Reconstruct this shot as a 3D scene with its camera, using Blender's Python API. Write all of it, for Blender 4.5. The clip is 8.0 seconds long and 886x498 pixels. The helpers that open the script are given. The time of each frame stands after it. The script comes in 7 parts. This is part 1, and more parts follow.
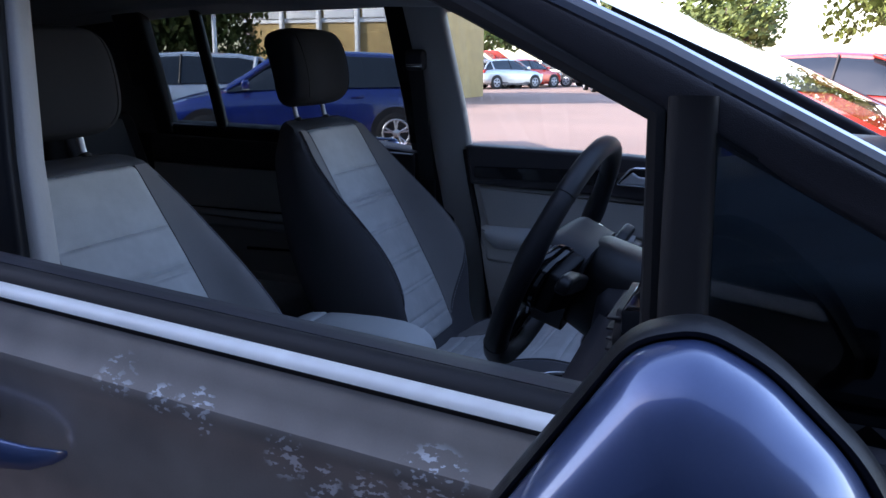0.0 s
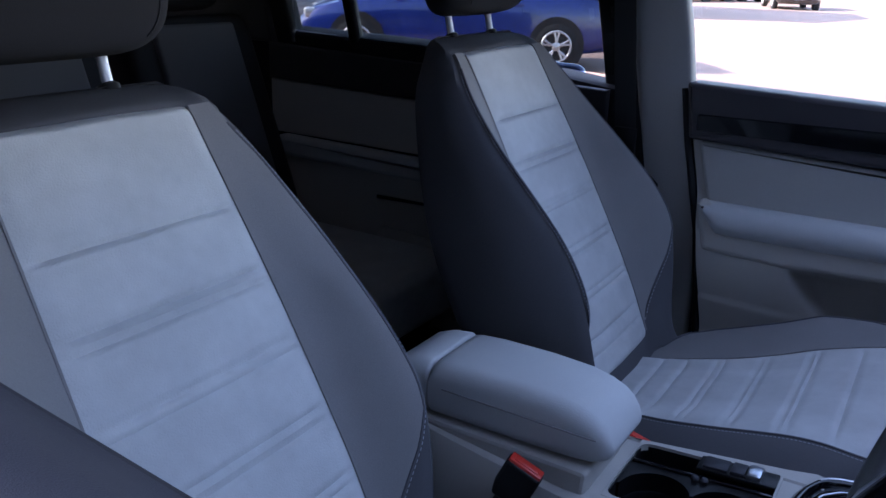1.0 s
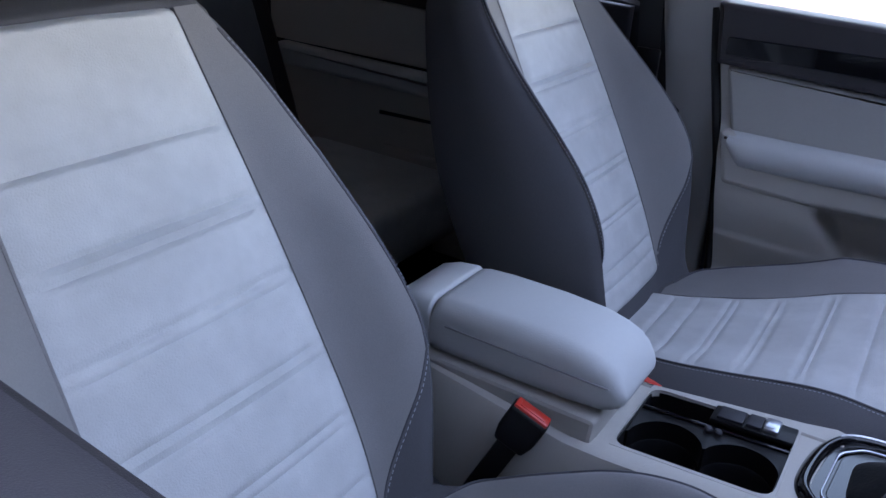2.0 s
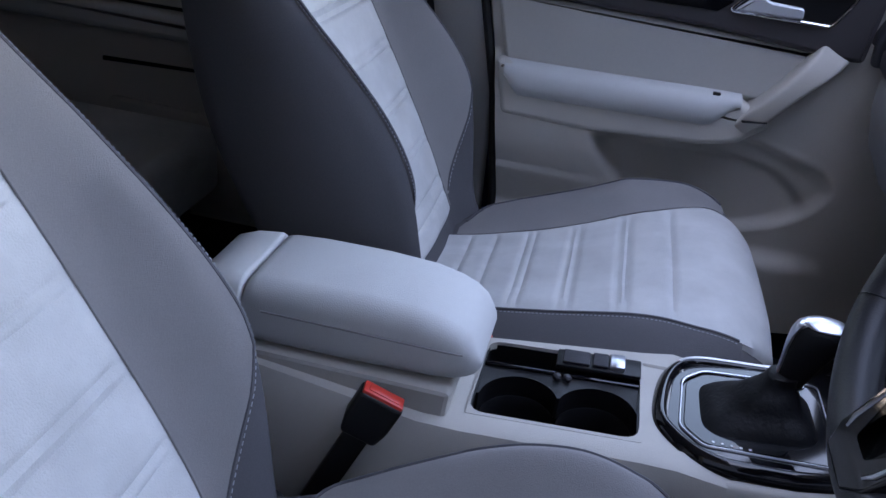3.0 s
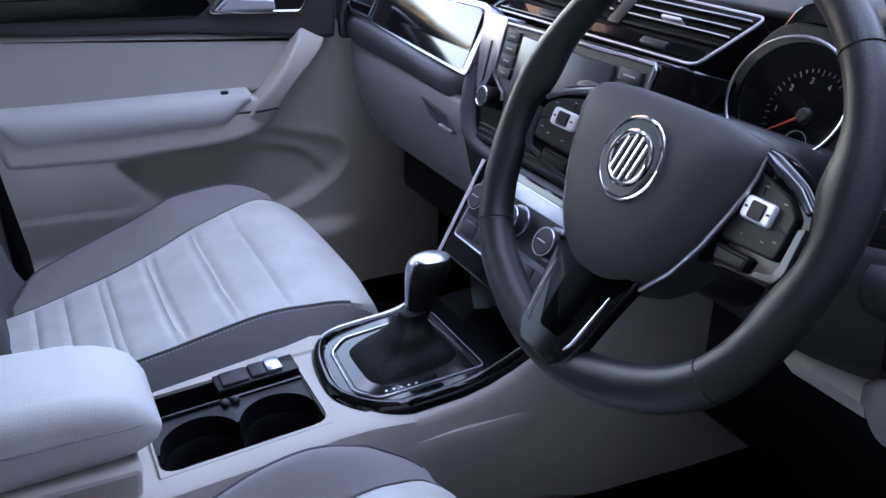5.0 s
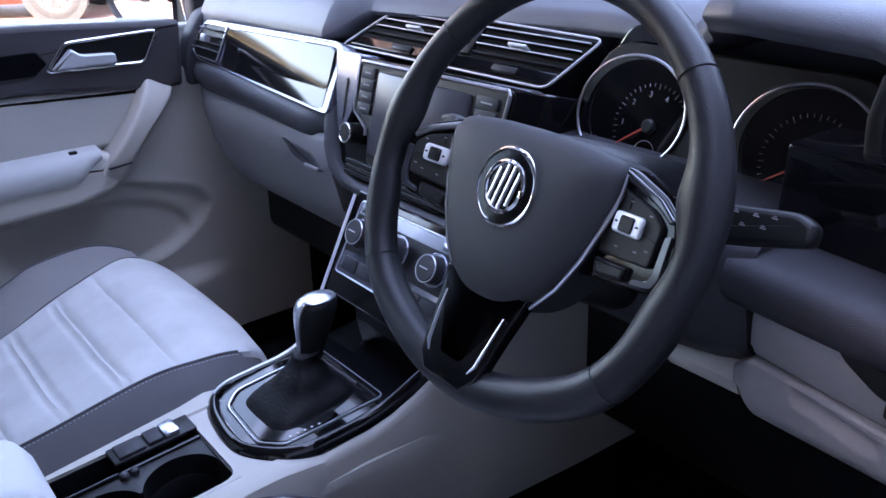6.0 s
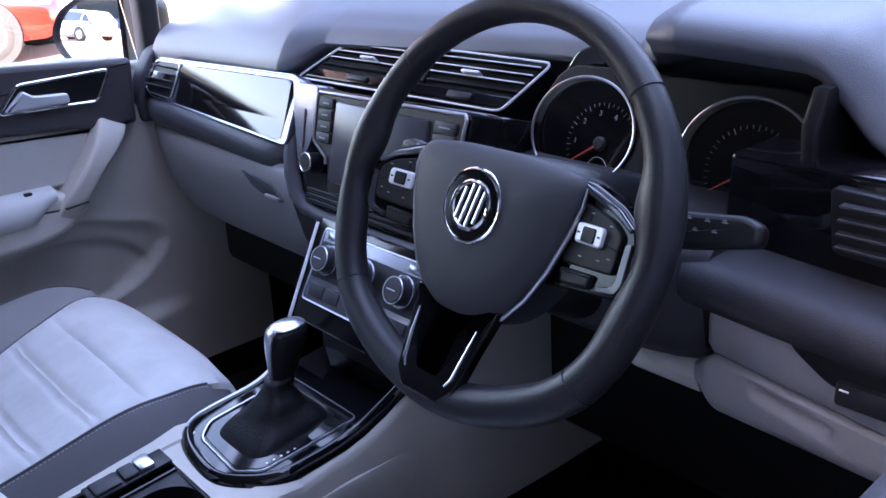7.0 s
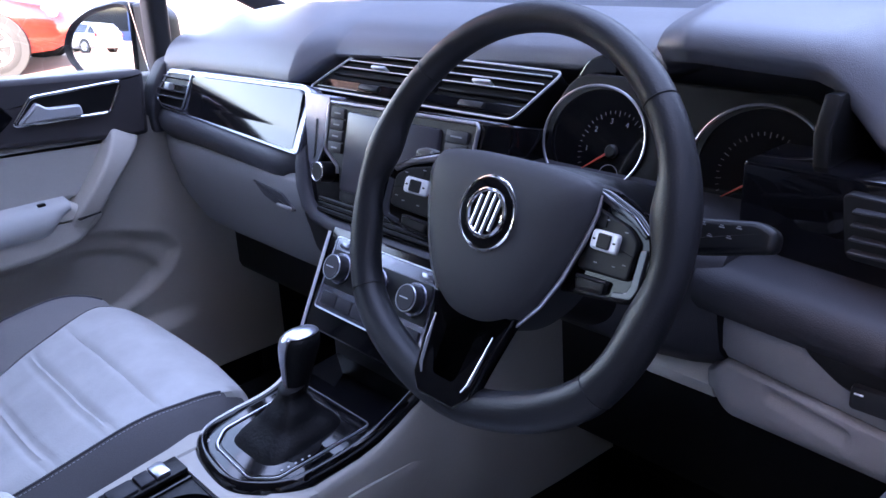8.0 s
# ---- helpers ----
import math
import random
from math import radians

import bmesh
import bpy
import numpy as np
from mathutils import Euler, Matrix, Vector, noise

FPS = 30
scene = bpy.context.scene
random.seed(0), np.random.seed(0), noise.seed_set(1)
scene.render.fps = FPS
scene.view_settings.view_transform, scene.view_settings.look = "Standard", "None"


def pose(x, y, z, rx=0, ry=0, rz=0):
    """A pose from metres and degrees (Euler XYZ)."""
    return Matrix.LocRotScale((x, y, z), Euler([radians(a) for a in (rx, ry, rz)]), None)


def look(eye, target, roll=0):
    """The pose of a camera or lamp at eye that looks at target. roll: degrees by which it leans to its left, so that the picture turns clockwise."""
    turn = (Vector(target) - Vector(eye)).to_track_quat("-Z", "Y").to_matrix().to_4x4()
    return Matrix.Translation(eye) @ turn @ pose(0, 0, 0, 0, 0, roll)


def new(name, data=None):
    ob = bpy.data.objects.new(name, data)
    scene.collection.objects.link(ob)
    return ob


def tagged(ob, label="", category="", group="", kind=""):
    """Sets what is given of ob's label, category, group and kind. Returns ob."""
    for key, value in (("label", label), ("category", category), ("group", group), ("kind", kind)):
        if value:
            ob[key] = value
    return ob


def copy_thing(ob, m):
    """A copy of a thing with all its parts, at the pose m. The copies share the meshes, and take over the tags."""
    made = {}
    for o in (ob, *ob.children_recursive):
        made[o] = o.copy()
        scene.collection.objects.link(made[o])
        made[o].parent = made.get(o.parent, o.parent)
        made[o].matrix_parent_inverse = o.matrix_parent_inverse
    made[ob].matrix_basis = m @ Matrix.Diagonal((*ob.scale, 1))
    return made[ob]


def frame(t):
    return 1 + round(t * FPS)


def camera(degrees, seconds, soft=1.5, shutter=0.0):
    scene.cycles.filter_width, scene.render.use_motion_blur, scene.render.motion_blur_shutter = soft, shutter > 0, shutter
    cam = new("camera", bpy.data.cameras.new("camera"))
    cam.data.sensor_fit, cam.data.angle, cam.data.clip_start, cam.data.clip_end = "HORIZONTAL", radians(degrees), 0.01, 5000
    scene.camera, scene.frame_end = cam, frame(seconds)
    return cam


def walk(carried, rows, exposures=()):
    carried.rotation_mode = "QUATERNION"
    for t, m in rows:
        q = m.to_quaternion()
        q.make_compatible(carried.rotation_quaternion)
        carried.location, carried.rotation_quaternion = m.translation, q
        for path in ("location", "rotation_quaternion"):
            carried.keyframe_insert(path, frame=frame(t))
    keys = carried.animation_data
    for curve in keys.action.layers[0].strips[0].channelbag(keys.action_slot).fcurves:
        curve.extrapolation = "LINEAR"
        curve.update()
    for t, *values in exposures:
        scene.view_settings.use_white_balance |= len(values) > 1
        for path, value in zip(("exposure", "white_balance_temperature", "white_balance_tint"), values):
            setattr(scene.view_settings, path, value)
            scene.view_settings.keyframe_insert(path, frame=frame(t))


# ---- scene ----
cam = camera(56.7, 8.0)
PATH = [
    (0, (1.543, 0.297, 1.341), (-0.267, -0.426, 0.896), 0.2),
    (0.5, (1.172, 0.077, 1.318), (-0.558, -0.808, 0.843), 1.1),
    (1, (0.974, -0.056, 1.313), (-0.632, -1.053, 0.658), 1.9),
    (1.2, (0.949, -0.075, 1.305), (-0.628, -1.07, 0.582), 2.1),
    (2.3, (0.89, -0.139, 1.298), (-0.656, -1.045, 0.409), 4.8),
    (2.5, (0.871, -0.167, 1.287), (-0.718, -0.983, 0.386), 6.2),
    (3, (0.822, -0.272, 1.253), (-0.925, -0.574, 0.329), 7.0),
    (3.5, (0.817, -0.327, 1.243), (-0.958, -0.294, 0.323), 6.1),
    (4, (0.838, -0.376, 1.24), (-0.911, -0.009, 0.342), 5.1),
    (4.5, (0.82, -0.404, 1.249), (-0.862, 0.223, 0.367), 4.3),
    (4.7, (0.823, -0.409, 1.254), (-0.824, 0.327, 0.391), 3.7),
    (5.8, (0.825, -0.453, 1.284), (-0.644, 0.641, 0.481), -0.9),
    (6, (0.825, -0.452, 1.288), (-0.603, 0.701, 0.494), -0.8),
    (6.5, (0.837, -0.477, 1.295), (-0.523, 0.773, 0.528), -1.3),
    (7, (0.837, -0.485, 1.294), (-0.53, 0.775, 0.556), -2.2),
    (7.5, (0.837, -0.491, 1.297), (-0.537, 0.769, 0.572), -2.4),
    (8, (0.836, -0.498, 1.296), (-0.543, 0.76, 0.579), -2.6),
]
walk(cam, [(t, look(eye, target, roll)) for t, eye, target, roll in PATH], [(0, 2.5, 6450, 24), (0.5, 1.9, 6350, 24), (0.8, 2.7, 6500, 26), (1.2, 3.75, 6900, 28), (2.3, 4.15, 8000, 28), (3.2, 4.5, 8350, 28), (4.5, 4.83, 8550, 29), (6, 4.92, 7600, 32), (8, 4.78, 7350, 34)])

# ---------------------------------------------------------------- light
world = bpy.data.worlds.new("sky")
scene.world = world
world.use_nodes = True
wn = world.node_tree.nodes
wl = world.node_tree.links
sky = wn.new("ShaderNodeTexSky")
sky.sky_type = "NISHITA"
sky.sun_disc = False
SUN_EL, SUN_AZ = 31.0, 142.0          # degrees up; degrees clockwise from +Y
sky.sun_elevation = radians(SUN_EL)
sky.sun_rotation = radians(SUN_AZ)
wl.new(sky.outputs[0], wn["Background"].inputs[0])
wn["Background"].inputs[1].default_value = 0.15
sun_data = bpy.data.lights.new("sun", "SUN")
sun_data.energy, sun_data.angle, sun_data.color = 2.2, radians(0.6), (1.0, 0.95, 0.88)
sun = new("sun", sun_data)
sd = Vector((math.sin(radians(SUN_AZ)) * math.cos(radians(SUN_EL)), math.cos(radians(SUN_AZ)) * math.cos(radians(SUN_EL)), math.sin(radians(SUN_EL))))
sun.matrix_basis = look(sd * 30, (0, 0, 0))


# ---------------------------------------------------------------- materials
def mat(name, color, rough=0.5, metal=0.0, var=0.12, scale=30.0, bump=0.0, bscale=200.0, coat=0.0, spec=0.5, var2=0.0, scale2=3.0, sheen=0.0):
    """A surface with grain and broader unevenness in its colour, roughness and relief."""
    m = bpy.data.materials.new(name)
    m.use_nodes = True
    n, l = m.node_tree.nodes, m.node_tree.links
    b = n["Principled BSDF"]
    b.inputs["Metallic"].default_value = metal
    b.inputs["Coat Weight"].default_value = coat
    b.inputs["Coat Roughness"].default_value = 0.04
    b.inputs["Specular IOR Level"].default_value = spec
    b.inputs["Sheen Weight"].default_value = sheen
    b.inputs["Sheen Roughness"].default_value = 0.4
    co = n.new("ShaderNodeTexCoord")
    nz = n.new("ShaderNodeTexNoise")
    nz.inputs["Scale"].default_value, nz.inputs["Detail"].default_value = scale, 5
    l.new(co.outputs["Object"], nz.inputs["Vector"])
    n2 = n.new("ShaderNodeTexNoise")
    n2.inputs["Scale"].default_value, n2.inputs["Detail"].default_value = scale2, 3
    l.new(co.outputs["Object"], n2.inputs["Vector"])
    c = Vector(color)
    mx = n.new("ShaderNodeMix")
    mx.data_type = "RGBA"
    mx.inputs["A"].default_value = (*(c * (1 - var)), 1)
    mx.inputs["B"].default_value = (*[min(1.0, v) for v in c * (1 + var)], 1)
    l.new(nz.outputs["Fac"], mx.inputs["Factor"])
    out = mx.outputs["Result"]
    if var2:
        m2 = n.new("ShaderNodeMix")
        m2.data_type, m2.blend_type = "RGBA", "MULTIPLY"
        m2.inputs["Factor"].default_value = 1
        rp = n.new("ShaderNodeMapRange")
        rp.inputs["From Min"].default_value, rp.inputs["From Max"].default_value = 0.35, 0.65
        rp.inputs["To Min"].default_value, rp.inputs["To Max"].default_value = 1 - var2, 1 + var2
        l.new(n2.outputs["Fac"], rp.inputs["Value"])
        l.new(out, m2.inputs["A"])
        l.new(rp.outputs[0], m2.inputs["B"])
        out = m2.outputs["Result"]
    l.new(out, b.inputs["Base Color"])
    rr = n.new("ShaderNodeMapRange")
    rr.inputs["To Min"].default_value, rr.inputs["To Max"].default_value = max(0.01, rough * 0.85), min(1, rough * 1.15)
    l.new(n2.outputs["Fac"], rr.inputs["Value"])
    l.new(rr.outputs[0], b.inputs["Roughness"])
    if bump:
        nb = n.new("ShaderNodeTexNoise")
        nb.inputs["Scale"].default_value, nb.inputs["Detail"].default_value = bscale, 4
        l.new(co.outputs["Object"], nb.inputs["Vector"])
        bp = n.new("ShaderNodeBump")
        bp.inputs["Strength"].default_value, bp.inputs["Distance"].default_value = bump, 0.002
        l.new(nb.outputs["Fac"], bp.inputs["Height"])
        l.new(bp.outputs[0], b.inputs["Normal"])
    return m


def glass(name, tint=(0.9, 0.95, 0.95), rough=0.0):
    m = bpy.data.materials.new(name)
    m.use_nodes = True
    n, l = m.node_tree.nodes, m.node_tree.links
    n.remove(n["Principled BSDF"])
    tr, gl, fr, mx = n.new("ShaderNodeBsdfTransparent"), n.new("ShaderNodeBsdfGlossy"), n.new("ShaderNodeFresnel"), n.new("ShaderNodeMixShader")
    tr.inputs[0].default_value = (*tint, 1)
    gl.inputs["Roughness"].default_value = rough
    fr.inputs["IOR"].default_value = 1.45
    l.new(fr.outputs[0], mx.inputs[0])
    l.new(tr.outputs[0], mx.inputs[1])
    l.new(gl.outputs[0], mx.inputs[2])
    l.new(mx.outputs[0], n["Material Output"].inputs[0])
    return m


SUEDE = mat("light_grey_suede", (0.52, 0.52, 0.51), 0.95, var=0.07, scale=60, bump=0.35, bscale=500, var2=0.06, scale2=14, spec=0.15, sheen=0.3)
FACING = mat("mid_grey_cloth", (0.225, 0.214, 0.212), 0.85, var=0.1, scale=500, bump=0.3, bscale=900, var2=0.04, scale2=9, spec=0.25)
DARKCLOTH = mat("dark_grey_cloth", (0.018, 0.0175, 0.020), 0.85, var=0.15, scale=500, bump=0.3, bscale=900, var2=0.06, spec=0.25)
SIDECLOTH = mat("grey_side_cloth", (0.105, 0.102, 0.108), 0.85, var=0.12, scale=500, bump=0.3, bscale=900, var2=0.05, spec=0.25)
BACKCLOTH = mat("slate_back_cloth", (0.092, 0.090, 0.097), 0.85, var=0.14, scale=500, bump=0.3, bscale=900, var2=0.06, spec=0.25)
VENTBLACK = mat("vent_black", (0.005, 0.005, 0.006), 0.6, var=0.1, spec=0.15)
STITCH = mat("pale_thread", (0.38, 0.39, 0.43), 0.8)
BEIGE = mat("pale_grey_plastic", (0.45, 0.42, 0.378), 0.6, var=0.03, scale=200, bump=0.25, bscale=900, var2=0.03, spec=0.35)
# BEIGE darkened: shade on the glove box and knee panel put into colour.
KNEE = mat("shade_grey_plastic", (0.195, 0.197, 0.205), 0.6, var=0.04, scale=200, bump=0.25, bscale=900, var2=0.04, spec=0.35)
BEIGE_SOFT = mat("pale_grey_vinyl", (0.44, 0.425, 0.395), 0.62, var=0.04, scale=150, bump=0.3, bscale=700, var2=0.04, spec=0.3)
ARMVINYL = mat("pale_grey_leather", (0.47, 0.47, 0.46), 0.6, var=0.03, scale=150, bump=0.3, bscale=800, var2=0.03, spec=0.3)
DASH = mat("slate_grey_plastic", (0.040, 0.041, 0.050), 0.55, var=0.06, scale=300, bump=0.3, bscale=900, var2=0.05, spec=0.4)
# DASH slate lightened, putting skylight through the windscreen into the top's colour.
PADTOP = mat("skylit_slate_top", (0.125, 0.13, 0.15), 0.42, var=0.06, scale=300, bump=0.25, bscale=900, var2=0.06, spec=0.7)
DARKTRIM = mat("dark_grey_plastic", (0.026, 0.025, 0.030), 0.55, var=0.08, scale=300, bump=0.25, bscale=900, spec=0.35)
DOORTOP = mat("brown_slate_plastic", (0.052, 0.046, 0.050), 0.55, var=0.06, scale=300, bump=0.3, bscale=900, var2=0.05, spec=0.4)
BLACKPLASTIC = mat("black_plastic", (0.006, 0.006, 0.007), 0.42, var=0.1, scale=200, bump=0.15, bscale=900, spec=0.3)
TRIMGLOSS = mat("graphite_lacquer", (0.05, 0.052, 0.06), 0.07, metal=0.25, var=0.05, coat=0.5, spec=0.5)
TRIMSILVER = mat("gloss_silver_trim", (0.20, 0.21, 0.26), 0.22, metal=0.75, var=0.04, coat=0.3)
PIANO = mat("gloss_black_lacquer", (0.004, 0.004, 0.005), 0.06, var=0.05, spec=0.45)
CHROME = mat("polished_chrome", (0.75, 0.76, 0.78), 0.1, metal=1.0, var=0.03)
SATIN = mat("satin_silver", (0.55, 0.56, 0.60), 0.3, metal=1.0, var=0.04, scale=80)
BRIGHTTRIM = mat("bright_trim", (0.86, 0.86, 0.87), 0.32, metal=0.45, var=0.04, scale=60)
LEVER = mat("silver_lever_paint", (0.55, 0.56, 0.58), 0.35, metal=0.35, var=0.03)
GAITER = mat("black_gaiter_leather", (0.004, 0.004, 0.005), 0.5, var=0.15, scale=90, bump=0.35, bscale=220, spec=0.25)
LEATHER = mat("black_leather", (0.011, 0.011, 0.014), 0.44, var=0.1, scale=120, bump=0.15, bscale=600, spec=0.4)
HUBPLASTIC = mat("black_soft_plastic", (0.030, 0.030, 0.034), 0.58, var=0.08, scale=300, bump=0.22, bscale=1300, spec=0.4)
CARPET = mat("black_carpet", (0.012, 0.012, 0.013), 0.95, var=0.4, scale=700, bump=0.6, bscale=700, spec=0.1)
RED = mat("red_button_plastic", (0.62, 0.035, 0.02), 0.35, var=0.05)
SCREEN = mat("screen_glass", (0.045, 0.042, 0.052), 0.3, var=0.03, spec=0.3)
HEADLINER = mat("pale_headliner", (0.5, 0.49, 0.46), 0.9, var=0.05, scale=300, bump=0.2)
PILLAR = mat("pale_pillar_trim", (0.42, 0.41, 0.39), 0.6, var=0.03, scale=200, bump=0.2)
RUBBER = mat("black_rubber", (0.012, 0.012, 0.013), 0.7, var=0.15)
# Grey car paint; its blue puts the reflected sky into the colour.
PAINT = mat("sky_tinted_grey_paint", (0.055, 0.085, 0.19), 0.3, metal=0.4, var=0.06, scale=400, coat=1.0, var2=0.05)
WHITEMARK = mat("white_print", (0.7, 0.7, 0.72), 0.5)
DIALMARK = mat("grey_print", (0.28, 0.28, 0.29), 0.5)
NEEDLE = mat("red_print", (0.75, 0.08, 0.04), 0.5)
GLASS = glass("clear_glass")
CARGLASS = glass("tinted_glass", (0.25, 0.3, 0.32))
MIRROR = mat("mirror_silvering", (0.9, 0.9, 0.9), 0.01, metal=1.0, var=0.0)
LENS_RED = mat("red_lens", (0.5, 0.02, 0.02), 0.15, coat=0.5)
LENS_CLEAR = mat("clear_lens", (0.6, 0.62, 0.65), 0.12, metal=0.4, coat=0.5)


# ---------------------------------------------------------------- building helpers
def thing(name, loc, label, category, group="", kind=""):
    ob = new(name)
    ob.location = loc
    ob.empty_display_size = 0.05
    return tagged(ob, label, category, group, kind)


def finish(bm, angle=38):
    bmesh.ops.remove_doubles(bm, verts=bm.verts, dist=1e-5)
    bmesh.ops.recalc_face_normals(bm, faces=bm.faces)
    lim = radians(angle)
    for f in bm.faces:
        f.smooth = True
    for e in bm.edges:
        e.smooth = len(e.link_faces) == 2 and e.calc_face_angle(0) < lim
    flat = bm.faces.layers.int.get("flat")
    if flat is not None:
        for f in bm.faces:
            if f[flat]:
                for e in f.edges:
                    e.smooth = False


def part(name, bm, material, parent=None, label="", angle=38, kind=""):
    """Links a bmesh as one mesh object under a thing or a part; points are given in the place's own metres."""
    finish(bm, angle)
    root, off = parent, Vector((0, 0, 0))
    while root is not None:
        off = off + root.location
        root = root.parent
    if off.length > 0:
        bmesh.ops.translate(bm, verts=bm.verts, vec=-off)
    me = bpy.data.meshes.new(name)
    bm.to_mesh(me)
    bm.free()
    me.materials.append(material)
    ob = new(name, me)
    ob.parent = parent
    return tagged(ob, label, kind=kind)


def V(*a):
    return Vector(a)


def box(bm, x0, x1, y0, y1, z0, z1, bevel=0.0, seg=2, m=None):
    vs = [bm.verts.new((x, y, z)) for x in (x0, x1) for y in (y0, y1) for z in (z0, z1)]
    fs = [bm.faces.new([vs[i] for i in q]) for q in ((0, 1, 3, 2), (4, 6, 7, 5), (0, 4, 5, 1), (2, 3, 7, 6), (0, 2, 6, 4), (1, 5, 7, 3))]
    bmesh.ops.recalc_face_normals(bm, faces=fs)
    if m is not None:
        bmesh.ops.transform(bm, matrix=m, verts=vs)
    if bevel:
        bmesh.ops.bevel(bm, geom=list({e for f in fs for e in f.edges}), offset=bevel, segments=seg, profile=0.5, affect="EDGES")
    return bm


def prism(bm, poly, axis, a0, a1, bevel=0.0, seg=2, m=None):
    """poly: points in the two other axes, in the order of x, y, z; pushed along axis from a0 to a1."""
    def p3(p, a):
        return {"x": (a, p[0], p[1]), "y": (p[0], a, p[1]), "z": (p[0], p[1], a)}[axis]
    flat = bm.faces.layers.int.get("flat") or bm.faces.layers.int.new("flat")
    n = len(poly)
    area = sum(poly[i - 1][0] * poly[i][1] - poly[i][0] * poly[i - 1][1] for i in range(n))
    sg = 1 if area > 0 else -1
    ins = []
    for i in range(n):
        a, c = Vector(poly[i - 1]), Vector(poly[(i + 1) % n])
        p = Vector(poly[i])
        e0, e1 = (p - a), (c - p)
        n0, n1 = Vector((-e0.y, e0.x)).normalized() * sg, Vector((-e1.y, e1.x)).normalized() * sg
        q = n0 + n1
        ins.append(q / max(0.5, q.dot(n0)) if q.length > 1e-6 else n0)
    sa = 1 if a1 > a0 else -1
    bevel = min(bevel, abs(a1 - a0) * 0.49)
    rings = []
    if bevel:
        for k in range(seg + 1):
            t = math.pi / 2 * k / seg
            o, h = bevel * (1 - math.sin(t)), bevel * (1 - math.cos(t))
            rings.append([Vector(p3((p[0] + q.x * o, p[1] + q.y * o), a0 + sa * h)) for p, q in zip(poly, ins)])
        rings += [[Vector(p3((p[0] + q.x * o, p[1] + q.y * o), a1 - sa * h)) for p, q in zip(poly, ins)] for o, h in [(bevel * (1 - math.sin(math.pi / 2 * k / seg)), bevel * (1 - math.cos(math.pi / 2 * k / seg))) for k in range(seg, -1, -1)]]
    else:
        rings = [[Vector(p3(p, a)) for p in poly] for a in (a0, a1)]
    if m is not None:
        rings = [[m @ v for v in r] for r in rings]
    rs = [[bm.verts.new(v) for v in r] for r in rings]
    for a, b in zip(rs, rs[1:]):
        for i in range(n):
            k = (i + 1) % n
            bm.faces.new((a[i], b[i], b[k], a[k]))
    bm.faces.new(rs[0])[flat] = 1
    bm.faces.new(rs[-1][::-1])[flat] = 1
    return bm


def loft(bm, rings, closed=True, caps=True, loop=False):
    rs = [[bm.verts.new(p) for p in r] for r in rings]
    n = len(rs[0])
    for i in range(len(rs) if loop else len(rs) - 1):
        a, b = rs[i], rs[(i + 1) % len(rs)]
        for j in range(n if closed else n - 1):
            k = (j + 1) % n
            bm.faces.new((a[j], a[k], b[k], b[j]))
    if caps and closed and not loop:
        bm.faces.new(rs[0])
        bm.faces.new(rs[-1][::-1])
    return bm


def tube(bm, pts, r, seg=10, closed=False, flat=1.0):
    """A round bar along the points; r a number or one for each point."""
    pts = [Vector(p) for p in pts]
    n = len(pts)
    rad = r if isinstance(r, (list, tuple)) else [r] * n
    rings, up = [], None
    for i in range(n):
        a = pts[(i - 1) % n] if closed or i > 0 else pts[i]
        b = pts[(i + 1) % n] if closed or i < n - 1 else pts[i]
        d = (b - a).normalized()
        if up is None:
            up = d.orthogonal().normalized()
        up = (up - d * up.dot(d)).normalized()
        side = d.cross(up)
        rings.append([pts[i] + rad[i] * (math.cos(k * math.tau / seg) * up + flat * math.sin(k * math.tau / seg) * side) for k in range(seg)])
    return loft(bm, rings, True, True, closed)


def disc(bm, c, n, r, h, seg=32, bevel=0.0):
    """A round plate or knob at c, pushed h along n."""
    n = Vector(n).normalized()
    u = n.orthogonal().normalized()
    w = n.cross(u)
    c = Vector(c)
    rings = [[c + r * (math.cos(k * math.tau / seg) * u + math.sin(k * math.tau / seg) * w) for k in range(seg)]]
    if bevel:
        rings.append([c + n * (h - bevel) + r * (math.cos(k * math.tau / seg) * u + math.sin(k * math.tau / seg) * w) for k in range(seg)])
    rr = r - bevel
    rings.append([c + n * h + rr * (math.cos(k * math.tau / seg) * u + math.sin(k * math.tau / seg) * w) for k in range(seg)])
    return loft(bm, rings)


def sheet(bm, f, nu, nv, skirt=None):
    """A surface f(s, t), both from 0 to 1; skirt: a vector by which its rim is drawn in, to give it depth."""
    rows = [[bm.verts.new(f(i / nu, j / nv)) for i in range(nu + 1)] for j in range(nv + 1)]
    for j in range(nv):
        for i in range(nu):
            bm.faces.new((rows[j][i], rows[j][i + 1], rows[j + 1][i + 1], rows[j + 1][i]))
    if skirt is not None:
        rim = rows[0] + [r[-1] for r in rows[1:]] + rows[-1][-2::-1] + [r[0] for r in rows[-2:0:-1]]
        low = [bm.verts.new(v.co + Vector(skirt)) for v in rim]
        for i in range(len(rim)):
            k = (i + 1) % len(rim)
            bm.faces.new((rim[i], rim[k], low[k], low[i]))
    return bm


def lerp(table, x):
    if x <= table[0][0]:
        return table[0][1]
    for (a, p), (b, q) in zip(table, table[1:]):
        if x <= b:
            return p + (q - p) * (x - a) / (b - a)
    return table[-1][1]


def smooth(a, b, x):
    t = max(0.0, min(1.0, (x - a) / (b - a)))
    return t * t * (3 - 2 * t)


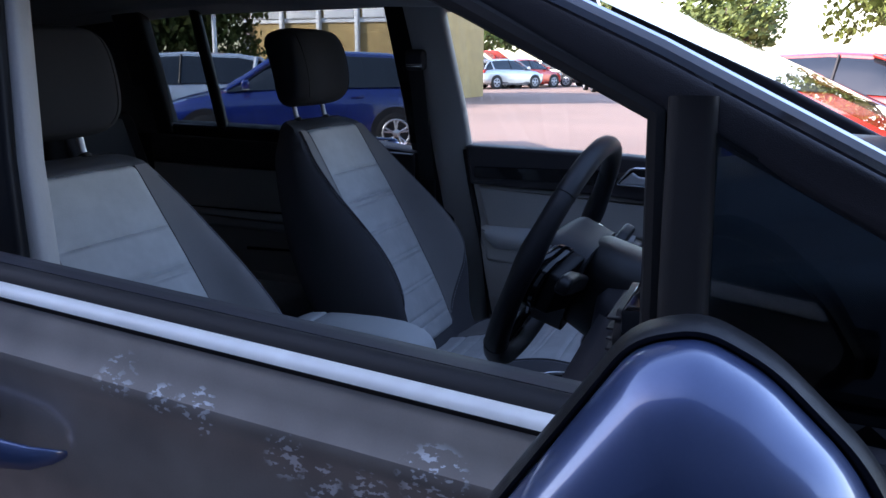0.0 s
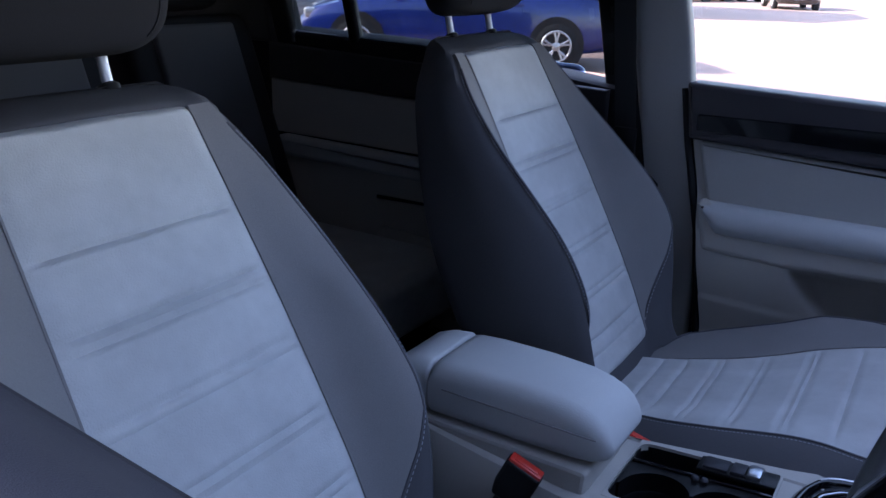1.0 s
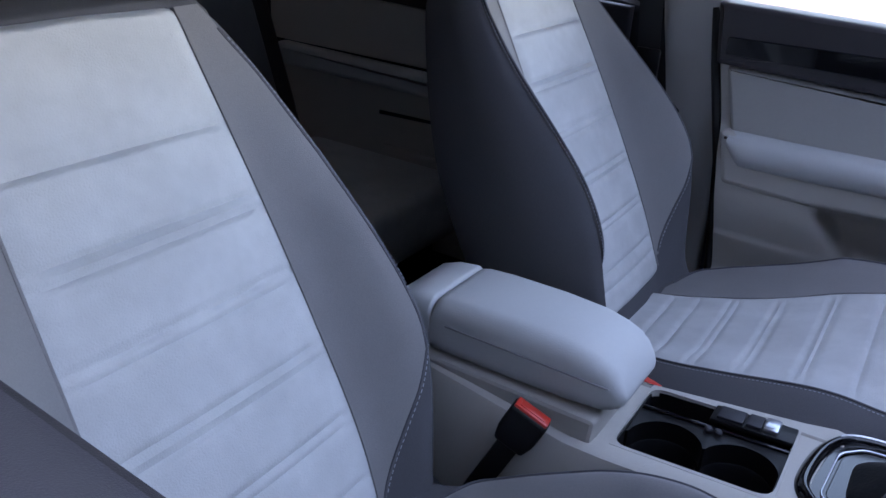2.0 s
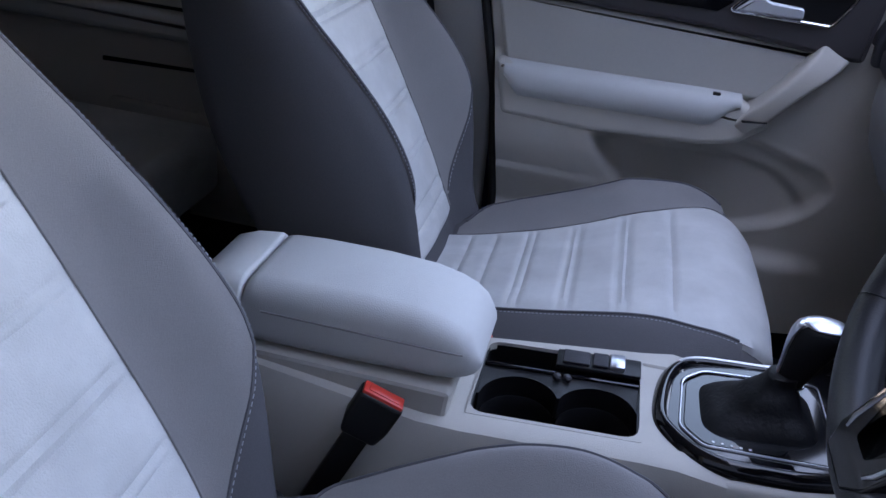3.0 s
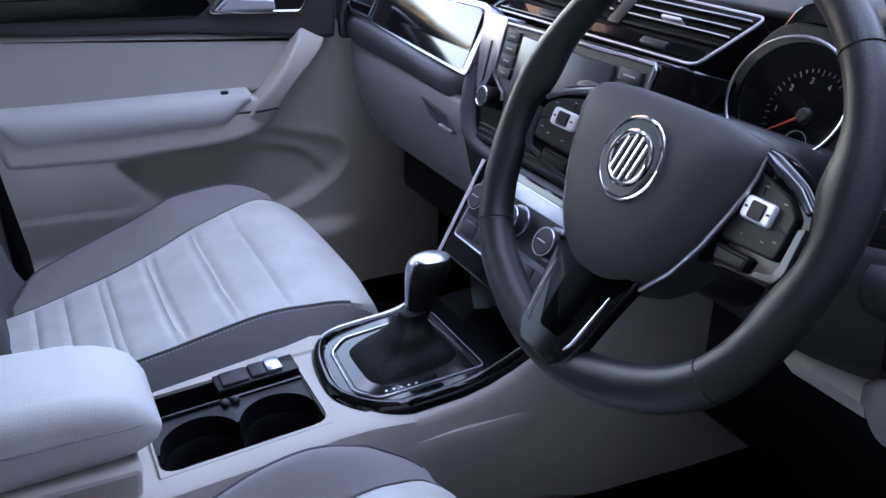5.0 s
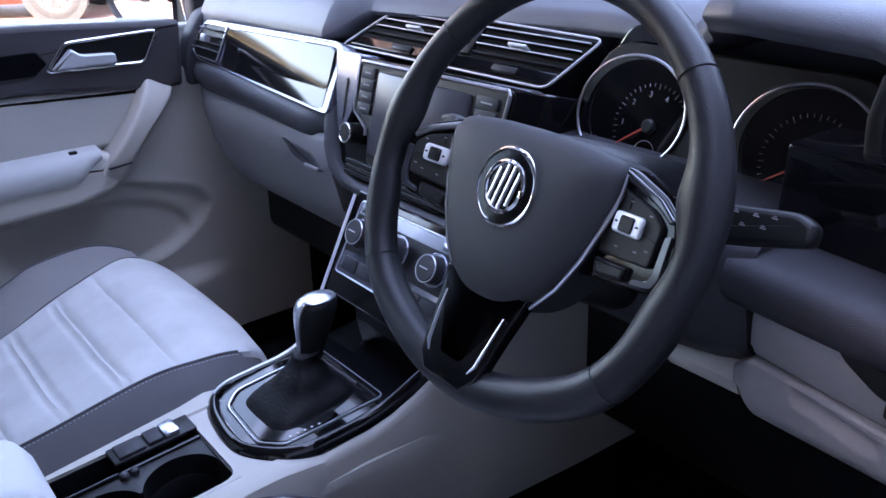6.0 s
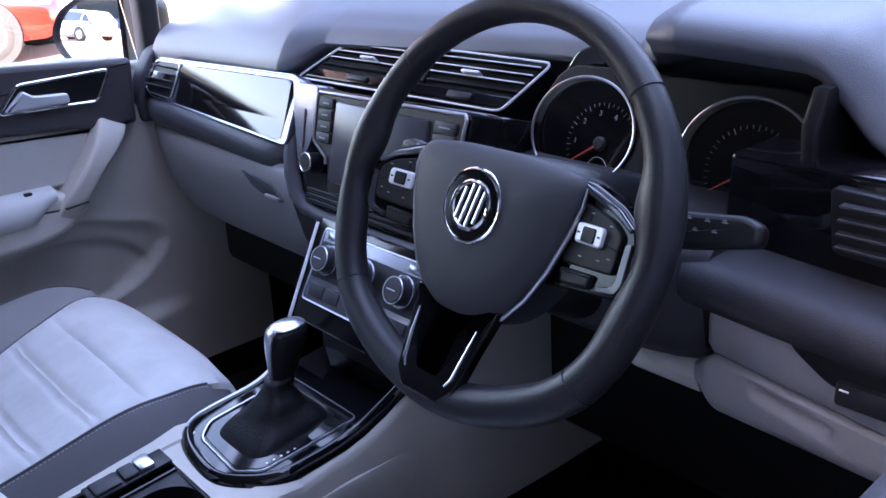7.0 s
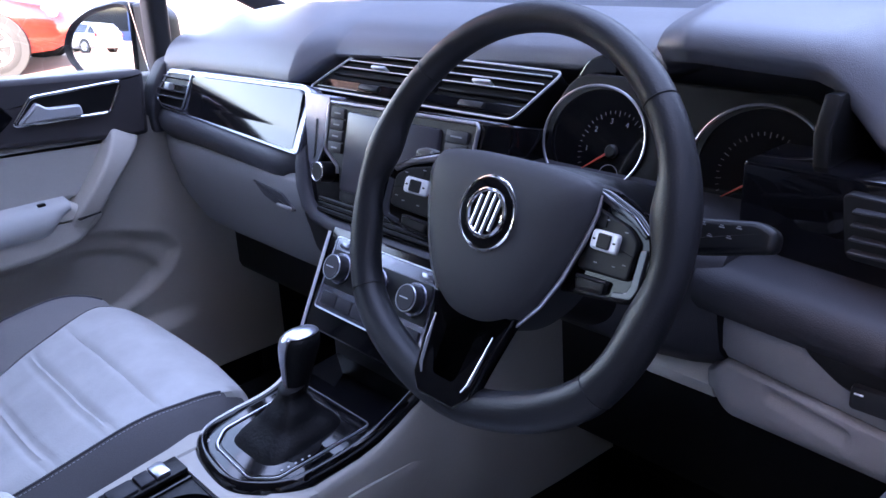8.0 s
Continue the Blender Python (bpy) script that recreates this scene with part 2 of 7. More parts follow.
def rounded(poly, r, n=4):
    """The polygon with its corners rounded."""
    out = []
    for i, p in enumerate(poly):
        p, a, b = Vector(p), Vector(poly[i - 1]), Vector(poly[(i + 1) % len(poly)])
        d0, d1 = (a - p), (b - p)
        k = min(r, d0.length * 0.45, d1.length * 0.45)
        s, e = p + d0.normalized() * k, p + d1.normalized() * k
        for j in range(n + 1):
            t = j / n
            out.append(tuple((1 - t) ** 2 * s + 2 * t * (1 - t) * p + t * t * e))
    return out


# ---------------------------------------------------------------- the car's shell
def belt(y):
    return 1.050 - 0.082 * (y + 0.137)


def shell():
    bm = box(bmesh.new(), -0.86, 0.86, -2.6, 0.9, 0.28, 0.34, 0.02)
    tagged(part("floor", bm, CARPET, None, "black carpet on the floor of the car"), category="floor", kind="structure")
    bm = bmesh.new()
    rings = []
    for y, z in ((-0.20, 1.525), (-0.3, 1.55), (-0.8, 1.59), (-1.5, 1.58), (-2.2, 1.52), (-2.5, 1.44)):
        top = [V(x, y, z + 0.05 - 0.10 * (x / 0.72) ** 4) for x in np.linspace(-0.72, 0.72, 13)]
        low = [p + V(0, 0, -0.045) for p in reversed(top)]
        rings.append(top + low)
    tagged(part("ceiling", loft(bm, rings), HEADLINER, None, "pale grey cloth roof lining of the car"), category="ceiling", kind="structure")
    # tailgate and firewall close the cabin
    bm = box(bmesh.new(), -0.8, 0.8, -2.55, -2.45, 0.34, 1.05, 0.02)
    tagged(part("wall_rear", bm, DARKCLOTH, None, "dark inner face of the tailgate"), category="wall", kind="structure")
    bm = box(bmesh.new(), -0.8, 0.8, 0.62, 0.70, 0.30, 1.08, 0.02)
    tagged(part("wall_front", bm, CARPET, None, "black lined bulkhead of the footwell"), category="wall", kind="structure")
    for s in (-1, 1):
        x = 0.73 * s
        # body sides behind the front doors
        bm = prism(bmesh.new(), [(-2.5, 0.3), (-0.56, 0.3), (-0.56, 1.06), (-1.2, 1.13), (-2.5, 1.15)], "x", x, x + 0.12 * s, 0.015)
        tagged(part("wall_side", bm, DARKCLOTH, None, "dark lower side of the cabin, rear door trim"), category="wall", kind="structure")
        bm = box(bmesh.new(), min(0.723 * s, 0.80 * s), max(0.723 * s, 0.80 * s), -0.56, 0.34, 0.336, 0.47, 0.01)
        tagged(part("trim", bm, CARPET, None, "black carpeted door sill beside the footwell"), category="door sill", kind="structure")
        bm = prism(bmesh.new(), [(0.34, 0.3), (0.85, 0.3), (0.85, 1.0), (0.34, 1.0)], "x", x, x + 0.12 * s, 0.015)
        tagged(part("wall_side", bm, CARPET, None, "black carpeted side of the footwell"), category="wall", kind="structure")

        def bar(pts, w, d, material, name, label):
            b = bmesh.new()
            rings = []
            for i, p in enumerate(pts):
                p = Vector(p)
                a, c = Vector(pts[max(0, i - 1)]), Vector(pts[min(len(pts) - 1, i + 1)])
                t = (c - a).normalized()
                side = V(s, 0, 0.15).cross(t).normalized()
                nrm = t.cross(side).normalized()
                q = rounded([(-w / 2, -d / 2), (w / 2, -d / 2), (w / 2, d / 2), (-w / 2, d / 2)], 0.012, 3)
                rings.append([p + side * u + nrm * v for u, v in q])
            loft(b, rings)
            return tagged(part(name, b, material, None, label), category="pillar", kind="structure")
        bar([(0.80 * s, 0.72, 1.05), (0.765 * s, 0.36, 1.236), (0.74 * s, 0.15, 1.346), (0.70 * s, -0.12, 1.487)], 0.045, 0.032, DARKTRIM, "a_pillar", "dark grey windscreen pillar")
        bar([(0.79 * s, 0.235, 1.02), (0.755 * s, 0.228, 1.31)], 0.045, 0.04, RUBBER, "quarter_pillar", "dark bar before the small front quarter window")
        bar([(0.68 * s, -0.2, 1.475), (0.66 * s, -0.6, 1.53), (0.65 * s, -1.3, 1.55), (0.66 * s, -2.4, 1.5)], 0.08, 0.05, HEADLINER, "roof_rail", "pale lined rail along the roof edge")
        k = 0.07 if s > 0 else 0.0
        bar([(0.755 * s, -0.53 - k, 0.36), (0.75 * s, -0.54 - k, 0.75), (0.745 * s, -0.57 - k, 1.0), (0.73 * s, -0.60 - k, 1.2), (0.67 * s, -0.66 - k, 1.54)], 0.12, 0.035, PILLAR, "b_pillar", "pale grey plastic pillar between the doors")
        bar([(0.775 * s, -0.60 - k, 0.36), (0.775 * s, -0.62 - k, 1.0), (0.755 * s, -0.65 - k, 1.2), (0.70 * s, -0.70 - k, 1.54)], 0.19, 0.02, BLACKPLASTIC, "door_frame", "black outer frame of the door pillar")
        bar([(0.745 * s, -1.40, 1.1), (0.70 * s, -1.47, 1.54)], 0.035, 0.03, BLACKPLASTIC, "window_bar", "black upright bar in the rear side window")
        bar([(0.75 * s, -1.66, 1.1), (0.68 * s, -1.72, 1.54)], 0.12, 0.05, RUBBER, "c_pillar", "black rear roof pillar")
        # Added dark panel: blanks out the rear quarter in place of its windows.
        part_q = prism(bmesh.new(), [(-2.5, 1.1), (-1.66, 1.1), (-1.72, 1.55), (-2.45, 1.5)], "x", 0.70 * s, 0.74 * s, 0.01)
        tagged(part("wall_quarter", part_q, DARKTRIM, None, "dark panel added to close off the rear quarter"), category="wall", kind="structure")
        bar([(0.75 * s, -2.3, 1.1), (0.68 * s, -2.45, 1.5)], 0.2, 0.05, DARKTRIM, "d_pillar", "dark grey pillar beside the tailgate")
    # windscreen
    bm = bmesh.new()
    sheet(bm, lambda a, b: V((a - 0.5) * (1.56 - 0.22 * b), 0.86 - 1.02 * b + 0.06 * math.sin(math.pi * a), 1.07 + 0.46 * b), 12, 8)
    ob = tagged(part("window_1", bm, GLASS, None, "clear windscreen glass"), category="window", kind="structure")
    ob.visible_shadow = False
    # rear side panes; the unseen driver-side one is darker to hold back sunlight
    privacy = glass("privacy_glass", (0.45, 0.49, 0.50))
    for s, name in ((-1, "window_2"), (1, "window_3")):
        bm = prism(bmesh.new(), [(-0.70, 1.10), (-1.68, 1.14), (-1.70, 1.53), (-0.74, 1.53)], "x", s * 0.735, s * 0.731)
        tagged(part(name, bm, privacy if s < 0 else glass("sun_blocking_glass", (0.25, 0.26, 0.27)), None, "tinted rear door window"), category="window", kind="structure")
    # Unseen tailgate pane, its tint added to keep sun out of the cabin.
    bm = prism(bmesh.new(), [(-0.70, 1.03), (0.70, 1.03), (0.64, 1.46), (-0.64, 1.46)], "y", -2.47, -2.465)
    tagged(part("window_4", bm, glass("sun_blocking_rear_glass", (0.3, 0.31, 0.32)), None, "unseen tailgate window, tinted to hold back sunlight"), category="window", kind="structure")


shell()


# ---------------------------------------------------------------- seats
REC = radians(28.6)
BU, BF = V(0, -math.sin(REC), math.cos(REC)), V(0, math.cos(REC), math.sin(REC))
B_HALF = [(0, 0.222), (0.05, 0.240), (0.12, 0.266), (0.18, 0.280), (0.215, 0.284), (0.25, 0.282), (0.35, 0.272), (0.45, 0.256), (0.55, 0.228), (0.62, 0.196), (0.66, 0.178)]
A_HALF = [(0, 0.134), (0.06, 0.146), (0.14, 0.152), (0.25, 0.147), (0.4, 0.141), (0.55, 0.133), (0.64, 0.130)]
B_RISE = [(0, 0.030), (0.1, 0.055), (0.18, 0.074), (0.25, 0.076), (0.35, 0.056), (0.45, 0.030), (0.55, 0.011), (0.63, 0.002), (0.7, 0.0)]
C_FACE = [(0.035, 0.03), (0.06, 0.14), (0.10, 0.34), (0.15, 0.57), (0.19, 0.69), (0.225, 0.71), (0.30, 0.71), (0.45, 0.70), (0.56, 0.68), (0.645, 0.55)]
RISE = {-1: 1.0, 1: 1.0}     # how full the two bolsters of the seat being made are


def soften(table, reach):
    """The same table with its corners rounded off."""
    a, b = table[0][0], table[-1][0]
    return [(t, sum(lerp(table, min(b, max(a, t + reach * k / 4))) for k in range(-4, 5)) / 9) for t in np.linspace(a, b, 50)]


A_HALF, B_HALF, B_RISE = soften(A_HALF, 0.06), soften(B_HALF, 0.03), soften(B_RISE, 0.05)


def back_front(u, v):
    """How far the front of the backrest stands out at u across, v up."""
    a, b, h = lerp(A_HALF, v), lerp(B_HALF, v), lerp(B_RISE, v) * RISE[1 if u > 0 else -1]
    q = abs(u)
    cr = a + 0.76 * (b - a)
    if q <= a:
        w = 0.007 * (1 - (q / a) ** 2)
    elif q <= cr:
        w = h * smooth(a - 0.01, cr, q)
    else:
        w = h - (h * 0.60 + 0.03) * ((q - cr) / (b - cr)) ** 2
    if v > 0.62:
        s = min(1.0, (v - 0.62) / 0.075)
        w -= 0.075 * (1 - math.sqrt(max(0, 1 - s * s)))
    return w + 0.012 * math.sin(v * 4.2)


def bp(u, v, w):
    return V(u, 0, 0) + BU * v + BF * w


def cush_half(y):
    return lerp([(0, 0.240), (0.2, 0.268), (0.4, 0.275), (0.46, 0.264), (0.50, 0.240), (0.53, 0.198), (0.544, 0.160)], y)


# the cushion being made: sag at the back, and for each side the width of the
# suede panel, where its bolster crests (0 to 1) and how high that stands
SUEDE_HALF = [(0, 0.100), (0.045, 0.108), (0.15, 0.118), (0.25, 0.132), (0.36, 0.158), (0.46, 0.200), (0.50, 0.205), (0.53, 0.176), (0.544, 0.144)]
SUEDE_WIDE = [(0, 0.112), (0.1, 0.146), (0.2, 0.182), (0.24, 0.196), (0.31, 0.208), (0.36, 0.214), (0.40, 0.217), (0.46, 0.216), (0.50, 0.205), (0.53, 0.176), (0.544, 0.144)]
SUEDE_FLAT = [(0, 0.150), (0.15, 0.188), (0.30, 0.205), (0.46, 0.212), (0.50, 0.205), (0.53, 0.176), (0.544, 0.144)]
RISE_FULL = [(0, 0.016), (0.12, 0.037), (0.3, 0.052), (0.42, 0.026), (0.5, 0.0)]
RISE_WIDE = [(0, 0.004), (0.06, 0.015), (0.113, 0.036), (0.167, 0.049), (0.22, 0.060), (0.275, 0.061), (0.317, 0.052), (0.357, 0.037), (0.404, 0.020), (0.46, 0.006), (0.5, 0.0)]
RISE_FLAT = [(0, 0.018), (0.18, 0.022), (0.27, 0.018), (0.35, 0.008), (0.43, -0.012), (0.5, -0.012)]
SUEDE_FLAT, RISE_FLAT, RISE_WIDE = soften(SUEDE_FLAT, 0.02), soften(RISE_FLAT, 0.04), soften(RISE_WIDE, 0.03)
CUSH = {"sag": 0.034, -1: (SUEDE_HALF, 0.6, RISE_FULL), 1: (SUEDE_FLAT, 0.0, RISE_FLAT)}


def cush_in(y, s):
    return lerp(CUSH[s][0], y)


def cush_top(u, y):
    base = 0.005 + 0.075 * smooth(-0.02, 0.40, y) - CUSH["sag"] * (1 - smooth(0.2, 0.48, y))
    if y > 0.43:
        k = min(1, (y - 0.43) / 0.115)
        base -= 0.10 * (1 - math.sqrt(max(0, 1 - k * k)))
    s = 1 if u > 0 else -1
    a, b, h, crest = cush_in(y, s), cush_half(y), lerp(CUSH[s][2], y), CUSH[s][1]
    q = abs(u)
    if crest == 0.0:
        if q <= a:
            return base + 0.006 * (1 - (q / a) ** 2) + h * smooth(0.07, a, q)
        return base + h - 0.052 * ((q - a) / (b - a)) ** 1.4
    cr = a + crest * (b - a)
    if q <= a:
        return base + 0.006 * (1 - (q / a) ** 2) + 0.25 * h * smooth(a - 0.06, a, q)
    if q <= cr:
        return base + 0.25 * h + 0.75 * h * smooth(a - 0.008, cr, q)
    return base + h - (h * 0.5 + 0.03) * ((q - cr) / (b - cr)) ** 2


def groove(t, lines, depth=0.0055, width=0.0042):
    return -sum(depth * math.exp(-((t - c) / width) ** 2) for c in lines)


def front_seat(name, label):
    seat = thing(name, (0, 0, 0), label, "seat", "front seats")
    # backrest body
    bm = bmesh.new()
    rings = []
    for v in list(np.linspace(-0.03, 0.60, 28)) + [0.62, 0.635, 0.65, 0.662, 0.672, 0.68, 0.686]:
        b = lerp(B_HALF, v) - (0.06 * (1 - math.sqrt(max(0, 1 - min(1, max(0, (v - 0.58) / 0.108)) ** 2))))
        front = [bp(u, v, back_front(u, max(v, 0)) - 0.004) for u in np.linspace(-b, b, 33)]
        dep = 0.165 - 0.07 * smooth(0.3, 0.69, v) - 0.03 * smooth(0.6, 0.69, v)
        back = []
        for k in range(13):
            a = math.pi * k / 12
            back.append(bp(b * math.copysign(abs(math.cos(a)) ** 0.45, math.cos(a)) * 0.99, v, -0.03 - (dep - 0.03) * math.sin(a) ** 0.5))
        rings.append(front + back)
    loft(bm, rings)
    part("backrest", bm, BACKCLOTH, seat, "dark grey cloth back and sides", 50)
    # light insert with sewn cross lines
    lines = [0.055, 0.083, 0.15, 0.163, 0.235, 0.25, 0.325, 0.34, 0.415, 0.43, 0.51]
    bm = bmesh.new()

    def fi(s, t):
        v = 0.012 + 0.628 * t
        u = (2 * s - 1) * lerp(A_HALF, v)
        edge = 0.004 * (1 - smooth(0, 0.05, min(s, 1 - s))) + 0.004 * (1 - smooth(0, 0.012, min(t, 1 - t)))
        puck = 0.0016 * math.sin(u * 55 + v * 23) * math.sin(v * 61) * 0.6 * smooth(0, 0.15, min(s, 1 - s))
        return bp(u, v, back_front(u, v) + 0.006 + groove(v, lines) * smooth(0, 0.07, min(s, 1 - s)) + puck - edge)
    sheet(bm, fi, 22, 150, -BF * 0.02)
    part("insert", bm, SUEDE, seat, "light grey suede centre panel with sewn cross lines", 60)
    for s in (-1, 1):
        pts = [bp(s * lerp(A_HALF, q), q, back_front(s * lerp(A_HALF, q), q) + 0.0035) for q in np.linspace(0.02, 0.635, 60)]
        part("edge_piping", tube(bmesh.new(), pts, 0.0021, 6), FACING, seat, "grey piping round the suede panel")
    # grey facings of the side bolsters
    for s in (-1, 1):
        bm = bmesh.new()

        def ff(p, t, s=s):
            v = 0.04 + 0.60 * t
            a = lerp(A_HALF, v) + 0.001
            c = (lerp(B_HALF, v) - a) * lerp(C_FACE, v)
            u = s * (a + c * p)
            return bp(u, v, back_front(u, v) + 0.003)
        sheet(bm, ff, 10, 60, -BF * 0.012)
        part("bolster", bm, FACING, seat, "mid grey cloth side bolster", 60)
        bm = bmesh.new()
        v = 0.05
        while v < 0.60:
            pts = []
            for q in (v, v + 0.0034):
                u = s * (lerp(A_HALF, q) + (lerp(B_HALF, q) - lerp(A_HALF, q)) * lerp(C_FACE, q) + 0.004)
                pts.append(bp(u, q, back_front(u, q) + 0.0005))
            tube(bm, pts, 0.0005, 5)
            v += 0.0058
        part("seam", bm, STITCH, seat, "pale double stitching", kind="stuff")
        pts = []
        for q in np.linspace(0.045, 0.61, 40):
            u = s * (lerp(A_HALF, q) + (lerp(B_HALF, q) - lerp(A_HALF, q)) * lerp(C_FACE, q) - 0.001)
            pts.append(bp(u, q, back_front(u, q) + 0.0015))
        part("piping", tube(bmesh.new(), pts, 0.0024, 6), BACKCLOTH, seat, "dark piping along the bolster")
    # cushion
    bm = bmesh.new()
    rings = []
    for y in list(np.linspace(-0.07, 0.43, 22)) + [0.46, 0.485, 0.505, 0.52, 0.532, 0.54, 0.544]:
        b = cush_half(y)
        top = [V(u, y, cush_top(u, y) - 0.004) for u in np.linspace(-b, b, 33)]
        zb = -0.13 + 0.05 * smooth(0.3, 0.54, y)
        z0 = top[-1].z
        low = [V(b + 0.012, y, z0 - 0.03), V(b + 0.008, y, zb + 0.03), V(b - 0.02, y, zb), V(0, y, zb), V(-b + 0.02, y, zb), V(-b - 0.008, y, zb + 0.03), V(-b - 0.012, y, z0 - 0.03)]
        rings.append(top + low)
    loft(bm, rings)
    part("cushion", bm, SIDECLOTH, seat, "dark grey cloth cushion sides", 50)
    bm = bmesh.new()
    clines = [0.05, 0.095, 0.15, 0.163, 0.225, 0.238, 0.305, 0.318, 0.385]

    def fc(s, t):
        y = -0.045 + 0.588 * (t if t < 0.8 else 0.8 + 0.2 * math.sin((t - 0.8) / 0.2 * math.pi / 2))
        u = (2 * s - 1) * cush_in(y, 1 if s > 0.5 else -1)
        edge = 0.004 * (1 - smooth(0, 0.05, min(s, 1 - s)))
        return V(u, y + 0.004 * smooth(0.45, 0.54, y), cush_top(u, y) + 0.006 + groove(y, clines, 0.0055) * smooth(0, 0.07, min(s, 1 - s)) - edge + 0.0008 * math.sin(u * 60) * math.sin(y * 47))
    sheet(bm, fc, 22, 130, (0, 0, -0.02))
    part("seat_insert", bm, SUEDE, seat, "light grey suede seat panel with sewn cross lines", 60)
    for s in (-1, 1):
        flat = CUSH[s][1] == 0.0

        def rim(y, s=s, flat=flat):
            """Outer edge of the bolster's facing."""
            a, b = cush_in(y, s), cush_half(y)
            if flat:
                return b - 0.003
            t = (y - 0.02) / 0.46
            return a + max(0.002, (b - a) * (CUSH[s][1] + 0.06) * smooth(-0.06, 0.12, t) * (1 - 0.3 * smooth(0.8, 1.0, t)))

        def fw(p, t, s=s, rim=rim):
            y = 0.02 + 0.46 * t
            a = cush_in(y, s) + 0.001
            u = s * (a + (rim(y) - a) * p)
            return V(u, y, cush_top(u, y) + 0.003)
        part("thigh_bolster", sheet(bmesh.new(), fw, 12, 50, (0, 0, -0.012)), SIDECLOTH if flat else FACING, seat, "dark grey cloth thigh bolster" if flat else "mid grey cloth thigh bolster", 60)
        edge = cush_in if flat else (lambda y, s, rim=rim: rim(y))
        pts = [V(s * edge(q, s), q, cush_top(s * edge(q, s), q) + 0.0035) for q in np.linspace(0.03, 0.475, 46)]
        part("cushion_piping", tube(bmesh.new(), pts, 0.0021, 6), BACKCLOTH, seat, "dark piping along the thigh bolster")
        bm = bmesh.new()
        y = 0.04
        while y < 0.47:
            tube(bm, [V(s * (edge(q, s) + 0.0052), q, cush_top(s * (edge(q, s) + 0.0052), q) + (0.0033 if flat else 0.0004)) for q in (y, y + 0.0034)], 0.0005, 5)
            y += 0.0058
        part("cushion_seam", bm, STITCH, seat, "pale stitching", kind="stuff")
    # frame and rails under the cushion
    bm = box(bmesh.new(), -0.20, 0.20, 0.0, 0.46, -0.20, -0.12, 0.01)
    part("seat_frame", bm, BLACKPLASTIC, seat, "black seat base")
    for s in (-1, 1):
        part("rail", box(bmesh.new(), s * 0.18 - 0.02, s * 0.18 + 0.02, -0.1, 0.5, -0.30, -0.19, 0.005), BLACKPLASTIC, seat)
    # recliner cover
    part("hinge_cover", disc(bmesh.new(), (-0.225, -0.02, -0.02), (-1, 0, 0), 0.045, 0.02, 28, 0.006), BLACKPLASTIC, seat, "black round hinge cover")
    part("hinge_cover", disc(bmesh.new(), (0.225, -0.02, -0.02), (1, 0, 0), 0.045, 0.02, 28, 0.006), BLACKPLASTIC, seat, "black round hinge cover")
    # headrest: a boxy cushion that stands more upright than the backrest, on two posts
    hr = radians(13)
    hu, hf, h0 = V(0, -math.sin(hr), math.cos(hr)), V(0, math.cos(hr), math.sin(hr)), bp(0, 0.700, -0.035)
    bm = bmesh.new()
    rings = []
    for k in range(27):
        t = 0.5 - 0.5 * math.cos(math.pi * k / 26)
        c = max(0.0, 1 - abs(2 * t - 1) ** 5) ** 0.5
        hw, hd = 0.090 + 0.056 * c - 0.010 * (1 - t), 0.022 + 0.038 * c
        ring = []
        for j in range(44):
            an = j * math.tau / 44
            cx, cy = math.cos(an), math.sin(an)
            ring.append(h0 + V(hw * math.copysign(abs(cx) ** 0.55, cx), 0, 0) + hu * (0.022 + 0.195 * t) + hf * (0.034 - 0.016 * (2 * t - 1) ** 2 + hd * math.copysign(abs(cy) ** 0.7, cy)))
        rings.append(ring)
    loft(bm, rings)
    head = part("headrest", bm, DARKCLOTH, seat, "dark grey cloth headrest", 60)
    for s in (-1, 1):
        seam = []
        for k in range(25):
            t = 0.06 + 0.88 * k / 24
            c = max(0.0, 1 - abs(2 * t - 1) ** 5) ** 0.5
            hw, hd = 0.090 + 0.056 * c - 0.010 * (1 - t), 0.022 + 0.038 * c
            an = radians(52)
            seam.append(h0 + V(s * hw * math.cos(an) ** 0.55, 0, 0) + hu * (0.022 + 0.195 * t) + hf * (0.034 - 0.016 * (2 * t - 1) ** 2 + hd * math.sin(an) ** 0.7 + 0.0004))
        part("seam", tube(bmesh.new(), seam, 0.0012, 6), BLACKPLASTIC, head)
        part("post", tube(bmesh.new(), [bp(s * 0.072, 0.655, -0.045), h0 + V(s * 0.072, 0, 0), h0 + V(s * 0.072, 0, 0) + hu * 0.06], 0.0065, 12), BRIGHTTRIM, head, "chrome headrest post")
        part("collar", disc(bmesh.new(), bp(s * 0.072, 0.682, -0.040), BU, 0.014, 0.010, 16, 0.003), BLACKPLASTIC, head)
    return seat


RISE.update({1: 1.42, -1: 1.2})
pseat = front_seat("passenger_seat", "light grey suede and dark cloth front seat, beside the passenger door")
CUSH.update({"sag": 0.0, -1: (SUEDE_WIDE, 0.75, RISE_WIDE), 1: (SUEDE_WIDE, 0.75, RISE_WIDE)})
RISE.update({1: 1.0, -1: 0.88})
dseat = front_seat("driver_seat", "light grey suede and dark cloth front seat, behind the steering wheel")
dseat.matrix_basis = pose(0.446, -0.525, 0.582)
for ch in dseat.children:
    if ch.name.split(".")[0] in ("cushion", "seat_insert", "thigh_bolster", "cushion_piping", "cushion_seam"):
        ch.location.z += 0.026          # the driver's cushion is wound up and drawn in at the front
        for vert in ch.data.vertices:
            if vert.co.y > 0.30:
                vert.co.y = 0.30 + (vert.co.y - 0.30) * 0.70
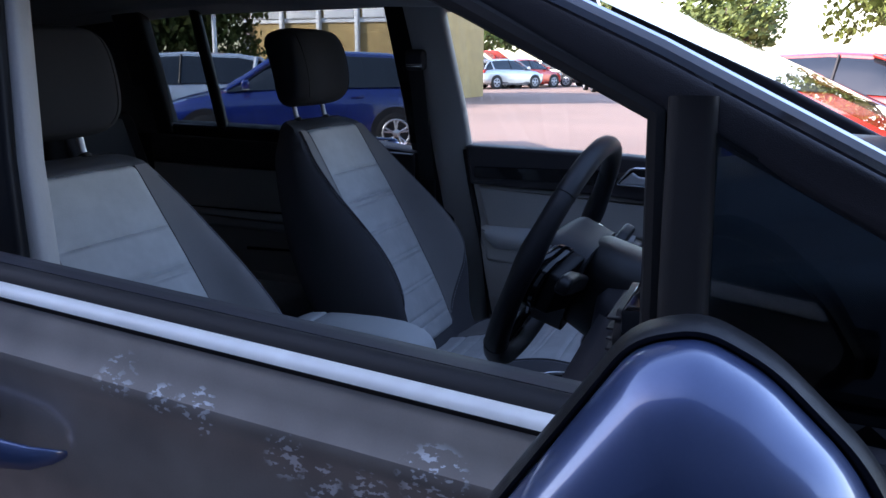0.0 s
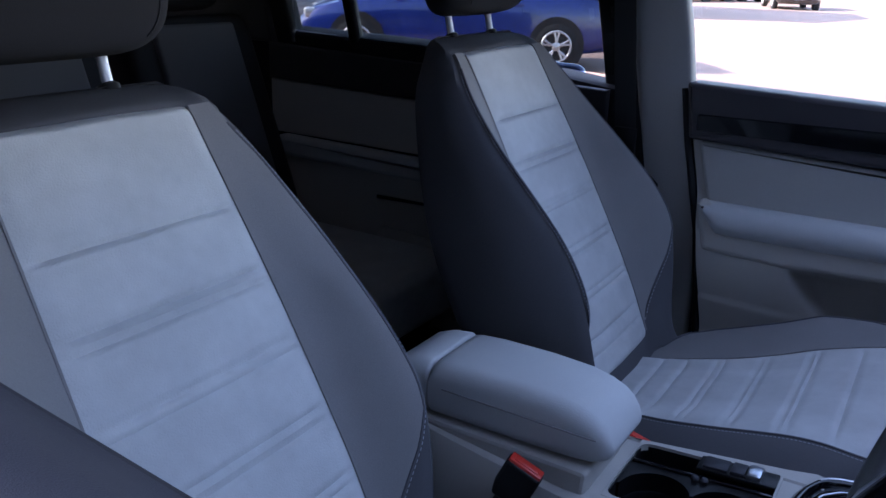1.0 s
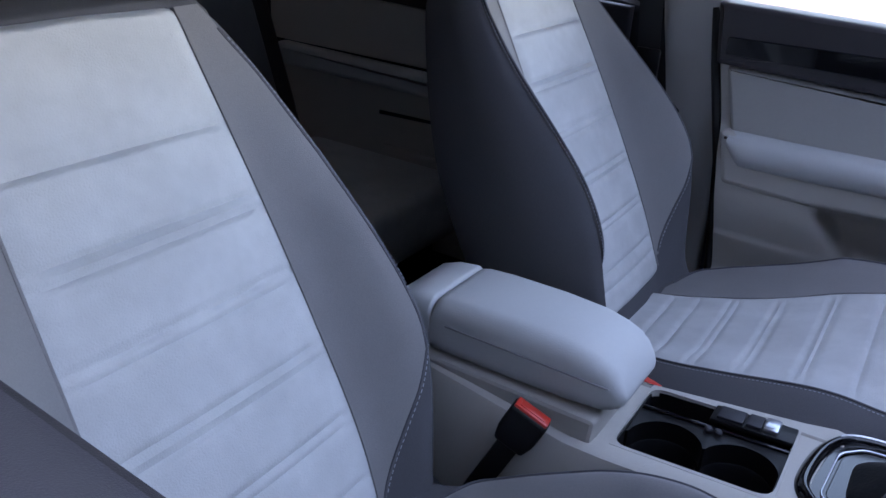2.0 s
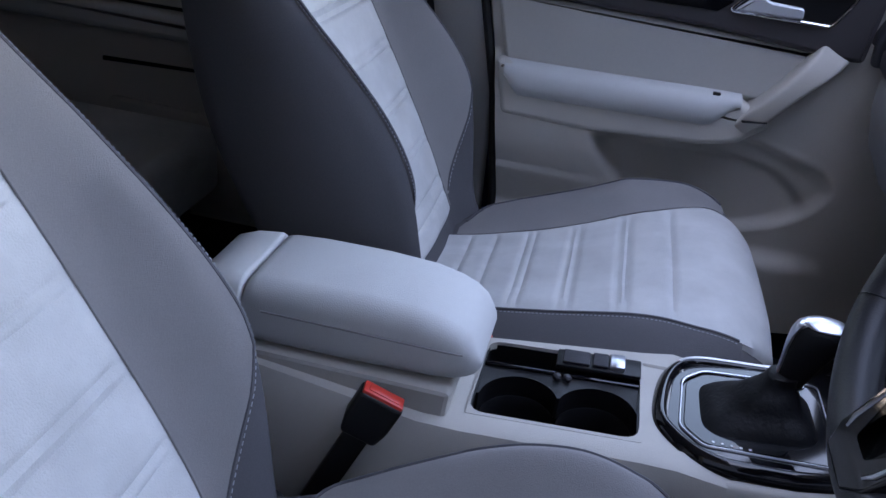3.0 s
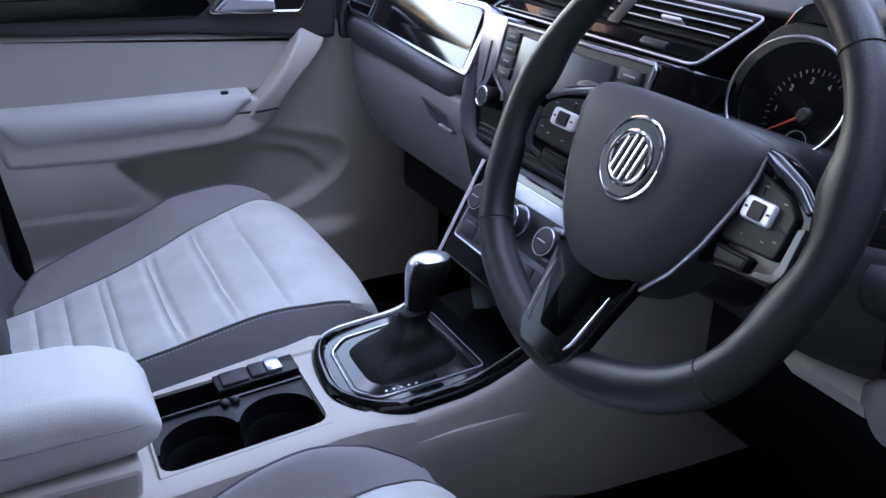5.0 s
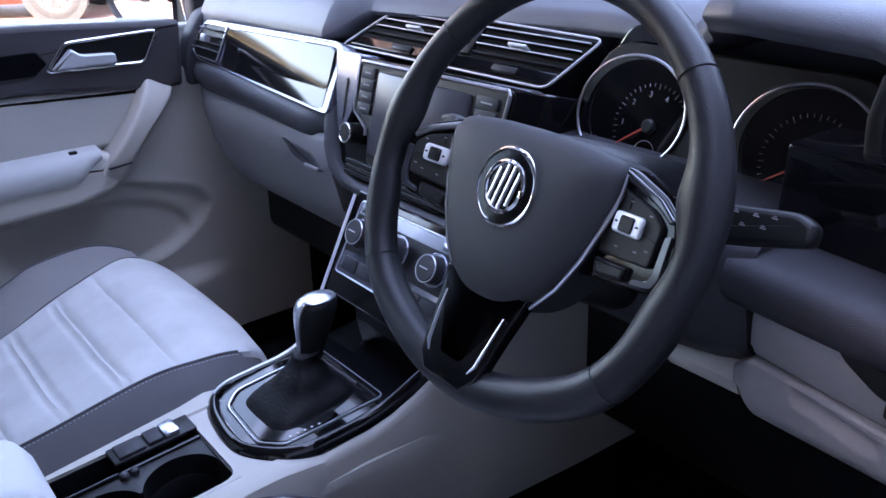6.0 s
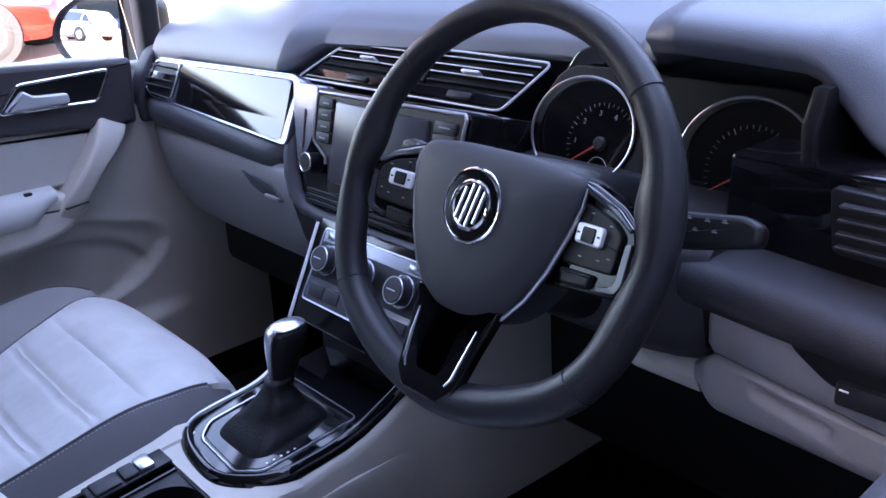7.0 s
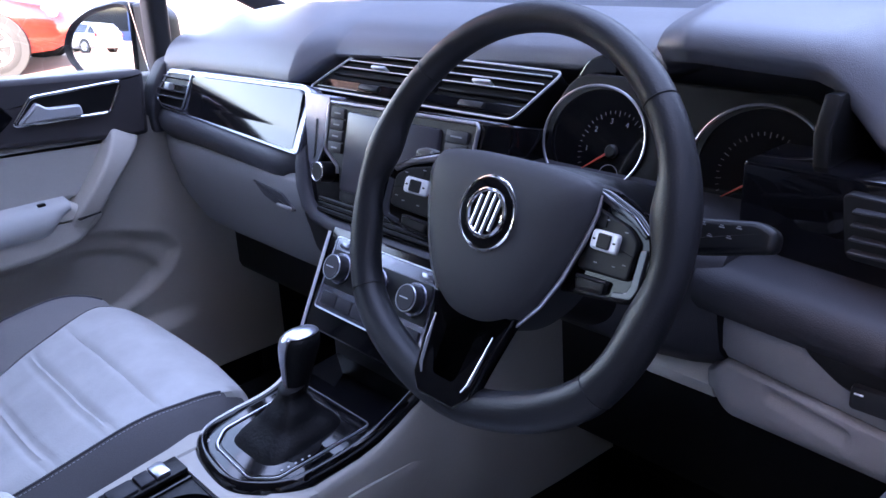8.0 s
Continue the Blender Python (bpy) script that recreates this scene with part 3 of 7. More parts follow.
pseat.matrix_basis = pose(-0.402, -0.50, 0.605)


# rear bench seats
def rear_seat():
    seat = thing("rear_seat", (0, 0, 0), "grey cloth rear seat behind the front seats", "seat", "rear seats")
    rec = radians(20)
    bu, bf = V(0, -math.sin(rec), math.cos(rec)), V(0, math.cos(rec), math.sin(rec))
    m = Matrix((V(1, 0, 0), bf, bu)).transposed().to_4x4()
    part("backrest", box(bmesh.new(), -0.205, 0.205, -0.11, 0.0, 0.0, 0.60, 0.035, 4, m), DARKCLOTH, seat, "dark cloth backrest")
    # Side cloth instead of suede: the rear cabin's dimness put into colour.
    part("insert", box(bmesh.new(), -0.13, 0.13, -0.02, 0.012, 0.03, 0.57, 0.012, 3, m), SIDECLOTH, seat, "centre panel, rear cabin shade put into its darker cloth")
    part("cushion", box(bmesh.new(), -0.224, 0.224, 0.0, 0.47, -0.13, 0.02, 0.03, 4), SUEDE, seat, "light grey suede cushion")
    part("headrest", box(bmesh.new(), -0.13, 0.13, -0.09, 0.0, 0.62, 0.76, 0.03, 4, m), DARKCLOTH, seat, "dark headrest")
    part("base", box(bmesh.new(), -0.18, 0.18, 0.02, 0.42, -0.28, -0.12, 0.01), BLACKPLASTIC, seat)
    return seat


r1 = rear_seat()
copy_thing(r1, pose(0, -1.50, 0.62))
copy_thing(r1, pose(0.46, -1.50, 0.62))
r1.matrix_basis = pose(-0.46, -1.50, 0.62)


def rear_door():
    d = thing("rear_passenger_door", (-0.73, -1.08, 0.40), "pale grey inner trim of the closed rear door", "car door")
    part("door_panel", prism(bmesh.new(), [(-1.68, 0.40), (-0.70, 0.40), (-0.70, 0.80), (-1.68, 0.80)], "x", -0.729, -0.708, 0.006), BEIGE, d, "pale grey lower panel")
    part("armrest", prism(bmesh.new(), rounded([(-1.64, 0.80), (-0.86, 0.795), (-0.80, 0.82), (-0.84, 0.848), (-1.64, 0.856)], 0.015), "x", -0.729, -0.680, 0.014, 4), ARMVINYL, d, "grey armrest")
    part("pull_slot", prism(bmesh.new(), rounded([(-1.31, 0.725), (-1.09, 0.733), (-1.09, 0.740), (-1.31, 0.735)], 0.002), "x", -0.712, -0.7055, 0.001), BLACKPLASTIC, d, "dark slot in the panel")
    part("pocket", prism(bmesh.new(), rounded([(-1.30, 0.44), (-0.82, 0.44), (-0.80, 0.60), (-0.98, 0.645), (-1.30, 0.655)], 0.02), "x", -0.712, -0.692, 0.008, 3), BEIGE, d, "moulded door pocket")
    part("upper_trim", prism(bmesh.new(), [(-1.68, 1.005), (-0.70, 0.985), (-0.70, 1.07), (-1.68, 1.10)], "x", -0.729, -0.706, 0.006), DARKTRIM, d, "dark grey upper trim")
    part("door_panel", prism(bmesh.new(), [(-1.68, 0.858), (-0.70, 0.858), (-0.70, 0.983), (-1.68, 1.003)], "x", -0.729, -0.712, 0.005), BEIGE, d, "pale grey upper panel")


rear_door()


# ---------------------------------------------------------------- centre console, armrest, gear lever
def console():
    con = thing("centre_console", (0.015, -0.1, 0.34), "pale grey plastic centre console between the front seats", "console")
    # main trunk, widening towards the footwell, hollow where the tray sits
    bm = bmesh.new()
    rings = []
    for y, xl, xr, zt, deep in ((-0.66, -0.05, 0.115, 0.70, 0), (-0.40, -0.065, 0.122, 0.668, 0), (-0.351, -0.082, 0.122, 0.6685, 0), (-0.3505, -0.082, 0.122, 0.6685, 0.09), (-0.1585, -0.10, 0.122, 0.6828, 0.09), (-0.158, -0.10, 0.122, 0.6828, 0), (-0.12, -0.11, 0.123, 0.684, 0), (-0.04, -0.106, 0.125, 0.676, 0), (0.10, -0.098, 0.132, 0.685, 0), (0.22, -0.098, 0.145, 0.69, 0), (0.42, -0.10, 0.155, 0.70, 0)):
        r = 0.012
        rings.append([V(xl - 0.02, y, 0.505), V(xl - 0.004, y, zt - 0.05), V(xl, y, zt - r), V(xl + r, y, zt), V(-0.066, y, zt), V(-0.064, y, zt - 0.002), V(-0.0635, y, zt - 0.003 - deep), V(0.088, y, zt - 0.003 - deep), V(0.0885, y, zt - 0.002), V(0.0905, y, zt), V(xr - r, y, zt), V(xr - 0.003, y, zt - 0.004), V(xr, y, zt - r), V(xr + 0.006, y, zt - 0.035), V(xr + 0.020, y, 0.535), V(xr + 0.018, y, 0.505)])
    loft(bm, rings)
    part("trunk", bm, BEIGE, con)
    # flank that climbs beside the gear lever to the dashboard
    rings = []
    for y, x, zt in ((-0.09, 0.1215, 0.672), (-0.06, 0.1242, 0.680), (0.0, 0.1275, 0.688), (0.03, 0.130, 0.698), (0.06, 0.133, 0.713), (0.09, 0.138, 0.733), (0.11, 0.146, 0.757), (0.13, 0.156, 0.800), (0.16, 0.166, 0.850), (0.30, 0.178, 0.86), (0.42, 0.184, 0.86)):
        rings.append([V(0.106, y, zt - 0.002), V(x - 0.008, y, zt), V(x - 0.002, y, zt - 0.004), V(x + 0.001, y, zt - 0.012), V(x + 0.008, y, zt - 0.04), V(x + 0.020, y, 0.535), V(0.106, y, 0.535)])
    part("flank", loft(bmesh.new(), rings), BEIGE, con, "pale grey flank rising to the dashboard", 50)
    part("carpet_skirt", prism(bmesh.new(), [(-0.12, -0.66), (0.128, -0.66), (0.138, 0.0), (0.178, 0.42), (-0.165, 0.42), (-0.125, 0.0)], "z", 0.335, 0.5045), CARPET, con, "black carpet below the console")
    # side moulding above the carpet
    bm = bmesh.new()
    rings = []
    for y, x, z0, z1 in ((-0.14, 0.122, 0.53, 0.640), (-0.02, 0.139, 0.53, 0.656), (0.12, 0.151, 0.53, 0.665), (0.30, 0.185, 0.53, 0.66), (0.52, 0.20, 0.53, 0.63)):
        rings.append([V(x - 0.03, y, z0), V(x, y, z0 + 0.004), V(x + 0.002, y, z1 - 0.012), V(x - 0.003, y, z1), V(x - 0.04, y, z1)])
    loft(bm, rings)
    part("side_panel", bm, BEIGE, con, "smooth pale grey side moulding")
    # rails beside the tray, and its black lining
    sh = Matrix(((1, 0, 0, 0), (0, 1, 0, 0), (0, 0.0737, 1, 0.0251), (0, 0, 0, 1)))
    part("tray", prism(bmesh.new(), rounded([(-0.062, -0.349), (0.087, -0.349), (0.087, -0.160), (-0.062, -0.160)], 0.006), "z", 0.570, 0.600, 0.001, 1, sh), VENTBLACK, con, "black tray with cup holders")
    lining = rounded([(-0.0632, -0.3500), (0.0877, -0.3500), (0.0877, -0.1590), (-0.0632, -0.1590)], 0.012)
    inner = [(0.0122 + (p[0] - 0.0122) * 0.965, -0.254 + (p[1] + 0.254) * 0.97) for p in lining]
    bm = loft(bmesh.new(), [[sh @ V(p[0], p[1], z) for p in ring] for ring, z in ((lining, 0.59), (lining, 0.6660), (inner, 0.6655), (inner, 0.59))], True, False, True)
    part("tray_lining", bm, BLACKPLASTIC, con, "black lining")
    outer = rounded([(-0.0665, -0.3512), (0.0912, -0.3512), (0.0912, -0.1570), (-0.0665, -0.1570)], 0.003)
    inner = rounded([(-0.0620, -0.3490), (0.0866, -0.3490), (0.0866, -0.1600), (-0.0620, -0.1600)], 0.020)
    bm = loft(bmesh.new(), [[sh @ V(p[0], p[1], z) for p in ring] for ring, z in ((outer, 0.6660), (outer, 0.6699), (inner, 0.6703), (inner, 0.6600))], True, False, True)
    part("tray_rim", bm, BEIGE, con, "pale grey rounded rim of the tray")
    return con


CON = console()


def tray_rot(p):
    """Lifts a point of the console's top along its slope."""
    return V(p[0], p[1], p[2] + 0.0737 * (p[1] + 0.34))


def console_details():
    z = 0.669
    # armrest: lid with a seam, resting on the console box
    arm = thing("armrest", (0.03, -0.5, 0.66), "padded pale grey leather armrest on the centre console", "armrest")
    bm = bmesh.new()
    rings = []
    for y, h, up, k in ((-0.6135, -0.003, 0.003, 0), (-0.610, 0.003, 0, 0), (-0.60, 0.006, 0, 0), (-0.56, 0.009, 0, 0), (-0.48, 0.009, 0, 0), (-0.42, 0.005, 0.001, 0), (-0.390, -0.002, 0.002, 0.005), (-0.370, -0.010, 0.004, 0.02), (-0.357, -0.019, 0.008, 0.06), (-0.348, -0.030, 0.014, 0.13), (-0.343, -0.040, 0.021, 0.22), (-0.3415, -0.046, 0.027, 0.30)):
        f = smooth(-0.598, -0.34, y)
        xl, xr, zt, zb = -0.040 + 0.004 * f, 0.104 - 0.004 * f, 0.778 + h + 0.004 * f, 0.704 + up
        sec = rounded([(xl, zb), (xr, zb), (xr + 0.002, zt - 0.004), (xl - 0.002, zt - 0.004)], min(0.022, 0.42 * (zt - zb)), 6)
        cx = (xl + xr) / 2
        rings.append([V(cx + (p[0] - cx) * (1 - k), y, p[1] + 0.010 * (1 - ((p[0] - cx) / 0.074) ** 2) * (1 if p[1] > 0.75 else 0)) for p in sec])
    loft(bm, rings)
    part("lid", bm, ARMVINYL, arm, "", 60)
    bm = bmesh.new()
    rings = []
    for y, h in ((-0.70, -0.05), (-0.692, -0.026), (-0.675, -0.009), (-0.65, 0.001), (-0.620, 0.005), (-0.6165, 0.003), (-0.6150, -0.003)):
        sec = rounded([(-0.040, 0.704), (0.104, 0.704), (0.106, 0.774 + h), (-0.042, 0.774 + h)], 0.022, 6)
        rings.append([V(p[0], y, p[1] + 0.010 * (1 - ((p[0] - 0.032) / 0.074) ** 2) * (1 if p[1] > 0.75 else 0)) for p in sec])
    loft(bm, rings)
    part("rear_cap", bm, ARMVINYL, arm, "", 60)
    part("box", prism(bmesh.new(), rounded([(-0.70, 0.60), (-0.375, 0.60), (-0.368, 0.697), (-0.372, 0.7015), (-0.70, 0.7015)], 0.006), "x", -0.034, 0.107, 0.006), BEIGE, arm, "pale grey box under the lid")
    part("seam", tube(bmesh.new(), [V(0.1055, y, 0.752) for y in np.linspace(-0.59, -0.38, 8)] + [V(0.0985, -0.362, 0.748)], 0.0011, 6), FACING, arm)
    # cup wells sunk in the tray, and the ledge along them with two round bites
    for cy in (-0.297, -0.207):
        bm = bmesh.new()
        rings = []
        for r, zz in ((0.0430, -0.034), (0.0415, -0.036), (0.0400, -0.066)):
            rings.append([tray_rot((0.040 + r * math.cos(k * math.tau / 40), cy + r * math.sin(k * math.tau / 40), z + zz)) for k in range(40)])
        loft(bm, rings, True, False)
        part("cup_well", bm, VENTBLACK, CON, "black cup well")

    def ledge(s, t):
        y = -0.347 + 0.187 * s
        dy = min(abs(y + 0.297), abs(y + 0.207))
        edge = 0.042 - math.sqrt(max(0.0, 0.046 ** 2 - dy ** 2))
        return tray_rot((-0.0155 + (max(edge, -0.004) + 0.0155) * t, y, z - 0.0045 - 0.002 * t))
    part("tray_ledge", sheet(bmesh.new(), ledge, 60, 3, (0, 0, -0.03)), BLACKPLASTIC, CON, "black ledge beside the cup wells")
    bm = bmesh.new()
    for cy in (-0.258, -0.246):
        disc(bm, tray_rot((-0.010, cy, z - 0.004)), (0, 0.2, 1), 0.0055, 0.006, 16, 0.002)
    part("cup_grip", bm, DARKTRIM, CON)
    slz = Matrix(((1, 0, 0, 0), (0, 1, 0, 0), (0, 0.0737, 1, 0.0251), (0, 0, 0, 1)))
    part("tray_rib", box(bmesh.new(), -0.0215, -0.0145, -0.347, -0.160, z - 0.05, z - 0.001, 0.002, 2, slz), PIANO, CON, "dark rib along the tray")
    # parking brake switches
    sl = Matrix(((1, 0, 0, 0), (0, 1, 0, 0), (0, 0.0737, 1, 0.025), (0, 0, 0, 1)))
    pb = part("switch_block", box(bmesh.new(), -0.060, -0.024, -0.262, -0.160, z, z + 0.007, 0.002, 2, sl), BLACKPLASTIC, CON)
    part("switch", box(bmesh.new(), -0.056, -0.028, -0.255, -0.222, z + 0.004, z + 0.011, 0.002, 2, sl), DARKTRIM, pb)
    part("switch", box(bmesh.new(), -0.056, -0.028, -0.219, -0.200, z + 0.004, z + 0.012, 0.002, 2, sl), DARKTRIM, pb)
    part("switch", box(bmesh.new(), -0.057, -0.027, -0.199, -0.180, z + 0.004, z + 0.014, 0.003, 2, sl), SATIN, pb, "silver parking brake switch")
    # gloss surround of the gear lever
    su = Matrix(((1, 0, 0, 0), (0, 1, 0, 0), (0, 0.10, 1, 0.0), (0, 0, 0, 1)))
    out = rounded([(-0.094, -0.116), (0.042, -0.132), (0.090, -0.095), (0.104, 0.0), (0.110, 0.16), (-0.102, 0.16), (-0.102, 0.0)], 0.012)
    sur = part("gear_surround", prism(bmesh.new(), out, "z", 0.660, 0.6935, 0.002, 2, su), PIANO, CON, "glossy black gear lever surround")
    lip = [V(-0.112, 0.146, 0.897), V(-0.110, 0.112, 0.834), V(-0.107, 0.078, 0.772), V(-0.102, 0.053, 0.732), V(-0.099, 0.032, 0.708), V(-0.097, 0.0, 0.697), V(-0.096, -0.05, 0.693), V(-0.092, -0.088, 0.6915), V(-0.080, -0.110, 0.691), V(-0.058, -0.123, 0.691), V(-0.03, -0.131, 0.691), V(0.01, -0.136, 0.691), V(0.040, -0.135, 0.691), V(0.062, -0.125, 0.692), V(0.085, -0.105, 0.693), V(0.099, -0.078, 0.6945), V(0.104, -0.04, 0.698), V(0.107, -0.005, 0.703), V(0.111, 0.028, 0.713), V(0.115, 0.060, 0.729), V(0.120, 0.088, 0.748), V(0.128, 0.110, 0.775), V(0.138, 0.128, 0.825), V(0.152, 0.150, 0.897)]
    fine = []
    for a in range(len(lip) - 1):
        p0, p1, p2, p3 = lip[max(0, a - 1)], lip[a], lip[a + 1], lip[min(len(lip) - 1, a + 2)]
        for k in range(4):
            t = k / 4
            fine.append(0.5 * (2 * p1 + (p2 - p0) * t + (2 * p0 - 5 * p1 + 4 * p2 - p3) * t * t + (3 * p1 - p0 - 3 * p2 + p3) * t ** 3))
    fine.append(lip[-1])
    rings = []
    for a, c in enumerate(fine):
        tan = (fine[min(a + 1, len(fine) - 1)] - fine[max(a - 1, 0)]).normalized()
        out_n = V(tan.y, -tan.x, 0).normalized() * -1
        up_n = tan.cross(out_n)
        up_n = up_n if up_n.z > 0 else -up_n
        if out_n.dot(c - V(0.0, 0.02, c.z)) < 0:
            out_n = -out_n
        rings.append([c + out_n * n + up_n * h for n, h in ((-0.008, -0.022), (-0.0075, -0.007), (-0.004, -0.0008), (-0.001, 0.0), (0.002, -0.001), (0.009, -0.010), (0.010, -0.014), (0.009, -0.034))])
    part("lip", loft(bmesh.new(), rings), PIANO, sur, "glossy black raised lip", 50)
    part("lip_edge", tube(bmesh.new(), fine[:34], [0.0030 - 0.0014 * smooth(8, 33, k) for k in range(34)], 6), BRIGHTTRIM, sur, "satin silver edge")
    ring = rounded([(-0.070, -0.085), (-0.047, -0.110), (0.045, -0.116), (0.074, -0.093), (0.082, 0.047), (-0.070, 0.047)], 0.010)
    bm = tube(bmesh.new(), [su @ V(p[0], p[1], 0.695) for p in ring], [0.0030 if p[0] < -0.04 and p[1] < 0 else 0.0013 for p in ring], 8, True, 0.7)
    part("chrome_frame", bm, SATIN, sur, "satin silver frame round the gaiter")
    part("gaiter_plate", prism(bmesh.new(), [(p[0] * 0.95, p[1] * 0.95 - 0.001) for p in ring], "z", 0.688, 0.6945, 0.001, 1, su), PIANO, sur)
    # leather gaiter
    bm = bmesh.new()
    rings = []
    for k in range(16):
        t = k / 15
        hw = 0.035 * (1 - t) ** 1.7 + 0.0165
        hy = 0.045 * (1 - t) ** 1.7 + 0.0165
        e = 0.42 + 0.5 * t
        fold = 0.0014 * math.sin(t * 13 + 0.6) * (1 - 0.5 * t)
        rings.append([su @ V(0.002 + (hw + fold) * math.copysign(abs(math.cos(a)) ** e, math.cos(a)) + 0.0022 * math.sin(3 * a + 5 * t) * math.sin(math.pi * t), -0.030 + 0.014 * t + (hy + fold) * math.copysign(abs(math.sin(a)) ** e, math.sin(a)), 0.694 + 0.060 * t ** 0.85) for a in np.linspace(0, math.tau, 45)[:-1]])
    loft(bm, rings)
    lever = thing("gear_lever", (-0.005, -0.02, 0.70), "black leather gear lever with chrome trim and gaiter", "gear lever")
    part("gaiter", bm, GAITER, lever, "creased black leather gaiter", 70)
    part("boot_collar", tube(bmesh.new(), [V(-0.002, -0.018, 0.728), V(-0.002, -0.015, 0.748)], [0.0165, 0.0150], 18), BLACKPLASTIC, lever)
    # knob: leaning grip
    bm = bmesh.new()
    rings = []
    prof = [(0.0, 0.0140, 0.0145), (0.012, 0.0150, 0.0165), (0.03, 0.0170, 0.0205), (0.05, 0.0198, 0.0255), (0.066, 0.0212, 0.0282), (0.076, 0.0202, 0.0270), (0.082, 0.0152, 0.0208), (0.0845, 0.0068, 0.0100)]
    for h, rx, ry in prof:
        rings.append([V(-0.002 + rx * math.cos(a), -0.014 + 0.22 * h + ry * math.copysign(abs(math.sin(a)) ** 0.85, math.sin(a)), 0.742 + h) for a in np.linspace(0, math.tau, 29)[:-1]])
    loft(bm, rings)
    part("grip", bm, GAITER, lever, "black leather grip", 60)
    bm = bmesh.new()

    def cap(s, t):
        h = 0.004 + 0.0803 * s
        i = next(j for j in range(len(prof) - 1) if h <= prof[j + 1][0] + 1e-6)
        f = (h - prof[i][0]) / (prof[i + 1][0] - prof[i][0])
        rx, ry = prof[i][1] + f * (prof[i + 1][1] - prof[i][1]), prof[i][2] + f * (prof[i + 1][2] - prof[i][2])
        a = math.pi * 1.36 + (t - 0.5) * (1.25 + 0.55 * s * s)
        return V(-0.002 + (rx + 0.0020) * math.cos(a), -0.014 + 0.22 * h + (ry + 0.0020) * math.copysign(abs(math.sin(a)) ** 0.85, math.sin(a)), 0.743 + h)
    sheet(bm, cap, 20, 12, (0, 0.004, -0.001))
    part("chrome_strip", bm, SATIN, lever, "polished chrome strip up the back of the grip", 60)
    bm = bmesh.new()
    rings = []
    for h, rx, ry in ((0.0800, 0.0182, 0.0246), (0.0806, 0.0180, 0.0242), (0.0825, 0.0160, 0.0216), (0.0855, 0.0076, 0.0108), (0.0858, 0.001, 0.001)):
        rings.append([V(-0.002 + rx * math.cos(a), -0.014 + 0.22 * h + ry * math.copysign(abs(math.sin(a)) ** 0.85, math.sin(a)), 0.743 + h) for a in np.linspace(0, math.tau, 33)[:-1]])
    part("chrome_cap", loft(bm, rings), SATIN, lever, "polished chrome cap on the grip", 60)
    part("chrome_collar", tube(bmesh.new(), [V(-0.002 + 0.0178 * math.cos(a) * 0.86, -0.0135 + 0.0155 * math.sin(a), 0.745) for a in np.linspace(0, math.tau, 25)[:-1]], 0.002, 8, True), CHROME, lever)
    # gear position marks
    bm = bmesh.new()
    for i in range(5):
        box(bm, 0.0640 + 0.0012 * i, 0.0665 + 0.0012 * i, -0.082 + 0.0095 * i, -0.0790 + 0.0095 * i, 0.0, 0.0004, m=su @ Matrix.Translation((0, 0, 0.6947)))
    part("position_mark", bm, WHITEMARK, sur, kind="stuff")


console_details()


for ch in bpy.data.objects["gear_lever"].children:
    if ch.name.split(".")[0] != "gaiter":
        ch.location += V(0, 0.006, -0.004)


def buckle(name, loc, rz, tilt, label):
    b = thing(name, (0, 0, 0), label, "seat belt buckle")
    part("body", prism(bmesh.new(), rounded([(-0.024, -0.070), (0.024, -0.070), (0.030, -0.045), (0.030, 0.0), (-0.030, 0.0), (-0.030, -0.045)], 0.006), "x", -0.012, 0.012, 0.005, 3), BLACKPLASTIC, b, "black plastic housing")
    part("button", box(bmesh.new(), -0.0095, 0.0095, -0.0275, 0.0275, -0.006, 0.004, 0.002, 2), RED, b, "red release button")
    part("button_face", box(bmesh.new(), -0.006, 0.006, -0.021, 0.021, 0.0005, 0.0055, 0.0015, 2), RED, b)
    part("stalk", box(bmesh.new(), -0.006, 0.006, -0.017, 0.017, -0.22, -0.062, 0.003, 2), BLACKPLASTIC, b, "black stalk")
    b.matrix_basis = pose(*loc, tilt, 0, rz) @ Matrix.Diagonal((0.95, 0.85, 0.85, 1))
    return b


buckle("seat_belt_buckle", (0.150, -0.432, 0.712), 8, -24, "black seat belt buckle with a red button beside the console")
buckle("seat_belt_buckle", (-0.115, -0.375, 0.640), 0, -14, "black seat belt buckle with a red button by the passenger seat")


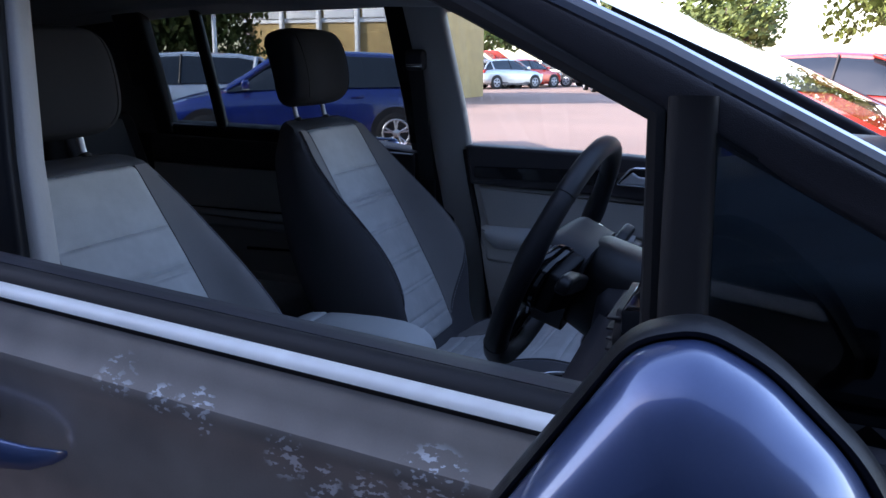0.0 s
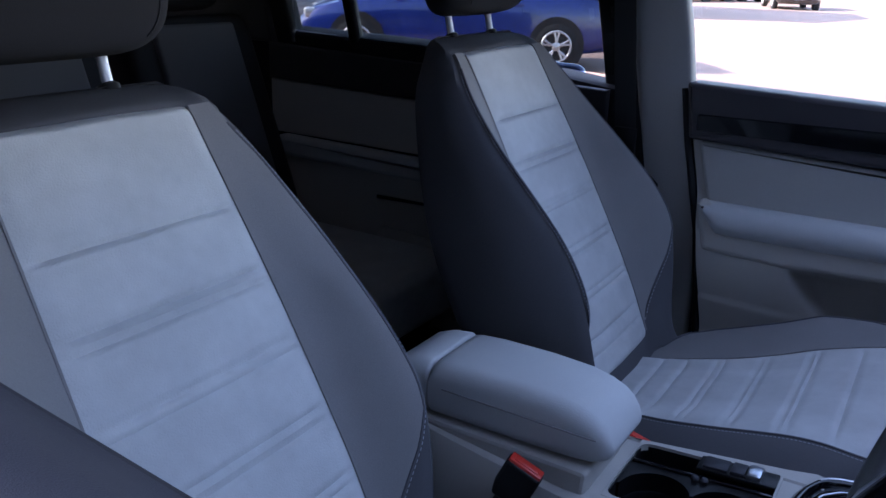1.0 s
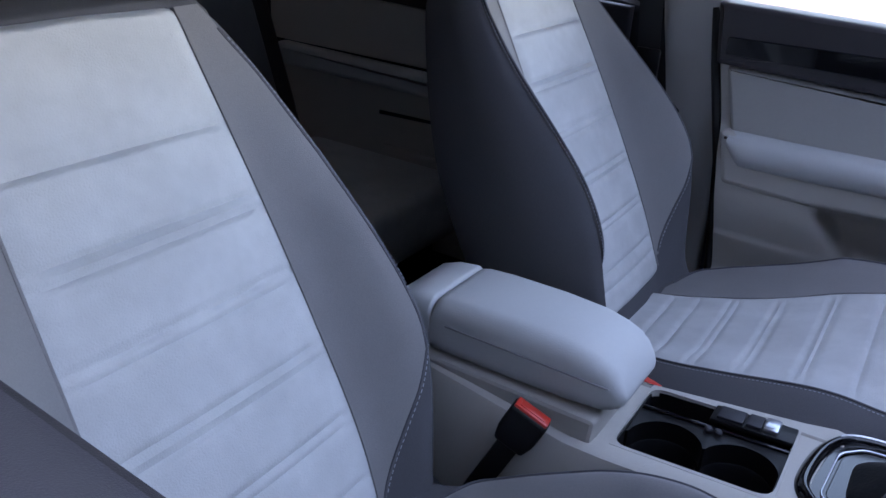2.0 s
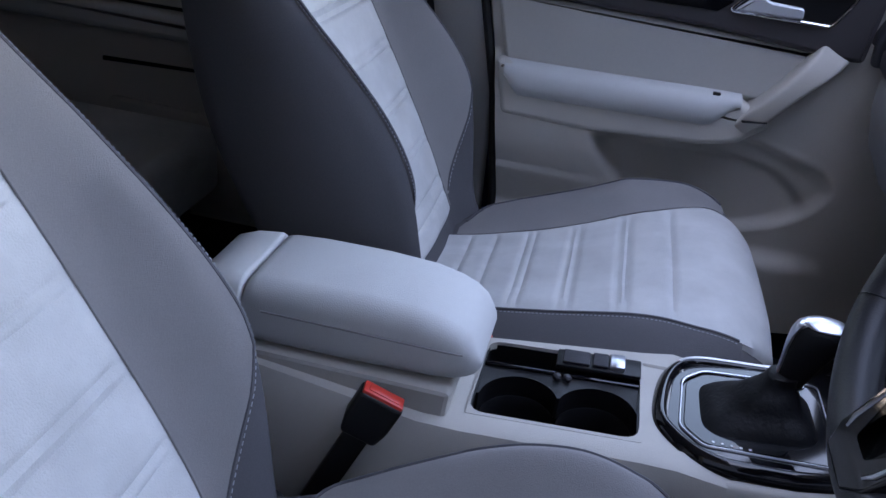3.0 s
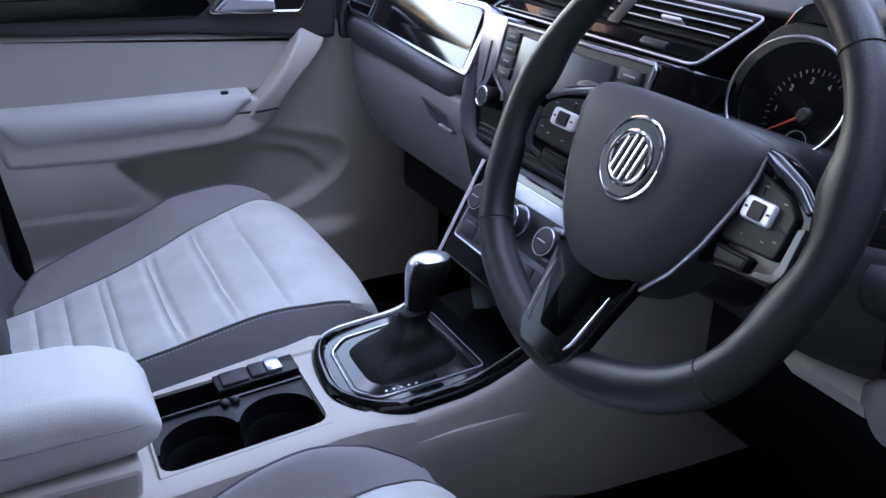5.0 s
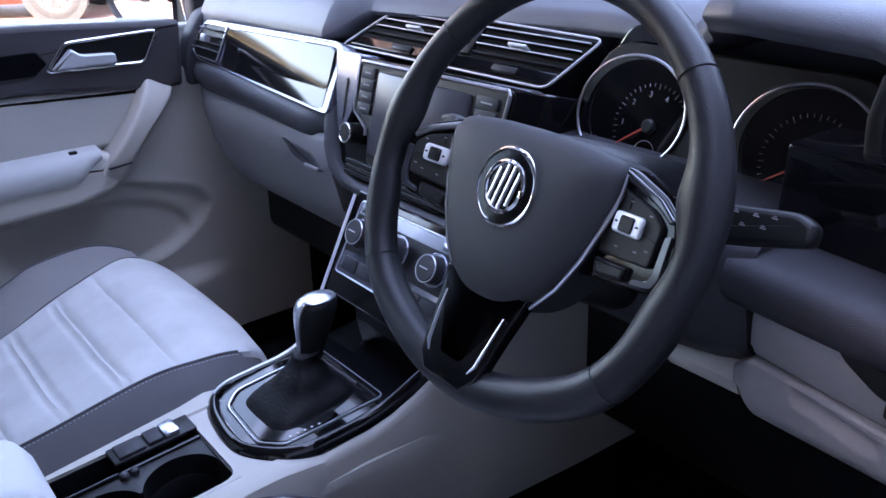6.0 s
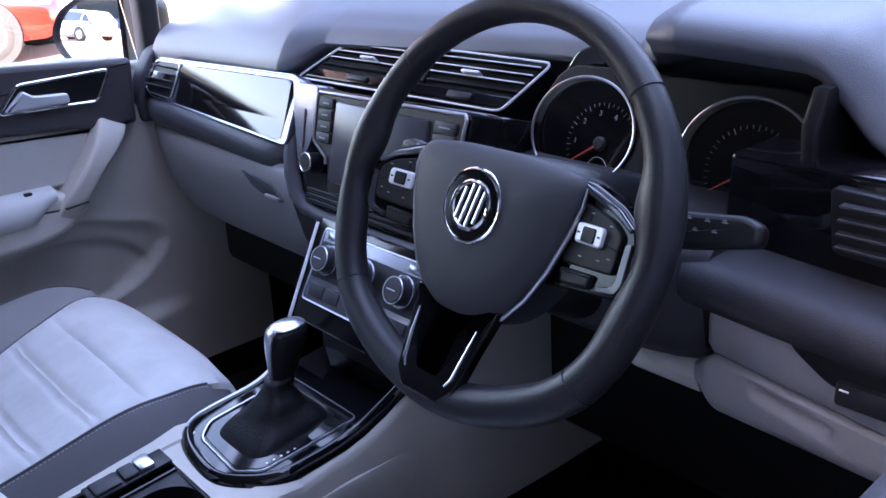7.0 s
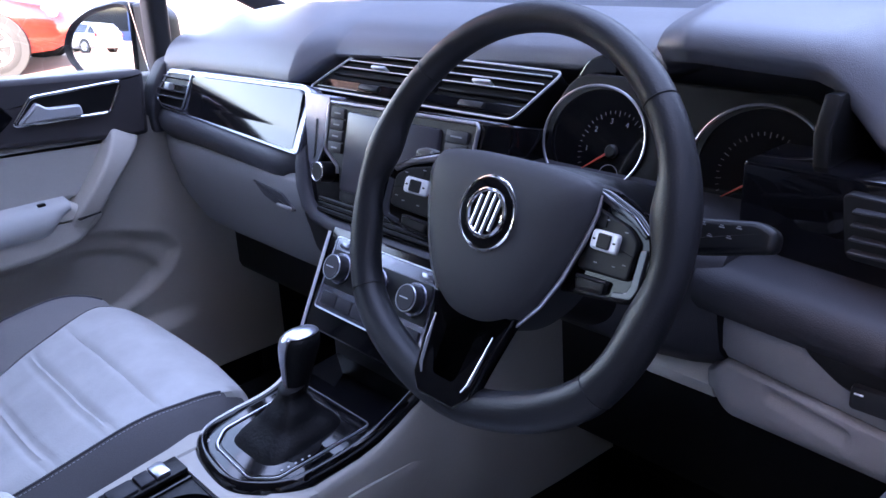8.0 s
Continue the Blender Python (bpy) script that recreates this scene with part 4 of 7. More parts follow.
# ---------------------------------------------------------------- dashboard
DASH_ROWS = [
    (-0.755, [(0.205, 1.00), (0.22, 1.06), (0.25, 1.095), (0.33, 1.12), (0.46, 1.13), (0.62, 1.12), (0.86, 1.08)]),
    (-0.715, [(0.206, 1.055), (0.208, 1.088), (0.240, 1.128), (0.33, 1.156), (0.46, 1.165), (0.62, 1.15), (0.86, 1.09)]),
    (-0.60, [(0.212, 1.084), (0.219, 1.104), (0.250, 1.145), (0.33, 1.172), (0.46, 1.180), (0.62, 1.165), (0.86, 1.10)]),
    (-0.29, [(0.214, 1.088), (0.221, 1.108), (0.254, 1.150), (0.335, 1.180), (0.46, 1.188), (0.62, 1.170), (0.86, 1.10)]),
    (-0.235, [(0.270, 1.128), (0.280, 1.143), (0.300, 1.158), (0.345, 1.180), (0.46, 1.190), (0.62, 1.170), (0.86, 1.10)]),
    (0.17, [(0.302, 1.140), (0.306, 1.152), (0.318, 1.164), (0.355, 1.182), (0.46, 1.192), (0.62, 1.172), (0.86, 1.10)]),
    (0.31, [(0.300, 1.142), (0.304, 1.154), (0.317, 1.167), (0.356, 1.185), (0.46, 1.194), (0.62, 1.173), (0.86, 1.10)]),
    (0.36, [(0.262, 1.158), (0.262, 1.169), (0.284, 1.184), (0.362, 1.199), (0.47, 1.202), (0.62, 1.175), (0.86, 1.10)]),
    (0.39, [(0.205, 1.178), (0.198, 1.189), (0.225, 1.207), (0.33, 1.224), (0.46, 1.213), (0.62, 1.178), (0.86, 1.10)]),
    (0.43, [(0.185, 1.182), (0.178, 1.194), (0.205, 1.215), (0.32, 1.232), (0.46, 1.216), (0.62, 1.178), (0.86, 1.10)]),
    (0.54, [(0.205, 1.172), (0.198, 1.184), (0.225, 1.205), (0.33, 1.218), (0.46, 1.208), (0.62, 1.172), (0.86, 1.10)]),
    (0.62, [(0.215, 1.105), (0.225, 1.130), (0.26, 1.160), (0.35, 1.180), (0.46, 1.185), (0.62, 1.165), (0.86, 1.10)]),
    (0.715, [(0.19, 1.065), (0.20, 1.10), (0.24, 1.135), (0.33, 1.158), (0.46, 1.165), (0.62, 1.15), (0.86, 1.09)]),
    (0.755, [(0.205, 1.00), (0.22, 1.06), (0.25, 1.095), (0.33, 1.12), (0.46, 1.13), (0.62, 1.12), (0.86, 1.08)]),
]


def dash_at(x, k):
    for (xa, ra), (xb, rb) in zip(DASH_ROWS, DASH_ROWS[1:]):
        if x <= xb + 1e-9:
            f = smooth(0, 1, (x - xa) / (xb - xa)) if xb - xa < 0.1 else (x - xa) / (xb - xa)
            return V(x, ra[k][0] + (rb[k][0] - ra[k][0]) * f, ra[k][1] + (rb[k][1] - ra[k][1]) * f)
    return V(x, *DASH_ROWS[-1][1][k])


def dashboard():
    d = thing("dashboard", (0, 0.4, 0.7), "slate grey and pale grey dashboard with glossy trim", "dashboard")
    bm = bmesh.new()
    rows = []
    xs = sorted(set(list(np.round(np.linspace(-0.755, 0.755, 76), 4)) + [r[0] for r in DASH_ROWS]))
    for x in xs:
        c = [dash_at(x, k) for k in range(7)]
        line = []
        for i in range(6):
            p0, p1, p2, p3 = c[max(0, i - 1)], c[i], c[i + 1], c[min(6, i + 2)]
            for j in range(4):
                t = j / 4
                line.append(0.5 * ((2 * p1) + (p2 - p0) * t + (2 * p0 - 5 * p1 + 4 * p2 - p3) * t * t + (3 * p1 - p0 - 3 * p2 + p3) * t ** 3))
        line.append(c[6])
        line += [V(x, 0.86, 0.98), V(x, 0.45, 0.98), V(x, 0.40, 1.02), V(x, 0.36, c[0].z - 0.016), V(x, c[0].y + 0.004, c[0].z - 0.006)]
        rows.append(line)
    loft(bm, rows)
    part("top_pad", bm, PADTOP, d, "grained soft top, skylight put into its paler slate", 55)
    # core behind the fascia
    part("core", box(bmesh.new(), -0.74, 0.74, 0.31, 0.62, 0.62, 1.06, 0.02), BLACKPLASTIC, d)
    # passenger trim: silver frame, vent, glossy panel
    mt = Matrix.Translation((0, 0.189, 1.04)) @ Matrix.Rotation(radians(-23.5), 4, "X") @ Matrix.Translation((0, -0.172, -1.04))
    fr = part("trim_frame", prism(bmesh.new(), rounded([(-0.722, 1.045), (-0.690, 1.082), (-0.235, 1.094), (-0.215, 1.085), (-0.215, 0.985), (-0.235, 0.985), (-0.58, 1.000), (-0.690, 1.005), (-0.722, 1.025)], 0.012), "y", 0.174, 0.25, 0.004, 2, mt), TRIMSILVER, d, "gloss silver grey trim strip")
    rings = []
    for x in (-0.583, -0.580, -0.572, -0.45, -0.35, -0.245, -0.236, -0.232):
        k = 0.5 * smooth(-0.572, -0.583, x) + 0.7 * smooth(-0.245, -0.232, x)
        top, low = 1.0755 + 0.027 * (x + 0.575) - 0.008 * k, 1.0045 - 0.043 * (x + 0.585) + 0.005 * k
        bend = low + 0.32 * (top - low)
        rings.append([mt @ V(x, y, z) for y, z in ((0.20, top), (0.1705, top), (0.1684, top - 0.002), (0.1725, bend + 0.003), (0.1728, bend), (0.1730, bend - 0.003), (0.1732, low + 0.001), (0.1745, low), (0.20, low))])
    part("panel", loft(bmesh.new(), rings), PIANO, fr, "glossy black panel reflecting the sky", 40)
    part("trim_outline", tube(bmesh.new(), [mt @ V(p[0], 0.1738, p[1]) for p in rounded([(-0.719, 1.045), (-0.688, 1.080), (-0.237, 1.092), (-0.217, 1.083), (-0.217, 0.987), (-0.237, 0.987), (-0.58, 1.002), (-0.688, 1.007), (-0.719, 1.026)], 0.012)], 0.0010, 6, True), SATIN, fr, "thin silver outline")
    part("panel_line", prism(bmesh.new(), [(-0.60, 1.0025), (-0.225, 0.9880), (-0.225, 0.9898), (-0.60, 1.0043)], "y", 0.1715, 0.2, 0.0006, 2, mt), SATIN, fr)
    vent = part("vent", prism(bmesh.new(), rounded([(-0.708, 1.040), (-0.685, 1.074), (-0.592, 1.076), (-0.600, 1.010), (-0.688, 1.012), (-0.708, 1.022)], 0.008), "y", 0.172, 0.2, 0.001, 2, mt), BLACKPLASTIC, fr, "black side air vent")
    bm = bmesh.new()
    tube(bm, [mt @ V(p[0], 0.1705, p[1]) for p in rounded([(-0.708, 1.040), (-0.685, 1.074), (-0.592, 1.076), (-0.600, 1.010), (-0.688, 1.012), (-0.708, 1.022)], 0.008)], 0.0015, 6, True)
    part("rim", bm, SATIN, vent)
    for i in range(4):
        part("slat", box(bmesh.new(), -0.700 + 0.004 * i, -0.602, 0.162, 0.176, 1.026 + 0.0125 * i, 1.029 + 0.0125 * i, 0.001, 1, mt), DASH, vent)
    part("slider", box(bmesh.new(), -0.658, -0.640, 0.155, 0.168, 1.040, 1.053, 0.002, 2, mt), LEVER, vent)
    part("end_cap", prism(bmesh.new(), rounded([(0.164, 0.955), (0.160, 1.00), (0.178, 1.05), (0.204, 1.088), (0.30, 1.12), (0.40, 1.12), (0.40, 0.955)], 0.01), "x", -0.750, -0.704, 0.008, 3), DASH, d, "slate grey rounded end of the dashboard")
    # dark lower band and glove box
    bm = bmesh.new()
    rings = []
    for x in np.linspace(-0.74, -0.212, 24):
        e = 0.02 * smooth(-0.64, -0.74, x) + 0.022 * smooth(-0.27, -0.212, x)
        top = 1.004 - 0.016 * smooth(-0.6, -0.2, x)
        low = 0.050 - 0.022 * smooth(-0.26, -0.212, x)
        rings.append([V(x, 0.25, top), V(x, 0.176 + e, top), V(x, 0.166 + e, top - 0.006), V(x, 0.160 + e, top - low * 0.4), V(x, 0.162 + e, top - low * 0.75), V(x, 0.172 + e, top - low), V(x, 0.25, top - low)])
    loft(bm, rings)
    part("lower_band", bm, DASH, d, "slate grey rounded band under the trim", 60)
    bm = bmesh.new()
    rings = []
    for x in np.linspace(-0.735, -0.205, 14):
        e = 0.03 * smooth(-0.62, -0.735, x)
        rings.append([V(x, 0.40, 0.955), V(x, 0.172 + e, 0.955), V(x, 0.163 + e, 0.945), V(x, 0.165 + e, 0.90), V(x, 0.180 + e, 0.84), V(x, 0.212 + e, 0.785), V(x, 0.26 + e, 0.745), V(x, 0.40, 0.73)])
    loft(bm, rings)
    gb = part("glove_box", bm, KNEE, d, "glove box lid, shade put into its darker grey", 60)
    part("latch_recess", prism(bmesh.new(), rounded([(-0.350, 0.929), (-0.262, 0.921), (-0.228, 0.897), (-0.262, 0.893), (-0.318, 0.906)], 0.006), "y", 0.1615, 0.19, 0.002), DASH, gb, "recessed grey latch")
    part("latch", box(bmesh.new(), -0.278, -0.236, 0.157, 0.17, 0.895, 0.903, 0.003, 2), KNEE, gb)
    # centre stack: gloss surround
    sur = rounded([(-0.232, 1.078), (0.180, 1.086), (0.186, 1.03), (0.178, 0.93), (0.15, 0.905), (-0.165, 0.905), (-0.205, 0.935), (-0.222, 0.99)], 0.02)
    mr = Matrix.Translation((0, 0.184, 1.0)) @ Matrix.Rotation(radians(-14), 4, "X") @ Matrix.Translation((0, -0.184, -1.0))
    st = part("centre_surround", prism(bmesh.new(), sur, "y", 0.187, 0.28, 0.004, 3, mr), PIANO, d, "glossy black centre stack")
    edge = [V(-0.226, 0.190, 1.002), V(-0.216, 0.180, 0.975), V(-0.206, 0.172, 0.945), V(-0.190, 0.166, 0.918), V(-0.165, 0.163, 0.902), V(-0.13, 0.162, 0.898), V(0.0, 0.162, 0.897), V(0.19, 0.162, 0.900)]
    part("stack_edge", tube(bmesh.new(), edge, [0.010, 0.014, 0.015, 0.014, 0.012, 0.010, 0.009, 0.009], 12), DASH, st, "slate grey edge", 70)
    face = rounded([(-0.152, 1.074), (0.150, 1.080), (0.141, 1.004), (0.114, 0.986), (0.108, 0.942), (-0.108, 0.936), (-0.116, 0.986), (-0.150, 1.002)], 0.006)
    fs = part("fascia", prism(bmesh.new(), rounded([(-0.224, 1.082), (-0.157, 1.083), (-0.158, 1.012), (-0.166, 0.994), (-0.183, 0.957), (-0.198, 0.985), (-0.213, 1.036)], 0.006), "y", 0.1790, 0.22, 0.002, 2, mr), TRIMSILVER, st, "gloss silver fascia beside the radio")
    part("slot", prism(bmesh.new(), rounded([(-0.1845, 1.046), (-0.1800, 1.046), (-0.1775, 0.992), (-0.1820, 0.985)], 0.0015), "y", 0.1780, 0.19, 0.0005, 1, mr), VENTBLACK, fs, "narrow black slot")
    unit = part("radio", prism(bmesh.new(), face, "y", 0.177, 0.21, 0.003, 2, mr), BLACKPLASTIC, st, "black radio unit with a dark screen")
    part("frame", tube(bmesh.new(), [mr @ V(x, 0.1765, z) for x, z in ((-0.117, 0.975), (-0.119, 0.985), (-0.135, 0.995), (-0.150, 1.004), (-0.1525, 1.015), (-0.1535, 1.068), (-0.149, 1.0745), (0.0, 1.0775), (0.147, 1.0805), (0.1505, 1.075), (0.143, 1.010), (0.138, 1.000), (0.120, 0.990), (0.114, 0.975))], 0.0026, 8), SATIN, unit, "satin silver frame")
    part("screen", box(bmesh.new(), -0.104, 0.088, 0.172, 0.19, 0.952, 1.066, 0.004, 2, mr), SCREEN, unit, "dark blank screen")
    for s, x0, x1 in ((-1, -0.144, -0.112), (1, 0.098, 0.136)):
        for i in range(4):
            zb = 1.004 + i * 0.0165
            rb = part("radio_button", box(bmesh.new(), x0, x1, 0.1735, 0.19, zb, zb + 0.0148, 0.0015, 2, mr), DARKTRIM, unit)
            part("button_mark", box(bmesh.new(), x0 + 0.009, x1 - 0.009, 0.1731, 0.1740, zb + 0.0060, zb + 0.0080, 0.0, 1, mr), DIALMARK, rb)
    for x in (-0.147, 0.130):
        kn = part("knob", disc(bmesh.new(), mr @ V(x, 0.188, 0.972), mr.to_3x3() @ V(0, -1, 0), 0.0150, 0.026, 28, 0.003), BLACKPLASTIC, st, "black round knob")
        part("knob_ring", tube(bmesh.new(), [mr @ V(x + 0.0135 * math.cos(a), 0.1622, 0.972 + 0.0135 * math.sin(a)) for a in np.linspace(0, math.tau, 29)[:-1]], 0.0013, 6, True), CHROME, kn)
    part("radio_filler", prism(bmesh.new(), rounded([(0.146, 1.082), (0.204, 1.086), (0.200, 1.03), (0.186, 0.935), (0.150, 0.91)], 0.006), "y", 0.1800, 0.27, 0.003, 2, mr), PIANO, st, "glossy black filler beside the radio")
    for i in range(3):
        part("stack_slat", box(bmesh.new(), -0.165, 0.15, 0.182, 0.20, 0.912 + 0.008 * i, 0.917 + 0.008 * i, 0.001, 1, mr), BLACKPLASTIC, st)
    # centre vents, leaning back
    m = Matrix.Translation((0, 0.236, 1.076)) @ Matrix.Rotation(radians(-45), 4, "X")
    poly = rounded([(-0.262, 0.0), (0.166, 0.002), (0.204, 0.078), (-0.150, 0.082), (-0.205, 0.062)], 0.012)
    cv = part("centre_vent", prism(bmesh.new(), poly, "y", 0.0, 0.05, 0.003, 2, m), VENTBLACK, d, "black centre air vents with silver lines")
    bm = bmesh.new()
    tube(bm, [m @ V(p[0], -0.0035, p[1]) for p in poly], 0.0017, 6, True)
    part("rim", bm, BRIGHTTRIM, cv, "satin silver rim")
    part("vent_base", prism(bmesh.new(), [(-0.246, 0.006), (0.165, 0.008), (0.173, 0.024), (-0.230, 0.022)], "y", -0.004, 0.02, 0.002, 2, m), PIANO, cv)
    for i in range(4):
        h = 0.030 + 0.0125 * i
        xl, xr = -0.222 + 0.9 * (h - 0.03), 0.175 + 0.46 * (h - 0.03)
        for a, b in ((xl, -0.015), (0.015, xr)):
            sl = part("slat", box(bmesh.new(), a, b, -0.006, 0.016, h, h + 0.003, 0.001, 1, m), VENTBLACK, cv)
            if i in (1, 2, 3):
                part("line", box(bmesh.new(), a, b, -0.0072, -0.005, h + 0.0006, h + 0.0018, 0.0, 1, m), BRIGHTTRIM, sl)
    for x in (-0.12, 0.09):
        part("slider", box(bmesh.new(), x - 0.016, x + 0.016, -0.012, 0.0, 0.0455, 0.0500, 0.0015, 2, m), LEVER, cv)
        part("wheel_switch", box(bmesh.new(), x - 0.022, x + 0.022, -0.008, 0.0, 0.010, 0.019, 0.002, 2, m), BLACKPLASTIC, cv)
    part("divider", box(bmesh.new(), -0.012, 0.012, -0.006, 0.02, 0.026, 0.078, 0.002, 2, m), BLACKPLASTIC, cv)
    # climate panel, leaning back
    m2 = Matrix.Translation((0, 0.150, 0.905)) @ Matrix.Rotation(radians(-28), 4, "X")
    poly = rounded([(-0.108, 0.0), (0.152, 0.0), (0.148, -0.150), (-0.104, -0.150)], 0.006)
    cl = part("climate_panel", prism(bmesh.new(), poly, "y", 0.0, 0.10, 0.003, 2, m2), PIANO, d, "glossy climate control panel with round knobs")
    plate = rounded([(-0.085, -0.012), (0.131, -0.012), (0.137, -0.118), (-0.091, -0.118)], 0.006)
    part("plate", prism(bmesh.new(), plate, "y", -0.004, 0.02, 0.002, 2, m2), TRIMSILVER, cl, "silver grey face plate")
    part("plate_edge", tube(bmesh.new(), [m2 @ V(x, -0.004, z) for x, z in plate], 0.0012, 6, True), SATIN, cl, "thin silver edge")
    part("inset", prism(bmesh.new(), rounded([(-0.081, -0.030), (0.127, -0.030), (0.131, -0.083), (-0.085, -0.083)], 0.006), "y", -0.006, 0.02, 0.001, 2, m2), BLACKPLASTIC, cl)
    for x in (-0.055, 0.024, 0.103):
        c = m2 @ V(x, -0.006, -0.054)
        nrm = m2.to_3x3() @ V(0, -1, 0)
        part("knob_bed", disc(bmesh.new(), c, nrm, 0.0225, 0.004, 32, 0.001), TRIMSILVER, cl)
        kn = part("knob", disc(bmesh.new(), c, nrm, 0.0180, 0.020, 32, 0.003), DARKTRIM, cl, "black round climate knob")
        uu, ww = m2.to_3x3() @ V(1, 0, 0), m2.to_3x3() @ V(0, 0, 1)
        part("knob_ring", tube(bmesh.new(), [c + nrm * 0.0185 + 0.0172 * (math.cos(a) * uu + math.sin(a) * ww) for a in np.linspace(0, math.tau, 33)[:-1]], 0.0009, 6, True), SATIN, kn)
        part("knob_mark", box(bmesh.new(), x - 0.009, x + 0.006, -0.0275, -0.0255, -0.0547, -0.0533, 0.0, 1, m2), SATIN, kn)
    for i in range(6):
        x = -0.078 + 0.0345 * i
        part("climate_button", box(bmesh.new(), x, x + 0.0325, -0.0075, 0.01, -0.110, -0.091, 0.0015, 2, m2), DARKTRIM, cl)
        if i in (0, 5):
            part("climate_button", box(bmesh.new(), x + 0.006, x + 0.030, -0.0075, 0.01, -0.027, -0.017, 0.0015, 2, m2), TRIMSILVER, cl)
    part("bin", box(bmesh.new(), -0.11, 0.11, 0.13, 0.3, 0.68, 0.80, 0.006), BLACKPLASTIC, d, "black open storage bin")
    # instrument cluster
    mc = Matrix.Translation((0.374, 0.262, 1.066)) @ Matrix.Rotation(radians(-18), 4, "X")
    cb = part("instrument_binnacle", prism(bmesh.new(), rounded([(-0.17, -0.075), (0.17, -0.075), (0.185, 0.0), (0.15, 0.075), (-0.15, 0.075), (-0.185, 0.0)], 0.03), "y", 0.0, 0.03, 0.003, 2, mc), BLACKPLASTIC, d, "black instrument cluster")
    for s in (-1, 1):
        cx = s * 0.098
        dial = part("dial", prism(bmesh.new(), [(cx + 0.066 * math.cos(a), 0.058 * math.sin(a)) for a in np.linspace(0, math.tau, 49)[:-1]], "y", -0.002, 0.01, 0.0, 1, mc), PIANO, cb, "black round dial")
        part("bezel", tube(bmesh.new(), [mc @ V(cx + 0.070 * math.cos(a), -0.012, 0.061 * math.sin(a)) for a in np.linspace(0, math.tau, 61)[:-1]], 0.0016, 8, True), SATIN, dial, "chrome ring")
        ox = 0.024 if s < 0 else 0.004
        for i in range(25):
            a = radians(222 - i * 200 / 24)
            r0, r1 = (0.0425, 0.046) if i % 4 else (0.0400, 0.046)
            bm = bmesh.new()
            p, q = V(cx + ox + r0 * math.cos(a), -0.004, r0 * math.sin(a) - 0.010), V(cx + ox + r1 * math.cos(a), -0.004, r1 * math.sin(a) - 0.010)
            tube(bm, [mc @ p, mc @ q], 0.00035, 4)
            part("tick", bm, DIALMARK, dial)
        part("needle", tube(bmesh.new(), [mc @ V(cx + ox, -0.006, -0.010), mc @ V(cx + ox - 0.036, -0.006, -0.036)], [0.0016, 0.0005], 6), NEEDLE, dial, "red needle")
        if s < 0:
            for num, deg in (("1", 182), ("2", 140), ("3", 102), ("4", 66)):
                fc = bpy.data.curves.new("numeral", "FONT")
                fc.body, fc.size, fc.align_x, fc.align_y, fc.extrude = num, 0.0085, "CENTER", "CENTER", 0.0002
                fc.materials.append(DIALMARK)
                nu = new("numeral", fc)
                a = radians(deg)
                nu.parent = dial
                nu.matrix_basis = Matrix.Translation(-d.location) @ mc @ Matrix.Translation((cx + ox + 0.034 * math.cos(a), -0.0045, -0.010 + 0.034 * math.sin(a))) @ Matrix.Rotation(radians(90), 4, "X")
                tagged(nu)
        part("needle_hub", disc(bmesh.new(), mc @ V(cx + ox, -0.002, -0.010), mc.to_3x3() @ V(0, -1, 0), 0.008, 0.006, 20, 0.002), BLACKPLASTIC, dial)
        part("small_dial", tube(bmesh.new(), [mc @ V(cx + ox + 0.002 + 0.013 * math.cos(a), -0.004, -0.038 + 0.013 * math.sin(a)) for a in np.linspace(0, math.tau, 25)[:-1]], 0.0004, 4, True), DIALMARK, dial)
    part("binnacle_panel", prism(bmesh.new(), rounded([(0.185, 1.075), (0.235, 1.150), (0.275, 1.165), (0.275, 0.985), (0.20, 0.985)], 0.008), "y", 0.294, 0.32, 0.002), PIANO, cb, "glossy black panel beside the dials")
    for s in (1,):
        part("binnacle_side", prism(bmesh.new(), [(0.19, 1.16), (0.175, 1.13), (0.205, 0.99), (0.30, 0.99), (0.30, 1.16)], "x", 0.37 + s * 0.185, 0.37 + s * 0.20, 0.004), BLACKPLASTIC, cb)
    # driver's outer part: band, storage, knee panel
    bm = bmesh.new()
    rings = []
    for x in np.linspace(0.50, 0.74, 8):
        top = 1.022 - 0.07 * (x - 0.5)
        rings.append([V(x, 0.25, top), V(x, 0.12, top), V(x, 0.103, top - 0.006), V(x, 0.095, top - 0.022), V(x, 0.102, top - 0.040), V(x, 0.118, top - 0.046), V(x, 0.25, top - 0.046)])
    loft(bm, rings)
    # Same band as the passenger's; the darker plastic stands in for shade.
    part("lower_band", bm, DARKTRIM, d, "rounded slate band, shade put into a darker plastic", 60)
    part("outer_panel", box(bmesh.new(), 0.50, 0.745, 0.17, 0.25, 1.01, 1.10, 0.005), PIANO, d, "glossy black switch panel")
    ov = part("vent", prism(bmesh.new(), rounded([(0.60, 1.035), (0.70, 1.03), (0.722, 1.055), (0.70, 1.085), (0.592, 1.09)], 0.008), "y", 0.158, 0.18, 0.002), BLACKPLASTIC, d, "black side air vent")
    for i in range(4):
        part("slat", box(bmesh.new(), 0.604, 0.71, 0.150, 0.164, 1.042 + 0.0115 * i, 1.045 + 0.0115 * i, 0.001, 1), DARKTRIM, ov)
    bm = bmesh.new()
    rings = []
    for x in (0.524, 0.5265, 0.532, 0.58, 0.66, 0.74):
        e = 0.008 * smooth(0.534, 0.524, x)
        zl = 0.938 - 0.125 * (x - 0.529)
